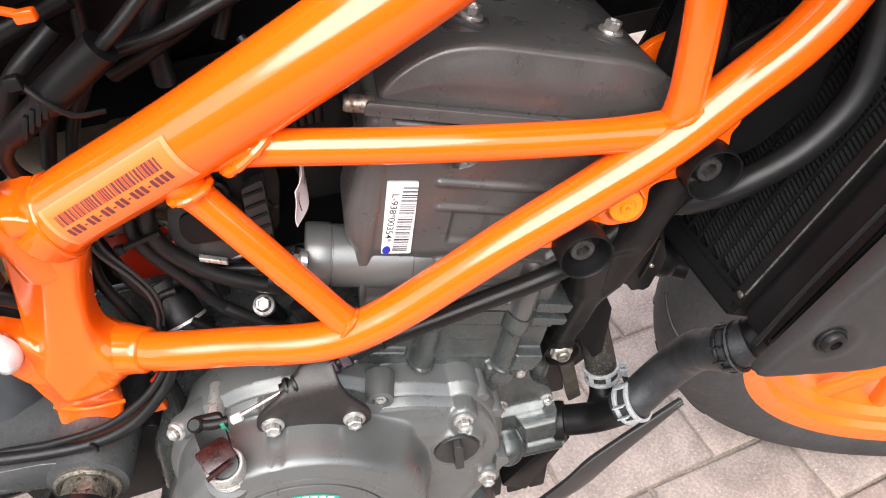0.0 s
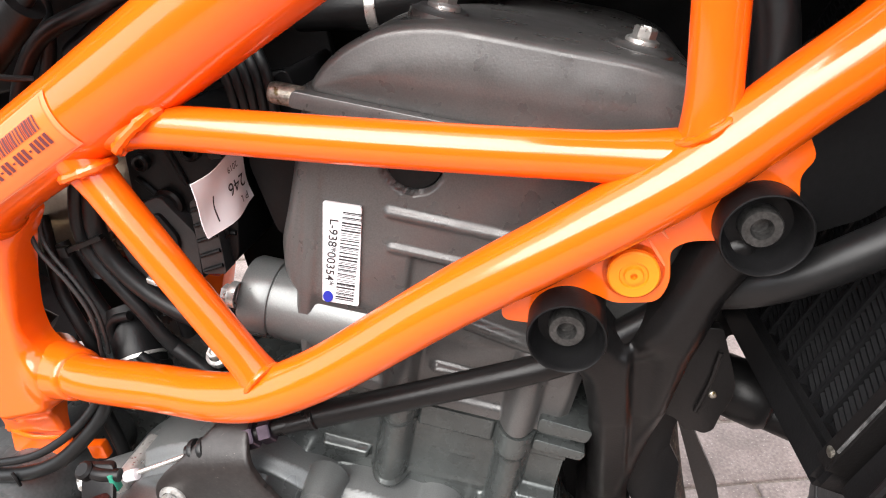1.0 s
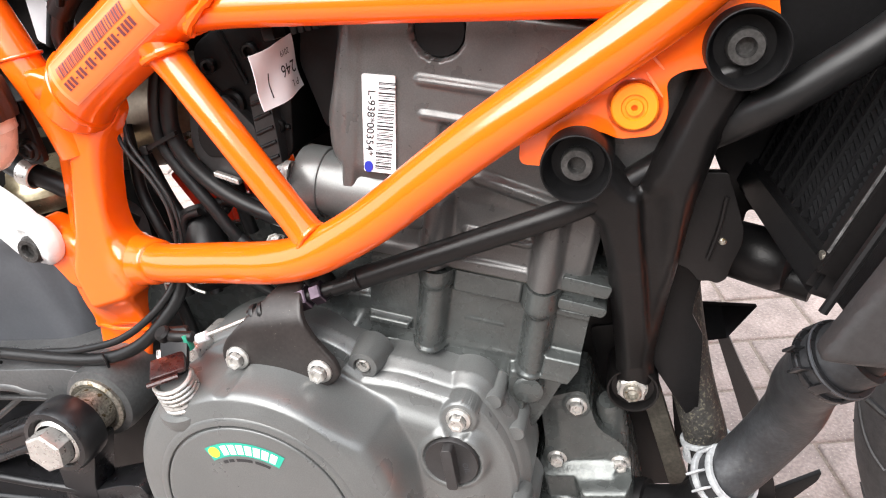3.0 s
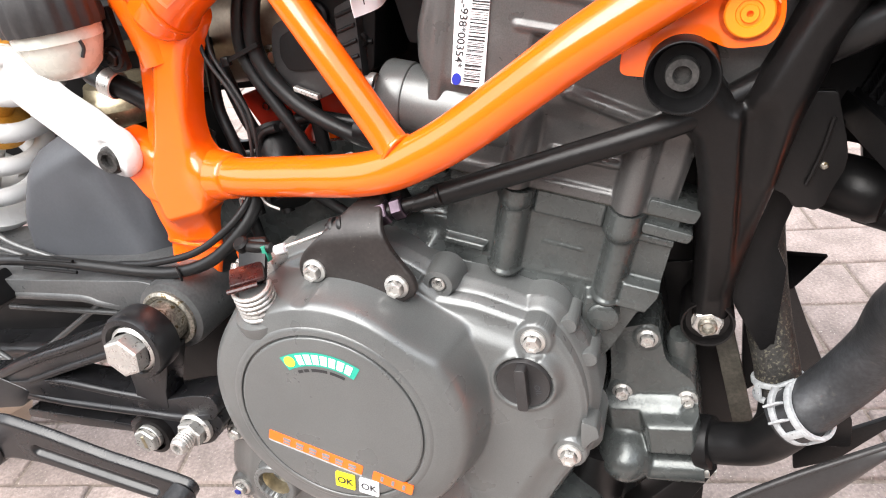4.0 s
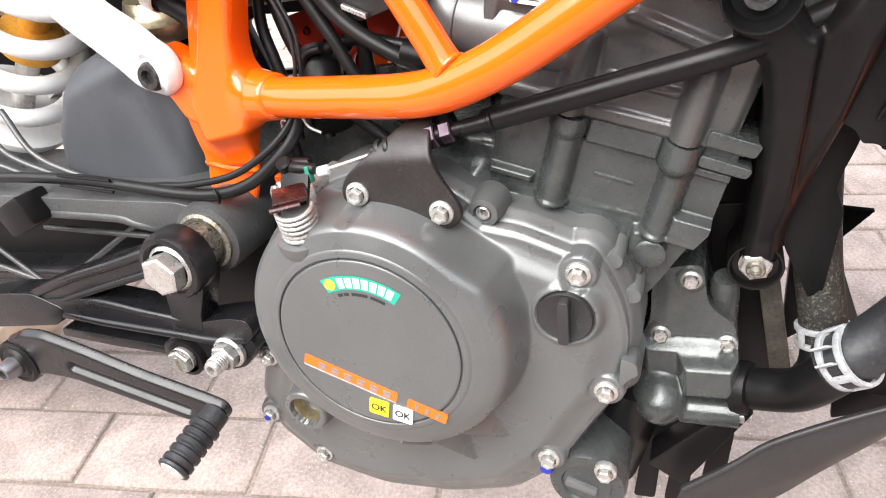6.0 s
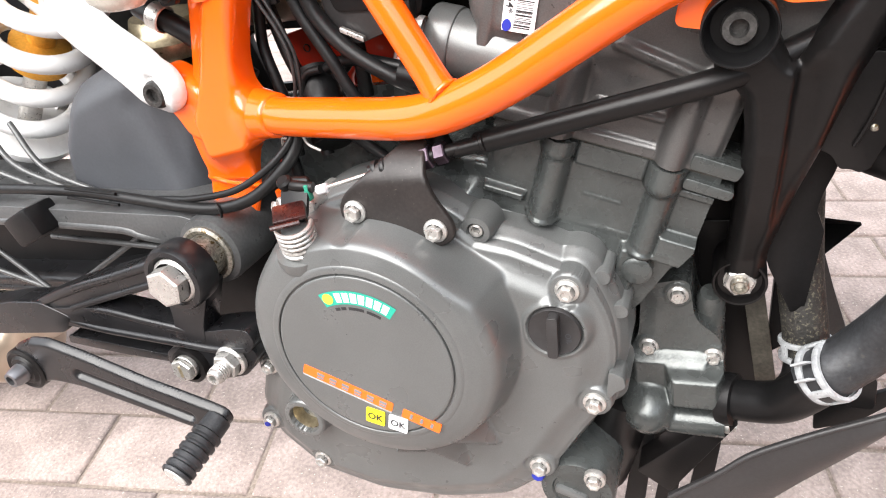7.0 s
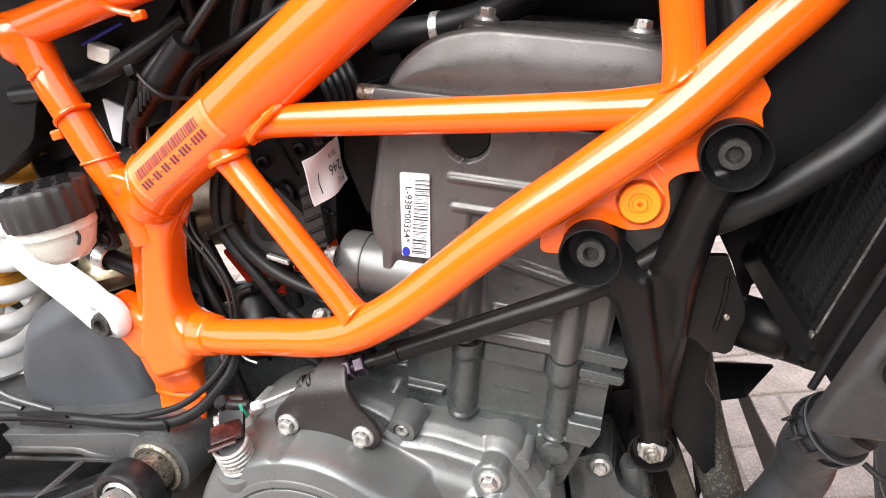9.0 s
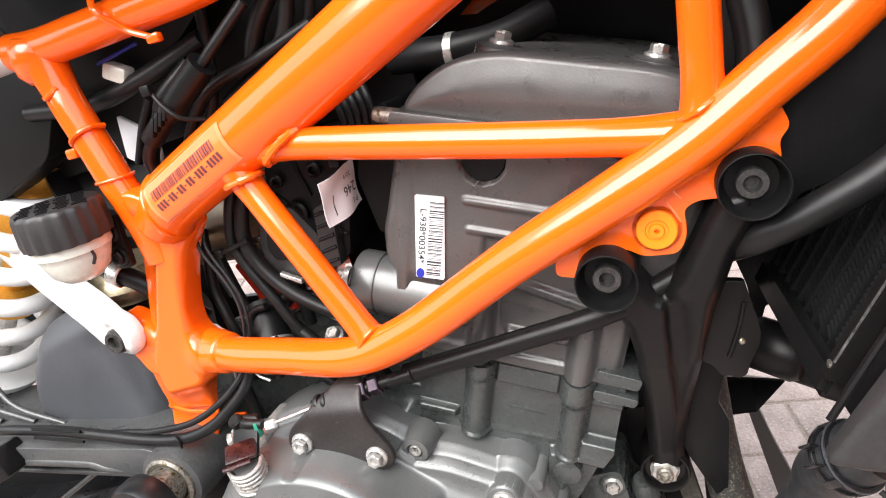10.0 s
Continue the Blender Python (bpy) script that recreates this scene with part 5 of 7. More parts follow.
# belly pan: long upswept blade
def belly_pan():
    top = [(0.0420, 0.0120, -0.1480), (0.0680, 0.0130, -0.1265), (0.0855, 0.0160, -0.1119), (0.1127, 0.0200, -0.0978), (0.1383, 0.0240, -0.0872), (0.1600, 0.0280, -0.0790)]
    low = [(0.0300, 0.0240, -0.1950), (0.0600, 0.0240, -0.1800), (0.0880, 0.0250, -0.1620), (0.1120, 0.0270, -0.1380), (0.1400, 0.0290, -0.1100), (0.1630, 0.0300, -0.0840)]
    a, b = spline(top, 8), spline(low, 8)
    bm = bmesh.new()
    n, m = len(a), 8
    grid = []
    for y_off in (0.0, 0.0026):
        g = [[None] * (m + 1) for _ in range(n)]
        for i in range(n):
            for j in range(m + 1):
                q = a[i].lerp(b[i], j / m)
                g[i][j] = bm.verts.new((q.x, q.y + y_off - 0.004 * math.sin(math.pi * j / m), q.z))
        for i in range(n - 1):
            for j in range(m):
                bm.faces.new((g[i][j], g[i + 1][j], g[i + 1][j + 1], g[i][j + 1]))
        grid.append(g)
    for j in (0, m):
        for i in range(n - 1):
            bm.faces.new((grid[0][i][j], grid[0][i + 1][j], grid[1][i + 1][j], grid[1][i][j]))
    for i in (0, n - 1):
        for j in range(m):
            bm.faces.new((grid[0][i][j], grid[0][i][j + 1], grid[1][i][j + 1], grid[1][i][j]))
    return part("belly_pan", bm, GREY_PLASTIC, motorcycle, "dark grey upswept plastic belly pan")


pan = belly_pan()
tube("pan_lip", [(0.0430, 0.0110, -0.1475), (0.0680, 0.0120, -0.1260), (0.0855, 0.0150, -0.1114), (0.1127, 0.0190, -0.0973), (0.1383, 0.0230, -0.0867), (0.1600, 0.0270, -0.0785)], 0.0015, GREY_PLASTIC, pan, "", 10)
slab("pan_inner", rounded([(0.1180, -0.1020), (0.1364, -0.0960), (0.1674, -0.0800), (0.1650, -0.0860), (0.1386, -0.1120), (0.1180, -0.1200)], 0.002, 3), 0.050, 0.053, 0.0008, PLASTIC, pan)
slab("pan_stay", rounded([(0.020, -0.160), (0.072, -0.108), (0.080, -0.112), (0.040, -0.175)], 0.003), 0.040, 0.060, 0.002, BLACK, pan)
slab("pan_stay", rounded([(0.118, -0.050), (0.142, -0.066), (0.142, -0.085), (0.130, -0.085)], 0.003), 0.030, 0.040, 0.002, BLACK, pan)
# upright guards and far belly deflector
guard = slab("hose_guard", rounded([(0.0780, -0.020), (0.0890, -0.020), (0.1010, -0.118), (0.0900, -0.122)], 0.002), 0.078, 0.084, 0.001, GRIMY, motorcycle, "grimy steel guard strip")
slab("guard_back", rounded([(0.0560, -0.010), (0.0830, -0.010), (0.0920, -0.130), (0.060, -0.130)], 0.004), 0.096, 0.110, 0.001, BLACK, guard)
slab("pipe_shield", rounded([(0.1100, 0.0720), (0.1240, 0.0680), (0.1223, 0.0407), (0.1198, 0.0330), (0.1160, 0.0234), (0.1136, 0.0140), (0.1174, 0.0020), (0.1166, -0.0055), (0.1108, -0.0440), (0.1041, -0.0473), (0.0928, -0.0189), (0.0860, 0.010), (0.0900, 0.0480)], 0.0015), 0.0590, 0.0612, 0.0006, PLASTIC, motorcycle, "black plastic shield before the coolant pipe", 2)
defl = slab("deflector", rounded([(0.1000, -0.010), (0.1080, 0.030), (0.1180, 0.020), (0.1200, -0.010), (0.1180, -0.050), (0.1150, -0.085), (0.095, -0.100)], 0.003), 0.092, 0.100, 0.0015, PLASTIC, motorcycle, "black angular plastic deflector")
mesh_of("deflector_fin", [(0.1000, 0.225, -0.0680), (0.1250, 0.225, -0.0710), (0.1605, 0.225, -0.0768), (0.1617, 0.228, -0.0808), (0.1379, 0.246, -0.0880), (0.1000, 0.246, -0.0880), (0.1379, 0.222, -0.1030), (0.1000, 0.222, -0.1060), (0.1300, 0.256, -0.0880)],
        [(0, 1, 4, 5), (1, 2, 3, 4), (4, 3, 6), (5, 4, 6, 7), (0, 8, 2, 1), (2, 8, 3), (3, 8, 6), (6, 8, 7), (7, 8, 0, 5)], PLASTIC, defl, "", 20)
slab("deflector_leg", rounded([(0.1300, -0.0960), (0.1390, -0.1030), (0.1480, -0.1380), (0.1600, -0.1790), (0.1640, -0.2200), (0.1500, -0.2200), (0.1430, -0.1790), (0.1370, -0.1400)], 0.002), 0.232, 0.240, 0.001, GREY_PLASTIC, defl, "", 1)

# lower engine: oil filter cap, starter, stand pivot, side stand
turned("oil_filter_cover", (-0.0105, 0.0200, -0.1480), OUT, [(0.0230, -0.03), (0.0230, 0.012), (0.0215, 0.0150), (0.0150, 0.0155), (0.0140, 0.0140), (0.0, 0.0140)], CAST_DARK, crankcase, "grey cast oil filter cover", 40)
box("filter_grip", (-0.0140, 0.0070, -0.1500), (0.020, 0.008, 0.006), 0.002, CAST, crankcase, "", pose(0, 0, 0, 0, 20, 0))
place("bolt", BOLT, (0.0020, 0.003, -0.1330), OUT, crankcase)
tube("front_lower_mount", [(0.0150, 0.055, -0.1050), (0.0050, 0.060, -0.1400), (-0.010, 0.070, -0.190)], 0.0200, BLACK, crankcase, "black lower mount", 24)
slab("sump_fin", rounded([(0.0260, -0.130), (0.0480, -0.130), (0.0440, -0.200), (0.0220, -0.205)], 0.004), 0.085, 0.11, 0.002, BLACK, crankcase)
for k in range(3):
    slab("sump_slat", rounded([(0.018 + k * 0.020, -0.150), (0.030 + k * 0.020, -0.148), (0.020 + k * 0.020, -0.215), (0.006 + k * 0.020, -0.215)], 0.003), 0.062, 0.066, 0.001, PLASTIC, crankcase)
slab("case_lug", rounded([(0.0165, -0.0500), (0.0240, -0.0530), (0.0245, -0.0600), (0.0200, -0.0625), (0.0140, -0.0700)], 0.002), 0.000, 0.014, 0.001, CAST, clutch_cover)

# ---- behind the frame: airbox, throttle body, wiring ----
airbox = slab("airbox", rounded([(-0.30, 0.215), (-0.190, 0.222), (-0.120, 0.225), (-0.075, 0.245), (0.000, 0.262), (0.18, 0.262), (0.20, 0.40), (-0.30, 0.40)], 0.010), 0.085, 0.240, 0.006, PLASTIC, motorcycle, "black plastic airbox")
# Tank, shroud and seat stand out of view, added to shade the parts below.
slab("fuel_tank", rounded([(-0.26, 0.345), (0.05, 0.345), (0.26, 0.320), (0.42, 0.330), (0.42, 0.50), (0.10, 0.56), (-0.20, 0.47)], 0.03), 0.05, 0.26, 0.03, PLASTIC, motorcycle, "unseen black fuel tank, added to shade the parts below")
slab("tank_shroud", rounded([(0.105, 0.345), (0.190, 0.325), (0.300, 0.310), (0.420, 0.330), (0.440, 0.430), (0.180, 0.470), (0.110, 0.430)], 0.02), -0.115, -0.001, 0.012, PLASTIC, motorcycle, "unseen black side shroud, added to shade the front tubes")
slab("seat", rounded([(-0.92, 0.500), (-0.62, 0.430), (-0.30, 0.360), (-0.12, 0.345), (-0.08, 0.400), (-0.20, 0.440), (-0.34, 0.470), (-0.60, 0.530), (-0.90, 0.585)], 0.02), -0.045, 0.250, 0.018, PLASTIC, motorcycle, "unseen black seat over the tail, added to shade the rear")
slab("inner_panel", rounded([(-0.26, 0.250), (-0.190, 0.262), (-0.140, 0.275), (-0.10, 0.300), (-0.10, 0.36), (-0.26, 0.36)], 0.006), 0.060, 0.075, 0.003, PLASTIC, motorcycle, "black plastic inner panel")
throttle = slab("throttle_body", rounded([(-0.1220, 0.1500), (-0.1130, 0.1960), (-0.0900, 0.2050), (-0.0650, 0.1980), (-0.0660, 0.1620), (-0.0760, 0.1300), (-0.1020, 0.1320)], 0.006), 0.058, 0.110, 0.004, PLASTIC, motorcycle, "black throttle body with round sockets")
for x, z, r in ((-0.1000, 0.1640, 0.0075), (-0.0780, 0.1480, 0.004), (-0.1060, 0.1850, 0.004), (-0.0800, 0.1870, 0.0045)):
    turned("socket", (x, 0.0580, z), OUT, [(r, -0.004), (r, 0.0030), (r * 0.8, 0.0040), (r * 0.55, 0.0036), (r * 0.5, 0.001), (0, 0.001)], BLACK, throttle, "", 24)
for a, b in (((-0.118, 0.156), (-0.072, 0.146)), ((-0.112, 0.178), (-0.090, 0.150)), ((-0.094, 0.200), (-0.088, 0.172))):
    tube("rib", [(a[0], 0.0575, a[1]), (b[0], 0.0575, b[1])], 0.0014, PLASTIC, throttle, "", 8)
turned("intake_pipe", (-0.110, 0.092, 0.1620), (-1.0, 0.0, 0.03), [(0.026, -0.02), (0.029, 0.01), (0.030, 0.012), (0.030, 0.030), (0.0315, 0.032), (0.0315, 0.040), (0.030, 0.042), (0.030, 0.100), (0.028, 0.108), (0, 0.108)], TITAN, throttle, "brown-tinted metal intake pipe", 40)
lev_ = slab("injector_block", rounded([(-0.060, 0.176), (-0.048, 0.206), (-0.030, 0.214), (-0.022, 0.180), (-0.034, 0.140), (-0.056, 0.140)], 0.004), 0.066, 0.12, 0.003, PLASTIC, motorcycle, "black intake rubber and injector")
for k in range(5):
    tube("corrugation", [(-0.062 + k * 0.005, 0.066, 0.236 - k * 0.001), (-0.052 + k * 0.0045, 0.056, 0.214), (-0.054 + k * 0.004, 0.060, 0.190)], 0.0024, RUBBER, lev_, "", 10)
slab("actuator_box", rounded([(-0.1290, 0.1500), (-0.1240, 0.1640), (-0.1000, 0.1700), (-0.0880, 0.1500), (-0.0930, 0.1260), (-0.1120, 0.1215), (-0.1280, 0.1290)], 0.003), 0.051, 0.090, 0.003, GREY_PLASTIC, throttle, "dark grey moulded actuator box")
slab("actuator_lid", rounded([(-0.1230, 0.1480), (-0.1200, 0.1580), (-0.1020, 0.1630), (-0.0960, 0.1500), (-0.1000, 0.1380), (-0.1200, 0.1400)], 0.003), 0.0485, 0.056, 0.0015, PLASTIC, throttle)
slab("silver_edge", [(-0.1192, 0.1325), (-0.1060, 0.1256), (-0.1064, 0.1228), (-0.1196, 0.1297)], 0.0462, 0.0500, 0.0005, STEEL, throttle, "bright metal edge")
turned("lug_washer", (-0.1330, 0.0560, 0.1480), OUT, [(0.0030, -0.001), (0.0070, -0.001), (0.0070, 0.0012), (0.0032, 0.0014), (0.0030, -0.001)], DULL_STEEL, throttle, "dull steel lug", 24)
slab("rack", rounded([(-0.0850, 0.1660), (-0.0730, 0.1690), (-0.0790, 0.1290), (-0.0910, 0.1300)], 0.002), 0.050, 0.060, 0.001, GREY_PLASTIC, throttle)
for k in range(5):
    tube("rack_bar", [(-0.0850 - k * 0.0011, 0.0495, 0.1620 - k * 0.0075), (-0.0745 - k * 0.0011, 0.0495, 0.1640 - k * 0.0075)], 0.0010, PLASTIC, throttle, "", 8)
tube("hose_elbow", [(-0.0900, 0.0500, 0.1040), (-0.0760, 0.0490, 0.1000), (-0.0690, 0.0500, 0.1060), (-0.0650, 0.0560, 0.1160)], 0.0068, PLASTIC, throttle, "", 20)
place("bolt", BOLT, (-0.0991, 0.0500, 0.0850), (0.1, -0.55, 0.8), throttle, "zinc hexagon flange bolt", 12)
tube("bolt_post", [(-0.0985, 0.0520, 0.0820), (-0.0975, 0.0600, 0.0640)], 0.0062, PLASTIC, throttle, "", 20)
# Far bracket is frame orange; its shade is put into the colour.
far_frame = slab("far_bracket", rounded([(-0.2080, 0.1220), (-0.1690, 0.1280), (-0.1300, 0.1260), (-0.1180, 0.1180), (-0.1300, 0.0950), (-0.1480, 0.1010), (-0.1570, 0.0880), (-0.1560, 0.0700), (-0.2000, 0.0700), (-0.2040, 0.0820), (-0.1960, 0.0930)], 0.004), 0.118, 0.124, 0.001, DEEP_RED, motorcycle, "far frame bracket, its orange darkened to red for shade")
tube("bracket_tube", [(-0.1480, 0.115, 0.1010), (-0.1560, 0.112, 0.0980), (-0.1610, 0.112, 0.0900), (-0.1620, 0.114, 0.0760)], 0.0042, DEEP_RED, far_frame, "", 16)
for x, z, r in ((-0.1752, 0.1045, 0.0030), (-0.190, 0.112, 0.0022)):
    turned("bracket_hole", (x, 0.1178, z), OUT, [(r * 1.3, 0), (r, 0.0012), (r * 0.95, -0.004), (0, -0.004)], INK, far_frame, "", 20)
# Backing sheets added to keep the gaps behind the frame dark.
slab("head_shield", rounded([(-0.06, 0.150), (0.16, 0.150), (0.33, 0.150), (0.36, 0.36), (-0.06, 0.36)], 0.01), 0.185, 0.192, 0.001, PLASTIC, motorcycle, "black backing sheet under the tank")
slab("inner_fender", rounded([(-0.34, 0.130), (-0.20, 0.120), (-0.08, 0.120), (-0.04, 0.150), (-0.04, 0.36), (-0.34, 0.36)], 0.01), 0.150, 0.156, 0.001, PLASTIC, motorcycle, "black backing sheet inside the frame")
# sensor, clips and leads crowded above the release shaft
sensor = turned("speed_sensor", (-0.1480, 0.0560, 0.0900), (0.25, -0.45, -0.75), [(0.0, -0.020), (0.0125, -0.020), (0.0125, 0.012), (0.0140, 0.0125), (0.0140, 0.0165), (0.0118, 0.018), (0.0118, 0.026), (0.0, 0.026)], PLASTIC, motorcycle, "black round sensor with steel clip", 32)
turned("clip_ring", (-0.1480, 0.0560, 0.0900), (0.25, -0.45, -0.75), [(0.0126, 0.0060), (0.0133, 0.0062), (0.0133, 0.0078), (0.0126, 0.0080)], STEEL, sensor, "", 32)
tube("clip_wire", [(-0.1620, 0.0330, 0.0760), (-0.1560, 0.0300, 0.0830), (-0.1500, 0.0290, 0.0800), (-0.1470, 0.0290, 0.0740), (-0.1400, 0.0290, 0.0700)], 0.0009, STEEL, sensor, "", 8)
tube("clip_wire", [(-0.1660, 0.0310, 0.0720), (-0.1630, 0.0290, 0.0790), (-0.1590, 0.0290, 0.0770), (-0.1600, 0.0300, 0.0710), (-0.1650, 0.0310, 0.0690)], 0.0011, STEEL, sensor, "", 8)
tube("red_lead", [(-0.1720, 0.0330, 0.0620), (-0.1660, 0.0310, 0.0680), (-0.1590, 0.0320, 0.0740)], 0.0016, DEEP_RED, sensor, "red lead", 8)
for pts, r in (([(-0.1400, 0.046, 0.0900), (-0.1260, 0.044, 0.0740), (-0.1080, 0.042, 0.0600), (-0.0980, 0.044, 0.0480)], 0.0034), ([(-0.1240, 0.050, 0.0950), (-0.1040, 0.046, 0.0760), (-0.0880, 0.044, 0.0660)], 0.0042),
               ([(-0.1680, 0.036, 0.0860), (-0.1640, 0.034, 0.0640), (-0.1660, 0.036, 0.0380), (-0.1740, 0.040, 0.0100)], 0.0034), ([(-0.0740, 0.034, 0.0960), (-0.0700, 0.030, 0.0780), (-0.0660, 0.032, 0.0600)], 0.0075)):
    tube("sensor_lead", pts, r, PLASTIC, sensor, "", 12)
box("orange_tab", (-0.1790, 0.0350, 0.0400), (0.010, 0.006, 0.010), 0.0015, ORANGE, sensor, "small orange tab")
# Left end is stretched past the casting, added to keep a gap dark.
slab("case_wall", rounded([(-0.245, -0.020), (-0.100, 0.020), (-0.060, 0.050), (-0.060, 0.090), (-0.205, 0.090), (-0.212, 0.068), (-0.245, 0.066)], 0.004), 0.086, 0.094, 0.002, CAST_DARK, crankcase, "dark casting behind the release shaft")
# Two more backing sheets, added so no pale ground shows through.
slab("inner_cowl", rounded([(0.150, 0.110), (0.250, 0.110), (0.300, 0.200), (0.300, 0.300), (0.150, 0.300)], 0.01), 0.235, 0.241, 0.001, PLASTIC, motorcycle, "black backing sheet closing the gap above the radiator")
slab("intake_back", rounded([(-0.120, 0.050), (-0.010, 0.050), (-0.010, 0.205), (-0.120, 0.205)], 0.006), 0.132, 0.138, 0.001, PLASTIC, motorcycle, "black backing sheet behind the intake")
# far side of the frame
for pts, r in (([(-0.190, 0.200, 0.0935), (-0.078, 0.216, 0.0915), (-0.036, 0.222, 0.0990), (0.0375, 0.222, 0.1335), (0.1520, 0.216, 0.1895), (0.2250, 0.200, 0.2600)], 0.011),
               ([(-0.166, 0.200, 0.180), (-0.0814, 0.208, 0.2170), (0.120, 0.200, 0.300)], 0.021), ([(0.1265, 0.216, 0.1720), (0.139, 0.206, 0.300)], 0.0085)):
    tube("far_tube", pts, r, ORANGE, chassis, "", 20)
slab("far_pivot_plate", rounded([(-0.200, 0.190), (-0.150, 0.200), (-0.160, 0.100), (-0.205, 0.005), (-0.225, 0.050)], 0.01), 0.190, 0.210, 0.004, ORANGE, chassis)
slab("head_gusset", rounded([(0.178, 0.215), (0.235, 0.255), (0.235, 0.330), (0.185, 0.330)], 0.01), 0.050, 0.056, 0.001, ORANGE, chassis)


def wires(name, lines, mat, label, group=None):
    obs = []
    for pts, r in lines:
        obs.append(tube(name, pts, r, mat, motorcycle, label, 12, 10))
    return obs


hoses = wires("fuel_hose", [
    ([(-0.1220, 0.056, 0.210), (-0.1330, 0.048, 0.1860), (-0.1410, 0.047, 0.1690), (-0.1440, 0.047, 0.1560), (-0.1420, 0.047, 0.1440), (-0.1360, 0.047, 0.1300), (-0.1290, 0.047, 0.1150), (-0.1220, 0.048, 0.0960), (-0.115, 0.052, 0.080)], 0.0036),
    ([(-0.1140, 0.056, 0.208), (-0.1250, 0.048, 0.1850), (-0.1325, 0.047, 0.1680), (-0.1352, 0.047, 0.1560), (-0.1330, 0.047, 0.1430), (-0.1240, 0.047, 0.1280), (-0.1118, 0.047, 0.1155), (-0.0954, 0.048, 0.1035), (-0.080, 0.050, 0.094)], 0.0046),
    ([(-0.1740, 0.060, 0.165), (-0.1735, 0.056, 0.150), (-0.1765, 0.054, 0.127), (-0.1730, 0.052, 0.108), (-0.1710, 0.052, 0.090), (-0.172, 0.052, 0.060)], 0.0034),
    ([(-0.1560, 0.050, 0.0850), (-0.1545, 0.050, 0.1020), (-0.1500, 0.050, 0.1090), (-0.1400, 0.050, 0.1110)], 0.0024),
    ([(-0.1700, 0.060, 0.150), (-0.1640, 0.058, 0.120), (-0.1560, 0.056, 0.095), (-0.150, 0.05, 0.060)], 0.0040),
    ([(-0.1480, 0.065, 0.100), (-0.1300, 0.062, 0.110), (-0.1200, 0.062, 0.125), (-0.1220, 0.064, 0.090)], 0.0042),
    ([(-0.1550, 0.062, 0.104), (-0.1250, 0.060, 0.112), (-0.0900, 0.060, 0.104)], 0.0036),
], RUBBER, "black rubber fuel hose")
slab("cable_tie", rounded([(-0.1500, 0.1535), (-0.1290, 0.1585), (-0.1285, 0.1562), (-0.1495, 0.1512)], 0.0006), 0.0402, 0.0432, 0.0004, BLACK, hoses[0])
box("cable_tie_head", (-0.1515, 0.0415, 0.1520), (0.005, 0.004, 0.005), 0.0008, BLACK, hoses[0])
wires("thin_wire", [
    ([(-0.1560, 0.060, 0.200), (-0.1580, 0.042, 0.180), (-0.1600, 0.036, 0.1600), (-0.1517, 0.036, 0.1379), (-0.1480, 0.036, 0.1231), (-0.1500, 0.037, 0.1080), (-0.1545, 0.039, 0.0960), (-0.158, 0.042, 0.07)], 0.0011),
    ([(-0.1530, 0.062, 0.200), (-0.1550, 0.046, 0.180), (-0.1575, 0.039, 0.1600), (-0.1498, 0.038, 0.1379), (-0.1460, 0.038, 0.1231), (-0.1480, 0.039, 0.1080), (-0.1525, 0.041, 0.0960)], 0.0011),
], GREY_PLASTIC, "thin grey wire")
wires("control_cable", [
    ([(-0.4600, 0.014, 0.0620), (-0.3995, 0.014, 0.0609), (-0.3536, 0.014, 0.0586), (-0.3118, 0.014, 0.0548), (-0.2739, 0.014, 0.0489), (-0.238, 0.014, 0.0432), (-0.211, 0.0145, 0.0422), (-0.187, 0.017, 0.0477), (-0.1665, 0.023, 0.0610), (-0.1560, 0.029, 0.0730), (-0.151, 0.034, 0.088)], 0.0038),
    ([(-0.2800, 0.020, 0.0470), (-0.2550, 0.018, 0.0475), (-0.2328, 0.016, 0.0481), (-0.1994, 0.016, 0.0526), (-0.1735, 0.020, 0.0640), (-0.1580, 0.027, 0.0770), (-0.153, 0.034, 0.09)], 0.0022),
], RUBBER, "black sheathed control cable")
tube("cable_tie", [(-0.2115, 0.0115, 0.0375), (-0.2095, 0.0098, 0.0420), (-0.2115, 0.0108, 0.0465)], 0.0009, BLACK, bpy.data.objects["control_cable"], "", 8)
tube("cable_clip", [(-0.3330, 0.0100, 0.0610), (-0.2900, 0.0102, 0.0555)], 0.0011, PLASTIC, bpy.data.objects["control_cable"], "", 8)
tube("cable_clip", [(-0.3330, 0.0092, 0.0545), (-0.2900, 0.0095, 0.0480)], 0.0011, PLASTIC, bpy.data.objects["control_cable"], "", 8)
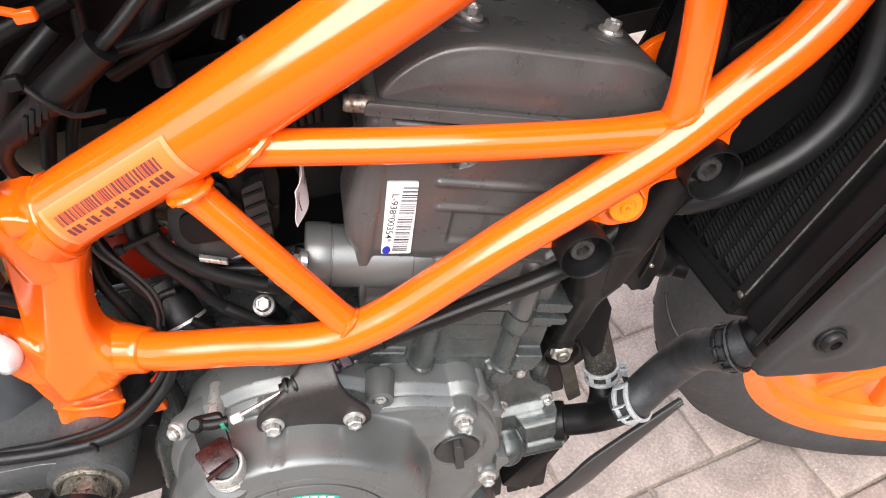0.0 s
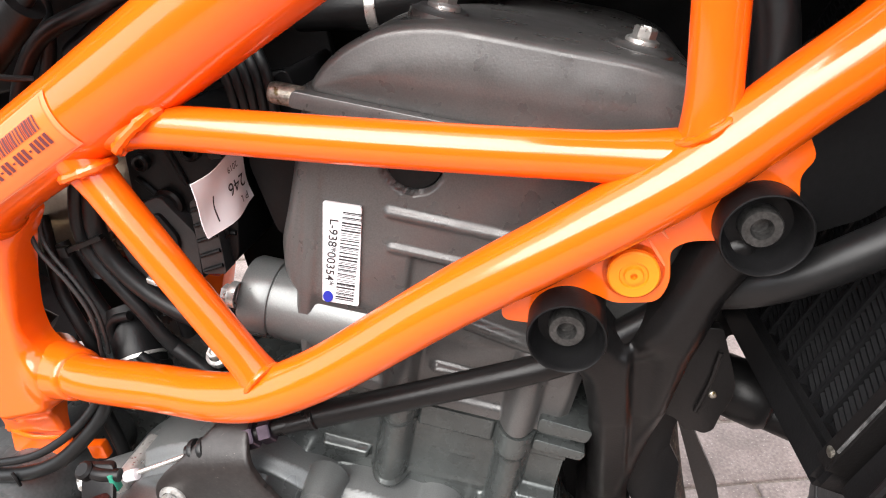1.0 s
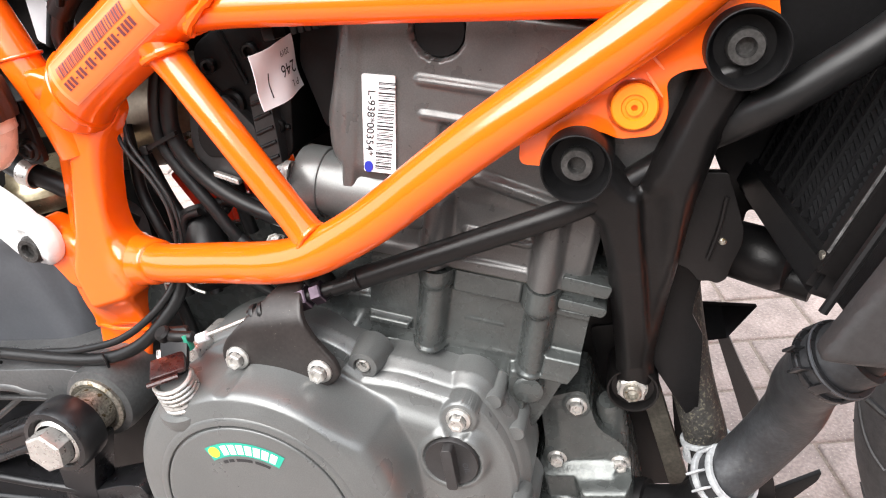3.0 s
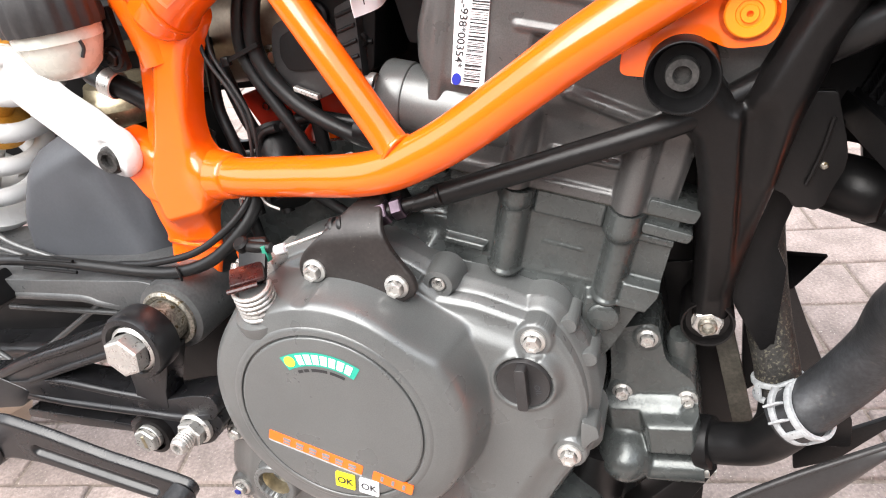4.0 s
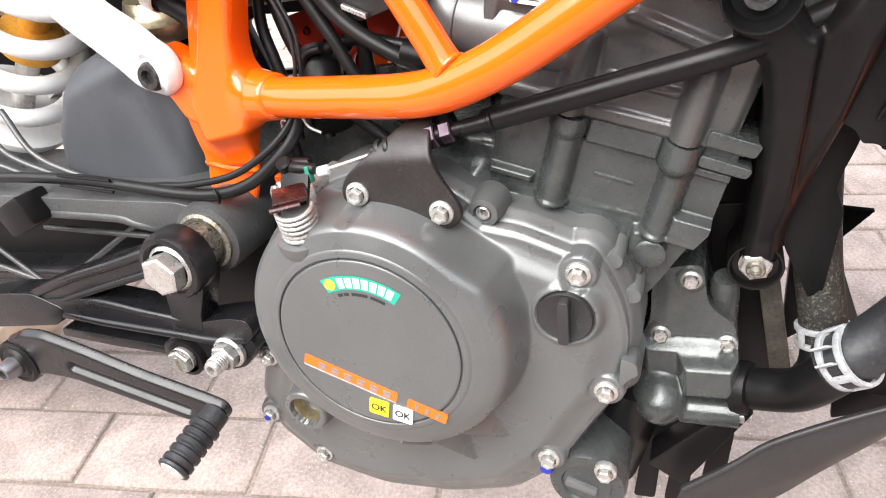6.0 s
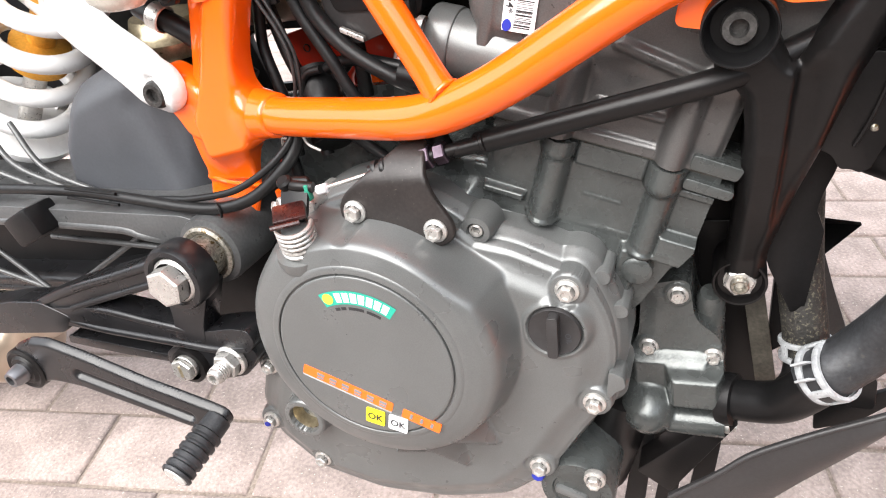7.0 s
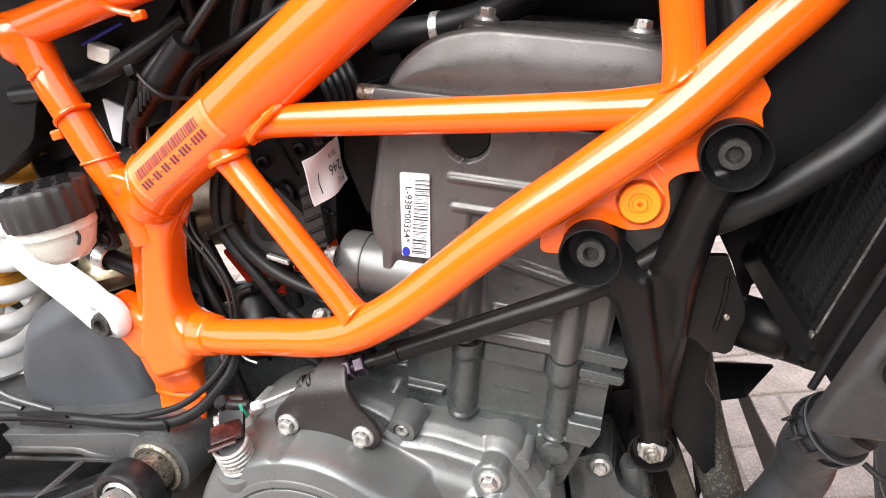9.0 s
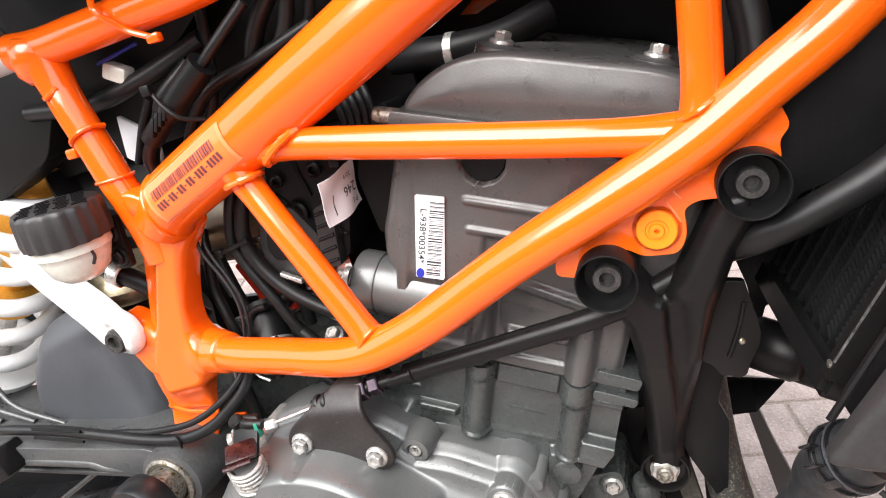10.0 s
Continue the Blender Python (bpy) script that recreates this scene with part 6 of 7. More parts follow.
wires("wiring", [
    ([(-0.1900, 0.055, 0.200), (-0.1780, 0.050, 0.2200), (-0.1640, 0.048, 0.2350), (-0.1520, 0.045, 0.2480), (-0.130, 0.05, 0.262)], 0.0042),
    ([(-0.1700, 0.062, 0.195), (-0.1560, 0.058, 0.2200), (-0.1400, 0.055, 0.2360), (-0.1200, 0.050, 0.2460), (-0.0880, 0.046, 0.2520), (-0.05, 0.05, 0.262)], 0.0036),
    ([(-0.1620, 0.066, 0.190), (-0.1480, 0.062, 0.2150), (-0.1350, 0.058, 0.2300), (-0.1240, 0.056, 0.250), (-0.115, 0.055, 0.29)], 0.0032),
    ([(-0.1000, 0.060, 0.225), (-0.0950, 0.056, 0.2500), (-0.0820, 0.052, 0.2700), (-0.0600, 0.050, 0.290)], 0.0050),
    ([(-0.1200, 0.058, 0.235), (-0.0950, 0.054, 0.2450), (-0.0720, 0.052, 0.2570), (-0.0600, 0.052, 0.280), (-0.055, 0.05, 0.31)], 0.0045),
    ([(-0.0700, 0.062, 0.240), (-0.0560, 0.060, 0.2650), (-0.0450, 0.058, 0.290)], 0.0035),
    ([(-0.2600, 0.052, 0.262), (-0.2100, 0.050, 0.2560), (-0.1700, 0.050, 0.2600), (-0.1200, 0.054, 0.2720)], 0.0055),
    ([(-0.2000, 0.060, 0.215), (-0.1850, 0.058, 0.235), (-0.1700, 0.055, 0.250)], 0.0030),
], RUBBER, "black sheathed wiring")
plug = tube("wiring_connector", [(-0.1620, 0.0350, 0.2270), (-0.1480, 0.0330, 0.2350), (-0.1250, 0.0310, 0.2480), (-0.1080, 0.0300, 0.2575)], lambda s: 0.0062 + 0.0016 * (s > 0.45), PLASTIC, motorcycle, "black wiring connector with latch and cable tie", 20)
for k in range(4):
    box("latch_rib", (-0.1500 + k * 0.0040, 0.0262, 0.2330 + k * 0.0023), (0.0022, 0.004, 0.011), 0.0006, PLASTIC, plug, "", pose(0, 0, 0, 0, 28, 0))
tube("cable_tie", [(-0.1420, 0.0250, 0.2510), (-0.1360, 0.0235, 0.2420), (-0.1290, 0.0250, 0.2340), (-0.1200, 0.032, 0.2300)], 0.0013, BLACK, plug, "", 8)
box("tie_head", (-0.1435, 0.0245, 0.2525), (0.006, 0.005, 0.006), 0.001, PLASTIC, plug)
tube("connector_lead", [(-0.1080, 0.0300, 0.2575), (-0.0980, 0.0300, 0.2640), (-0.075, 0.034, 0.280)], 0.0030, RUBBER, plug, "", 10)
tube("connector_lead", [(-0.1620, 0.0350, 0.2270), (-0.1720, 0.0380, 0.2160), (-0.1740, 0.044, 0.2020), (-0.165, 0.05, 0.185)], 0.0036, RUBBER, plug, "", 10)
box("white_connector", (-0.1800, 0.0500, 0.2680), (0.016, 0.010, 0.010), 0.002, MILKY, motorcycle, "milky white wiring connector", pose(0, 0, 0, 0, 30, 0))
tube("blue_wire", [(-0.1900, 0.0480, 0.2760), (-0.1750, 0.0450, 0.2770), (-0.1600, 0.0500, 0.2800)], 0.0011, BLUE_INK, motorcycle, "thin blue wire", 8)
slab("white_pouch", rounded([(-0.2073, 0.2462), (-0.1956, 0.2374), (-0.1890, 0.2300), (-0.1841, 0.2273), (-0.1860, 0.2145), (-0.1930, 0.2071), (-0.2120, 0.2196)], 0.002), 0.064, 0.067, 0.0008, PAPER, motorcycle, "white paper label on the wiring")
# paper tag hanging from the wiring
TA, TB, TD, TE = Vector((-0.0517, 0.0070, 0.1864)), Vector((-0.0485, 0.0433, 0.1910)), Vector((-0.0514, 0.0477, 0.1661)), Vector((-0.0569, 0.0148, 0.1613))
TR_, TU_ = (TA - TB).normalized(), (TE - TA).normalized()
TN = TR_.cross(TU_).normalized()


def tag_at(s, r, lift):
    q = TA.lerp(TB, s).lerp(TE.lerp(TD, s), r)
    return q + TN * (lift + 0.0022 * math.sin(math.pi * s) - 0.0010 * math.sin(math.pi * r) + 0.0008 * math.sin(7 * s + 5 * r))


bm = bmesh.new()
sheets = []
for lift in (0.0, 0.0003):
    sheets.append([[bm.verts.new(tag_at(i / 12, j / 10, lift)) for j in range(11)] for i in range(13)])
for k, g in enumerate(sheets):
    for i in range(12):
        for j in range(10):
            f = (g[i][j], g[i + 1][j], g[i + 1][j + 1], g[i][j + 1])
            bm.faces.new(f[::-1] if k else f)
lo, hi = ([g[i][0] for i in range(13)] + [g[12][j] for j in range(1, 11)] + [g[i][10] for i in range(11, -1, -1)] + [g[0][j] for j in range(9, 0, -1)] for g in sheets)
for k in range(len(lo)):
    m = (k + 1) % len(lo)
    bm.faces.new((lo[k], lo[m], hi[m], hi[k]))
tag = part("paper_tag", bm, PAPER, motorcycle, "creased white paper tag with black print")
for text, size, s, r in (("246", 0.0085, 0.66, 0.50), ("2019", 0.0040, 0.70, 0.22), ("P L", 0.0050, 0.74, 0.80)):
    letters("tag_print", text, size, tag_at(s, r, 0.0007), TR_, TU_, INK, tag)
tube("tag_mark", [tag_at(0.27, 0.42, 0.0004), tag_at(0.24, 0.60, 0.0004), tag_at(0.22, 0.85, 0.0004)], 0.0003, INK, tag, "", 6)
box("tag_clip", (-0.0490, 0.0300, 0.1930), (0.006, 0.012, 0.006), 0.001, PLASTIC, tag)

# ---- rear: swingarm, rear-set, brake pedal ----
PV_ = (-0.2265, 0.0155)
swing = turned("swingarm", (PV_[0], 0.060, PV_[1]), OUT, [(0.0, -0.09), (0.0235, -0.09), (0.0235, 0.048), (0.0225, 0.0530), (0.0185, 0.0540), (0.0180, 0.050), (0, 0.05)], material("dark_grey_swingarm", (0.085, 0.087, 0.088), 0.36, 0.3, patch=0.15, grain=0.15, bump=0.2, bump_size=0.001, wear=0.05), motorcycle, "dark grey cast lattice swingarm", 44)
SWM = swing.data.materials[0]
turned("seal_ring", (PV_[0], 0.0080, PV_[1]), OUT, [(0.0185, -0.004), (0.0185, 0.0040), (0.0165, 0.0052), (0.0140, 0.0040), (0.0135, 0.0)], DULL_STEEL, swing, "pale zinc seal ring", 40)
turned("spacer", (PV_[0], 0.0040, PV_[1]), OUT, [(0.0135, -0.004), (0.0135, 0.0100), (0.0145, 0.0110), (0.0145, 0.0180), (0.010, 0.019)], DULL_STEEL, swing, "", 36)


def beam(name, outline, y0, mat, parent, label="", depth=0.05, rr=0.006, inset=0.0015):
    o = rounded(outline, 0.006, 3)
    xs, zs = [p[0] for p in o], [p[1] for p in o]

    def yy(x, z):
        d = -sd_poly(x, z, o)
        return y0 + rr - brim(d, rr) + inset * step(d, rr * 1.2, rr * 1.2 + 0.0025)
    return relief(name, (min(xs) - 0.003, max(xs) + 0.003, min(zs) - 0.003, max(zs) + 0.003), 0.0012, lambda x, z: sd_poly(x, z, o), yy, y0 + depth, mat, parent, label)


slab("upper_beam", rounded([(-0.660, 0.0600), (-0.4382, 0.0512), (-0.3917, 0.0485), (-0.3134, 0.0432), (-0.2437, 0.0392), (-0.2200, 0.0320), (-0.2300, 0.0100), (-0.2541, 0.0165), (-0.2832, 0.0213), (-0.2979, 0.0261), (-0.3477, 0.0301), (-0.4024, 0.0336), (-0.660, 0.0400)], 0.004, 4), 0.010, 0.100, 0.0040, SWM, swing)
tube("beam_edge", [(-0.480, 0.0125, 0.0385), (-0.4024, 0.0122, 0.0365), (-0.3477, 0.0122, 0.0332), (-0.2979, 0.0122, 0.0292), (-0.2832, 0.0125, 0.0245), (-0.2560, 0.0140, 0.0200)], 0.0034, SWM, swing, "", 12)
# Swingarm is grey; the lower beam's shade is put into a black colour.
beam("lower_beam", [(-0.660, -0.030), (-0.420, -0.030), (-0.300, -0.015), (-0.2400, -0.004), (-0.2480, -0.018), (-0.300, -0.034), (-0.420, -0.052), (-0.660, -0.050)], 0.044, REARSET, swing, "", 0.05)
for a, b in (((-0.3986, 0.0146), (-0.2651, 0.0007)), ((-0.3952, -0.0276), (-0.3138, 0.0120)), ((-0.4900, 0.0200), (-0.4386, -0.0361)), ((-0.5200, -0.0050), (-0.4386, -0.0361))):
    tube("lattice_rib", [(a[0], 0.030, a[1]), (b[0], 0.034, b[1])], 0.0022, SWM, swing, "", 10)
# Two black backing sheets, added to darken the gaps behind the lattice.
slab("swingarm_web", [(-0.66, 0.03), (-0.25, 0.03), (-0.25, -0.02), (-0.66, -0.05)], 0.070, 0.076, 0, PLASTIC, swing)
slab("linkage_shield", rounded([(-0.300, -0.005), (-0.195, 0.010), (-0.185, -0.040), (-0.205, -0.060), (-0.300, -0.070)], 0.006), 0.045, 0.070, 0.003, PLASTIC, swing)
box("guide_block", (-0.372, 0.006, 0.0380), (0.030, 0.024, 0.022), 0.003, PLASTIC, swing, "", pose(0, 0, 0, 0, -20, 0))
for x0, z0 in ((-0.375, 0.078), (-0.405, 0.082), (-0.44, 0.085)):
    tube("guard_rib", [(x0 - 0.04, 0.05, z0 + 0.02), (x0 - 0.012, 0.040, z0 - 0.012), (x0 + 0.030, 0.042, z0 - 0.034)], 0.0022, SWM, swing, "", 12)

# rear-set bracket
rear = turned("footrest_bracket", (PV_[0], -0.0150, PV_[1]), OUT, [(0.0150, -0.004), (0.0205, -0.003), (0.0210, 0.0), (0.0210, 0.0110), (0.0195, 0.0140), (0.0165, 0.0145), (0.0150, 0.0120), (0.0140, 0.0100), (0, 0.0100)], REARSET, motorcycle, "satin black cast footrest bracket", 44)
place("pivot_bolt", bolt_mesh(0.0148, 0.0125, 0.0110, False), (PV_[0], -0.0265, PV_[1] - 0.001), OUT, rear, "large pale hexagon pivot bolt", 14).data.materials.append(STEEL)


slab("upper_bar", rounded([(-0.2430, 0.0260), (-0.2585, 0.0193), (-0.331, 0.0017), (-0.3752, -0.0116), (-0.3886, -0.0184), (-0.3800, -0.0312), (-0.3457, -0.0215), (-0.3021, -0.0096), (-0.2450, 0.0050)], 0.005, 4), -0.0150, 0.002, 0.0030, REARSET, rear)
tube("bar_rim", [(-0.2560, -0.0150, 0.0180), (-0.2900, -0.0150, 0.0090), (-0.331, -0.0148, -0.0010), (-0.3720, -0.0140, -0.0138)], 0.0034, REARSET, rear, "", 12)
tube("bar_rim", [(-0.2560, -0.0148, 0.0050), (-0.3021, -0.0148, -0.0068), (-0.3457, -0.0145, -0.0185)], 0.0026, REARSET, rear, "", 12)
slab("lower_bar", rounded([(-0.3896, -0.0199), (-0.3533, -0.0180), (-0.3160, -0.0161), (-0.2537, -0.0265), (-0.2384, -0.0310), (-0.2100, -0.0262), (-0.1974, -0.0272), (-0.1950, -0.0360), (-0.2024, -0.0446), (-0.2268, -0.0463), (-0.2571, -0.0430), (-0.3037, -0.0390), (-0.3586, -0.0331), (-0.3981, -0.0321)], 0.005, 4), -0.0165, 0.004, 0.0032, REARSET, rear)
tube("bar_rim", [(-0.3700, -0.0130, -0.0275), (-0.3300, -0.0150, -0.0335), (-0.3037, -0.0156, -0.0362), (-0.2571, -0.0158, -0.0405), (-0.2268, -0.0156, -0.0436), (-0.2040, -0.0140, -0.0420)], 0.0030, REARSET, rear, "", 12)
tube("bar_rim", [(-0.3400, -0.0125, -0.0195), (-0.3120, -0.0150, -0.0190), (-0.2780, -0.0154, -0.0250), (-0.2537, -0.0150, -0.0292), (-0.2390, -0.0130, -0.0335)], 0.0028, REARSET, rear, "", 12)
slab("lower_rib", rounded([(-0.3687, -0.0445), (-0.3126, -0.0505), (-0.2650, -0.0555), (-0.2700, -0.0609), (-0.3222, -0.0572), (-0.3709, -0.0512)], 0.002, 3), -0.0130, 0.000, 0.0018, REARSET, rear)
slab("foot_plate", rounded([(-0.2771, -0.0510), (-0.2601, -0.0436), (-0.2038, -0.0410), (-0.1985, -0.0480), (-0.2120, -0.0643), (-0.2352, -0.0700), (-0.2646, -0.0715), (-0.2786, -0.0668)], 0.006, 4), -0.0140, 0.002, 0.0026, REARSET, rear)
slab("strut", rounded([(-0.2500, 0.0040), (-0.2150, 0.0040), (-0.2310, -0.0261), (-0.2340, -0.0380), (-0.2590, -0.0380), (-0.2537, -0.0228)], 0.004, 4), -0.0170, 0.000, 0.0036, REARSET, rear)
slab("bar_node", rounded([(-0.4900, -0.0270), (-0.4057, -0.0149), (-0.3759, -0.0141), (-0.3498, -0.0257), (-0.3640, -0.0395), (-0.4270, -0.0445), (-0.4900, -0.0500)], 0.006, 4), -0.0170, 0.004, 0.0040, REARSET, rear)
turned("slot_screw_seat", (-0.2560, -0.0170, -0.0580), OUT, [(0.0135, -0.004), (0.0130, 0.0020), (0.0105, 0.0025), (0.0100, -0.001), (0, -0.001)], BLACK, rear, "", 32)
place("slot_screw", bolt_mesh(0.0088, 0.0088, 0.0050, False), (-0.2570, -0.0200, -0.0575), OUT, rear, "bright hexagon screw", 20).data.materials.append(STEEL)
box("screw_slot", (-0.2570, -0.0250, -0.0575), (0.0020, 0.0012, 0.0085), 0.0, BRASS, rear)
place("peg_nut", bolt_mesh(0.0110, 0.0090, 0.0080, False), (-0.2190, -0.0170, -0.0510), OUT, rear, "zinc nut with washer", 5).data.materials.append(STEEL)
turned("peg_stud", (-0.2190, -0.0240, -0.0510), OUT, [(0.0055, 0), (0.0055, 0.0100), (0.0045, 0.0118), (0.0028, 0.0118), (0.0024, 0.006), (0, 0.006)], STEEL, rear, "", 20)
for k in range(4):
    turned("stud_thread", (-0.2190, -0.0265 - k * 0.0018, -0.0510), OUT, [(0.0054, -0.0005), (0.0060, 0.0), (0.0054, 0.0005)], STEEL, rear, "", 20)
for x, z, m in ((-0.352, -0.0630, STEEL), (-0.345, -0.0560, DULL_STEEL), (-0.318, -0.0660, DULL_STEEL)):
    turned("linkage_pin", (x, 0.010, z), OUT, [(0.0045, -0.01), (0.0045, 0.004), (0.003, 0.006), (0, 0.006)], m, rear, "", 16)

# brake pedal
PED = rounded([(-0.3920, -0.0600), (-0.3900, -0.0420), (-0.3800, -0.0320), (-0.3594, -0.0250), (-0.3430, -0.0250), (-0.3114, -0.0348), (-0.2678, -0.0507), (-0.2210, -0.0647), (-0.2104, -0.0688), (-0.2085, -0.0762), (-0.2170, -0.0850), (-0.2430, -0.0870), (-0.2813, -0.0763), (-0.3289, -0.0635), (-0.3551, -0.0610), (-0.3794, -0.0660)], 0.005, 4)


def ped_y(x, z):
    d = -sd_poly(x, z, PED)
    mid = seg(x, z, (-0.325, -0.0500), (-0.2400, -0.0755))
    return -0.0415 - brim(d, 0.0045) + 0.0035 * np.exp(-(mid / 0.0036) ** 4)


pedal = relief("brake_pedal", (-0.398, -0.187, -0.092, -0.020), 0.0008, lambda x, z: sd_poly(x, z, PED), ped_y, -0.0405, REARSET, motorcycle, "satin black rear brake pedal with ribbed rubber pad")
turned("pedal_pivot", (-0.3760, -0.0440, -0.0500), OUT, [(0.0170, -0.006), (0.0165, 0.003), (0.0145, 0.0042), (0.0120, 0.0034), (0.0100, 0.005), (0.0, 0.005)], BLACK, pedal, "", 36)
turned("pedal_screw", (-0.3775, -0.0480, -0.0510), OUT, [(0.0075, 0), (0.0068, 0.0070), (0.0055, 0.0105), (0.0036, 0.0108), (0.0032, 0.005), (0, 0.005)], material("dark_steel", (0.20, 0.20, 0.21), 0.35, 0.85, patch=0.2), pedal, "dark steel socket screw", 28)
P0, P1 = Vector((-0.2185, -0.0480, -0.0765)), Vector((-0.2235, -0.0820, -0.0850))
bm = bmesh.new()
prof = [(0.0, -0.004), (0.0082, -0.004), (0.0085, 0.004)]
for k in range(5):
    s = 0.0060 + k * 0.0058
    prof += [(0.0085, s), (0.0098, s + 0.0010), (0.0098, s + 0.0038), (0.0085, s + 0.0047)]
prof += [(0.0101, 0.0350), (0.0098, 0.0365), (0.0086, 0.0372), (0.0080, 0.0366)]
lathe(bm, P0, P1 - P0, prof, 36)
part("pad_rubber", bm, HOSE, pedal, "ribbed black rubber pad")
turned("pad_end", P0, P1 - P0, [(0.0080, 0.0355), (0.0078, 0.0370), (0.0073, 0.0376), (0.0016, 0.0378), (0.0014, 0.0360), (0, 0.0360)], PALE, pedal, "pale aluminium pad end", 32)

# slate-grey splash guard, shock absorber, white strut
BT = rounded([(-0.3520, 0.1150), (-0.3200, 0.1250), (-0.2760, 0.1350), (-0.2300, 0.1050), (-0.2350, 0.0750), (-0.2500, 0.0400), (-0.2600, 0.0150), (-0.3300, 0.0100), (-0.3700, 0.0200), (-0.3860, 0.0450), (-0.3780, 0.0800)], 0.012, 4)


def boot_y(x, z):
    d = -sd_poly(x, z, BT)
    f = seg(x, z, (-0.285, 0.100), (-0.262, 0.030))
    return 0.066 - brim(d, 0.020) + 0.003 * np.exp(-(f / 0.010) ** 2) + 0.004 * step(x, -0.275, -0.262)


relief("splash_guard", (-0.395, -0.225, 0.005, 0.140), 0.0022, lambda x, z: sd_poly(x, z, BT), boot_y, 0.108, BOOT, motorcycle, "matt slate-grey rubber splash guard")
turned("far_axle", (-0.2250, 0.048, 0.0880), OUT, [(0.0150, -0.01), (0.0150, 0.006), (0.012, 0.008), (0.006, 0.006), (0, 0.006)], DULL_STEEL, motorcycle, "grey axle end behind the frame", 28)
S0, S1 = Vector((-0.4600, 0.0980, 0.0880)), Vector((-0.3060, 0.0860, 0.2410))
SA = (S1 - S0).normalized()
bm = bmesh.new()
sx, sy, sz = frame_of(SA)
turns, n = 6.5, 240
sweep(bm, [S0.lerp(S1, k / n) + (sx * math.cos(2 * math.pi * turns * k / n) + sy * math.sin(2 * math.pi * turns * k / n)) * 0.0330 for k in range(n + 1)], 0.0070, 14)
shock = part("shock_spring", bm, WHITE, motorcycle, "white coil spring of the rear shock absorber")
turned("damper_body", S0, SA, [(0.0, 0.0), (0.0070, 0.0), (0.0070, 0.060), (0.021, 0.062), (0.021, 0.080), (0.0100, 0.084), (0.0100, 0.12), (0.022, 0.13), (0.022, 0.215), (0, 0.215)], GOLD, shock, "golden damper body and bump stop", 28)
turned("damper_rod", S0, SA, [(0.0085, 0.0), (0.0085, 0.062)], STEEL, shock, "", 20)
turned("spring_seat", S0, SA, [(0.0, -0.012), (0.0380, -0.012), (0.0400, -0.008), (0.0400, -0.004), (0.0300, 0.0), (0, 0.0)], WHITE, shock, "", 36)
STR = rounded([(-0.2329, 0.0996), (-0.2571, 0.1011), (-0.2779, 0.1128), (-0.3018, 0.1234), (-0.3404, 0.1405), (-0.3670, 0.1540), (-0.4113, 0.1750), (-0.4500, 0.1950), (-0.4300, 0.2300), (-0.3400, 0.1880), (-0.2959, 0.1675), (-0.2735, 0.1535), (-0.2423, 0.1405), (-0.2296, 0.1330), (-0.2205, 0.1260), (-0.2172, 0.1160), (-0.2215, 0.1045)], 0.008, 4)


def strut_y(x, z):
    d = -sd_poly(x, z, STR)
    r = np.hypot(x + 0.2362, z - 0.1135)
    return 0.0240 - brim(d, 0.008) + 0.0024 * step(-r, -0.0125, -0.0105) + 0.0014 * step(-r, -0.026, -0.016) * step(-x, 0.238, 0.246) + 0.42 * np.maximum(0, -0.228 - x)


strut = relief("white_strut", (-0.455, -0.208, 0.095, 0.235), 0.0018, lambda x, z: sd_poly(x, z, STR), strut_y, lambda x, z: 0.0275 + 0.42 * np.maximum(0, -0.228 - x), WHITE, motorcycle, "glossy white cast subframe strut")
turned("strut_screw", (-0.2362, 0.0215, 0.1130), OUT, [(0.0084, -0.004), (0.0084, 0.0004), (0.0076, 0.0010), (0.0074, 0.0030), (0.0068, 0.0038), (0.0044, 0.0038), (0.0040, 0.0032), (0.0038, 0.0002), (0, 0.0002)], SCREW, strut, "dark grey socket-head screw", 32)

# brake fluid reservoir and pressure switch
RC = Vector((-0.2175, 0.0039, 0.1653))
RX = Vector((0.10, -0.06, 1.0)).normalized()
res = turned("brake_reservoir", RC, RX, [(0.0, -0.003), (0.0105, -0.002), (0.0162, 0.003), (0.0196, 0.012), (0.0206, 0.0155), (0.0215, 0.0162), (0.0217, 0.023), (0, 0.023)], MILKY, motorcycle, "milky brake fluid reservoir with ribbed black cap", 40)
bm = bmesh.new()
cx_, cy_, cz_ = frame_of(RX)
rows = []
for h, k in ((0.022, 1.0), (0.026, 1.03), (0.040, 1.0), (0.0425, 0.955), (0.0430, 0.90), (0.0430, 0.0)):
    row = []
    for i in range(72):
        a = 2 * math.pi * i / 72
        r = 0.0244 * k * (1 - (0.045 if (i % 4 < 2 and 0.95 < k) else 0))
        row.append(bm.verts.new(RC + RX * h + (cx_ * math.cos(a) + cy_ * math.sin(a)) * max(r, 1e-4)))
    rows.append(row)
for a, b in zip(rows, rows[1:]):
    for i in range(72):
        bm.faces.new((a[i], a[(i + 1) % 72], b[(i + 1) % 72], b[i]))
lid = part("reservoir_cap", bm, GREY_PLASTIC, res, "dark grey ribbed screw cap")
rnd = random.Random(9)
for k in range(9):
    for w in range(4):
        q = RC + RX * 0.0432 + cx_ * (-0.016 + w * 0.0095 + rnd.uniform(-0.001, 0.001)) + cy_ * (-0.016 + k * 0.004)
        if (q - RC - RX * 0.0432).length < 0.021:
            patch("moulded_print", q, cx_, cy_, rnd.uniform(0.005, 0.0085), 0.0014, PLASTIC, lid, "", 0.0004, 0.0002)
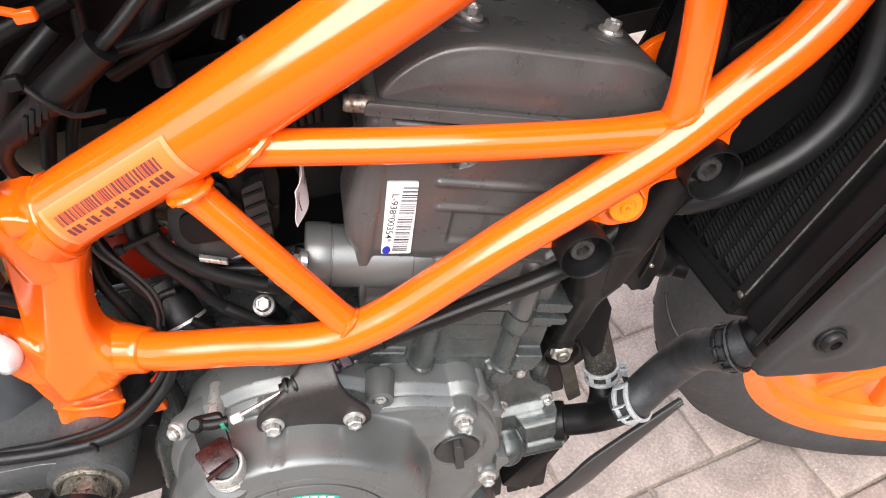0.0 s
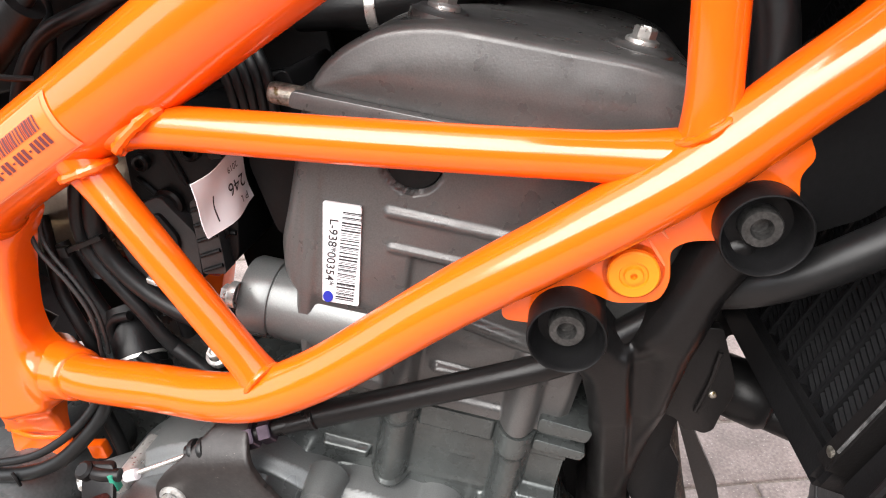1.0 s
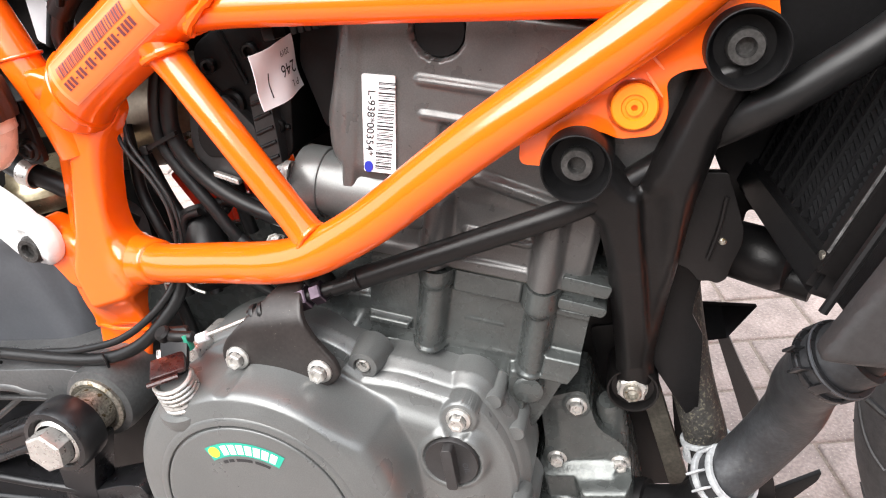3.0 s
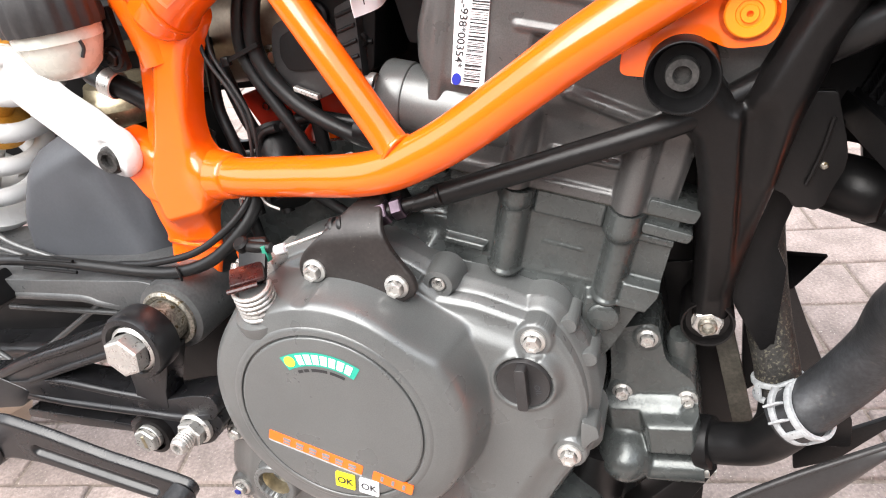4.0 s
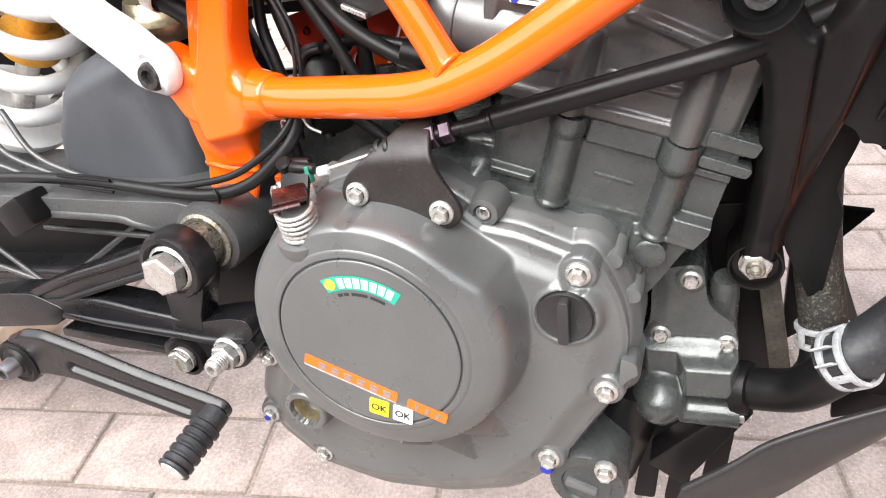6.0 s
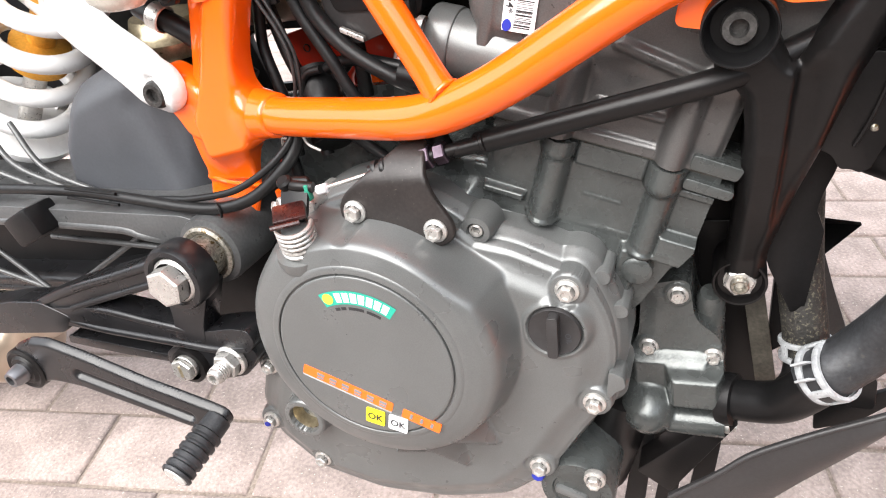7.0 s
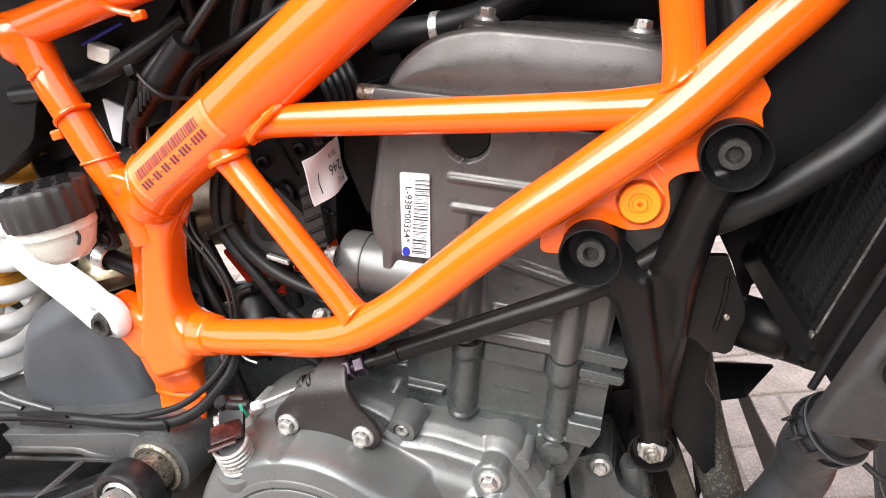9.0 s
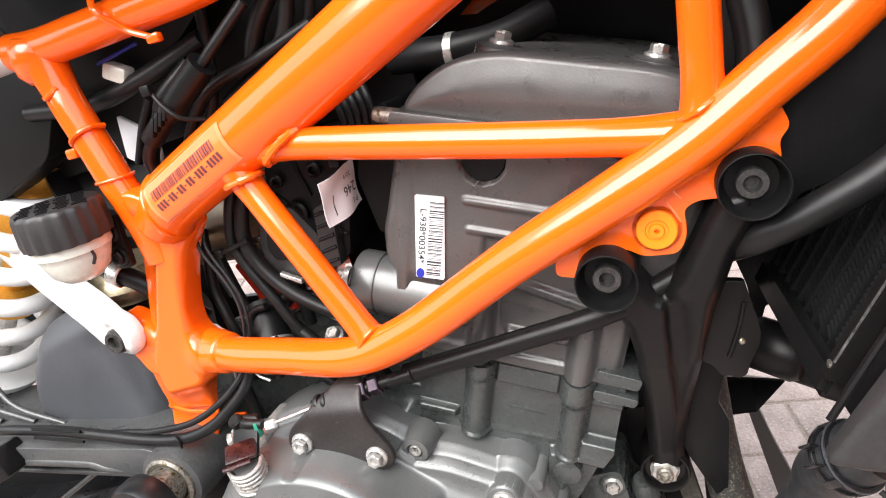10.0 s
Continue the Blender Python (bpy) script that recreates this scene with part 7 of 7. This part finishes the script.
tube("level_mark", [RC + RX * 0.006 + Vector((0.0176, -0.0068, 0)), RC + RX * 0.010 + Vector((0.0196, -0.0060, 0)), RC + RX * 0.014 + Vector((0.0202, -0.0072, 0))], 0.0009, INK, res, "", 8)
slab("reservoir_bracket", rounded([(-0.2130, 0.1920), (-0.1970, 0.1920), (-0.1990, 0.1590), (-0.2100, 0.1590)], 0.003), 0.0215, 0.0255, 0.0008, PLASTIC, res, "black bracket")
for z in (0.1825, 0.1668):
    place("bracket_bolt", bolt_mesh(0.0062, 0.0045, 0.0045), (-0.2045, 0.0215, z), OUT, res).data.materials.append(BLACK)
sw = turned("pressure_canister", (-0.2620, 0.0760, 0.1300), (0.12, -0.1, 1.0), [(0.0, 0.0), (0.0300, 0.0), (0.0320, 0.003), (0.0320, 0.010), (0.0280, 0.0125), (0.0240, 0.016), (0.0220, 0.022), (0.0, 0.024)], BRASS, motorcycle, "pale gold pressed-steel canister", 44)
tube("canister_hose", [(-0.2285, 0.0337, 0.1550), (-0.2160, 0.0385, 0.1440), (-0.205, 0.0430, 0.130), (-0.185, 0.047, 0.110)], 0.0062, RUBBER, sw, "", 20)
turned("hose_crimp", (-0.2290, 0.0335, 0.1555), (0.87, -0.05, -0.48), [(0.0072, 0.0), (0.0080, 0.0006), (0.0080, 0.0085), (0.0072, 0.0090)], STEEL, sw, "bright crimped hose clip", 28)
tube("hose_end", [(-0.2400, 0.0370, 0.1605), (-0.2288, 0.0336, 0.1553)], 0.0064, PLASTIC, sw, "", 18)

# seat-rail end cap, rear tail plastics, muffler
turned("white_end_cap", (-0.2410, 0.0260, 0.2960), (-0.85, -0.45, -0.05), [(0.0, -0.01), (0.0125, -0.01), (0.0130, 0.004), (0.0100, 0.007), (0, 0.008)], WHITE, motorcycle, "white seat-rail end cap", 32)
slab("tail_panel", rounded([(-0.330, 0.210), (-0.262, 0.232), (-0.240, 0.262), (-0.262, 0.300), (-0.330, 0.330)], 0.008), 0.052, 0.075, 0.004, PLASTIC, motorcycle, "dark grey plastic rear panel")
slab("rear_mudguard", rounded([(-0.62, 0.10), (-0.40, 0.030), (-0.20, 0.030), (-0.20, 0.078), (-0.262, 0.080), (-0.272, 0.118), (-0.20, 0.140), (-0.20, 0.30), (-0.62, 0.36)], 0.004), 0.165, 0.172, 0.001, PLASTIC, motorcycle, "black plastic rear mudguard")
turned("air_filter_duct", (-0.2450, 0.1000, 0.2250), (0.2, -1, 0.2), [(0.0, -0.02), (0.060, -0.02), (0.062, 0.008), (0.056, 0.014), (0.050, 0.006), (0.046, -0.002), (0, -0.002)], PLASTIC, motorcycle, "glossy black round duct", 44)
tube("muffler", [(-0.470, 0.070, -0.070), (-0.560, 0.080, -0.110), (-0.650, 0.085, -0.1350), (-0.850, 0.090, -0.100)], lambda s: 0.020 + 0.028 * float(step(np.float64(s), 0.35, 0.55)), MUFFLER, motorcycle, "brushed bronze-toned metal muffler", 32)


# ---- wheels ----
def wheel(name, centre, axle, tyre_r, tyre_w, rim_r, label):
    """A road wheel: tyre with grooves, painted rim and five spokes, hub and disc."""
    ax = Vector(axle).normalized()
    bm = bmesh.new()
    half = tyre_w / 2
    prof = []
    for k in range(25):
        a = math.pi * (k / 24) - math.pi / 2
        r = rim_r + 0.006 + (tyre_r - rim_r - 0.006) * max(0.0, math.cos(a)) ** 0.55
        prof.append((r, half * math.sin(a)))
    lathe(bm, centre, ax, [(rim_r - 0.012, -half * 0.80), (rim_r, -half * 0.92)] + prof + [(rim_r, half * 0.92), (rim_r - 0.012, half * 0.80)], 96)
    w = part(name, bm, TYRE, motorcycle, label)
    rim = turned("rim", centre, ax, [(rim_r - 0.030, -half * 0.55), (rim_r - 0.014, -half * 0.80), (rim_r + 0.004, -half * 0.90), (rim_r + 0.004, -half * 0.80), (rim_r - 0.016, -half * 0.62), (rim_r - 0.018, half * 0.62), (rim_r + 0.004, half * 0.80),
                 (rim_r + 0.005, half * 0.90), (rim_r - 0.004, half * 0.93), (rim_r - 0.020, half * 0.84), (rim_r - 0.024, half * 0.70), (rim_r - 0.034, half * 0.66), (rim_r - 0.040, half * 0.50), (rim_r - 0.030, -half * 0.55)], ORANGE_RIM, w, "glossy orange cast rim", 96)
    x, y, z = frame_of(ax)
    for k in range(10):
        a = 2 * math.pi * (k // 2) / 5 + (0.10 if k % 2 else -0.10) + 0.5
        d = x * math.cos(a) + y * math.sin(a)
        d2 = x * math.cos(a + (0.10 if k % 2 else -0.10)) + y * math.sin(a + (0.10 if k % 2 else -0.10))
        tube("spoke", [Vector(centre) + d * 0.035 + z * half * 0.1, Vector(centre) + d * 0.12 + z * half * 0.25, Vector(centre) + d2 * (rim_r - 0.034) + z * half * 0.35], lambda s: 0.012 - 0.003 * s, ORANGE_RIM, w, "", 12)
    turned("hub", centre, ax, [(0, -half * 0.8), (0.030, -half * 0.8), (0.038, 0), (0.030, half * 0.8), (0, half * 0.8)], ORANGE_RIM, w, "", 32)
    for k in range(40):
        a = 2 * math.pi * k / 40
        p = []
        for j in range(6):
            s = j / 5
            lat = (0.15 + 0.65 * s) * half * (1 if k % 2 else -1)
            aa = math.asin(min(0.99, abs(lat) / half))
            r = rim_r + 0.006 + (tyre_r - rim_r - 0.006) * max(0.0, math.cos(aa)) ** 0.55 - 0.0002
            b = a + 0.10 * s
            p.append(Vector(centre) + (x * math.cos(b) + y * math.sin(b)) * r + z * lat)
        tube("tread_groove", p, 0.0016, INK, w, "", 6, 4)
    return w


wheel("front_wheel", (0.506, 0.106, -0.163), (-0.2706, -1.0, -0.2111), 0.303, 0.111, 0.226, "orange front wheel with worn grey road tyre")
wheel("rear_wheel", (-0.880, 0.140, 0.064), (0.0, -1.0, 0.0), 0.305, 0.150, 0.226, "orange rear wheel with road tyre")
tube("side_stand", [(-0.060, 0.200, -0.140), (-0.040, 0.330, -0.290), (-0.030, 0.400, -0.3450)], 0.011, BLACK, motorcycle, "black side stand propped on the pavers")


# ---- ground: concrete pavers in stretcher bond ----
ORIGIN, ALONG = BIKE @ Vector((-0.609, 0.143, -0.290)), BIKE.to_3x3() @ Vector((0.963, 0.235, -0.133))
YAW = math.atan2(ALONG.y, ALONG.x)
ground = bpy.data.meshes.new("ground")
ground.from_pydata([(-300, -300, -0.004), (300, -300, -0.004), (300, 300, -0.004), (-300, 300, -0.004)], [], [(0, 1, 2, 3)])
ground.materials.append(SAND)
tagged(new("ground", ground), "sandy grey ground between and beyond the pavers", "ground", kind="structure")


def paver_mesh():
    bm = bmesh.new()
    bmesh.ops.create_cube(bm, size=1.0, matrix=Matrix.Translation((0, 0, -0.02)) @ Matrix.Diagonal((0.1955, 0.0955, 0.04, 1)))
    bmesh.ops.bevel(bm, geom=[e for e in bm.edges if all(v.co.z > -0.001 for v in e.verts)], offset=0.004, segments=2, affect="EDGES", profile=0.5)
    me = bpy.data.meshes.new("paver")
    bm.to_mesh(me)
    bm.free()
    me.polygons.foreach_set("use_smooth", [True] * len(me.polygons))
    me.materials.append(PAVER)
    return me


PV = paver_mesh()
pavement = tagged(new("pavement"), "pinkish grey concrete block paving in running bond", "pavement", kind="structure")
rp = random.Random(2)
rest_v, rest_f = [], []
spots = []
for row in range(-34, 46):
    for col in range(-22, 26):
        u = (col + 0.5) * 0.2 + (0.1 if row % 2 == 0 else 0.0)
        v = (row + 0.5) * 0.1
        c, s = math.cos(YAW), math.sin(YAW)
        spots.append((ORIGIN.x + u * c - v * s, ORIGIN.y + u * s + v * c))
spots.sort(key=lambda q: math.hypot((q[0] + 0.0) / 1.3, q[1] - 0.45))
for i, (x, y) in enumerate(spots):
    m = pose(x, y, rp.uniform(-0.0012, 0.0012), rp.uniform(-0.5, 0.5), rp.uniform(-0.4, 0.4), math.degrees(YAW) + rp.uniform(-0.5, 0.5) + (180 if rp.random() < 0.5 else 0))
    if i < 300:
        ob = new("paver", PV)
        ob.parent = pavement
        ob.matrix_local = m
    else:
        k = len(rest_v)
        rest_v += [tuple(m @ v.co) for v in PV.vertices]
        rest_f += [tuple(k + j for j in p.vertices) for p in PV.polygons]
far = bpy.data.meshes.new("far_pavers")
far.from_pydata(rest_v, [], rest_f)
far.materials.append(PAVER)
ob = tagged(new("far_pavers", far), kind="stuff")
ob.parent = pavement


# ---- unseen walls that close the place behind the camera, added to shape light ----
def unseen_wall(name, x, y, rz, length, tall):
    bm = bmesh.new()
    bmesh.ops.create_cube(bm, size=1.0, matrix=pose(x, y, tall / 2, 0, 0, rz) @ Matrix.Diagonal((length, 0.2, tall, 1)))
    me = bpy.data.meshes.new(name)
    bm.to_mesh(me)
    bm.free()
    me.materials.append(UNSEEN_WALL)
    tagged(new(name, me), "plain dark unseen wall, added to shape light and reflections", "wall", kind="structure")


UNSEEN_WALL = material("dark_unseen_wall", (0.10, 0.07, 0.055), 0.9, patch=0.3, patch_size=0.3, grain=0.3, grain_size=0.03)
# Heights set how much low sky the walls block from the tubes' reflections.
unseen_wall("wall_south", 0.0, -4.2, 0, 10.0, 2.3)
unseen_wall("wall_west", -4.2, 1.0, 90, 9.0, 0.9)
unseen_wall("wall_east", 4.6, 1.0, 90, 9.0, 3.0)
unseen_wall("wall_north", 0.0, 6.4, 0, 10.0, 1.2)
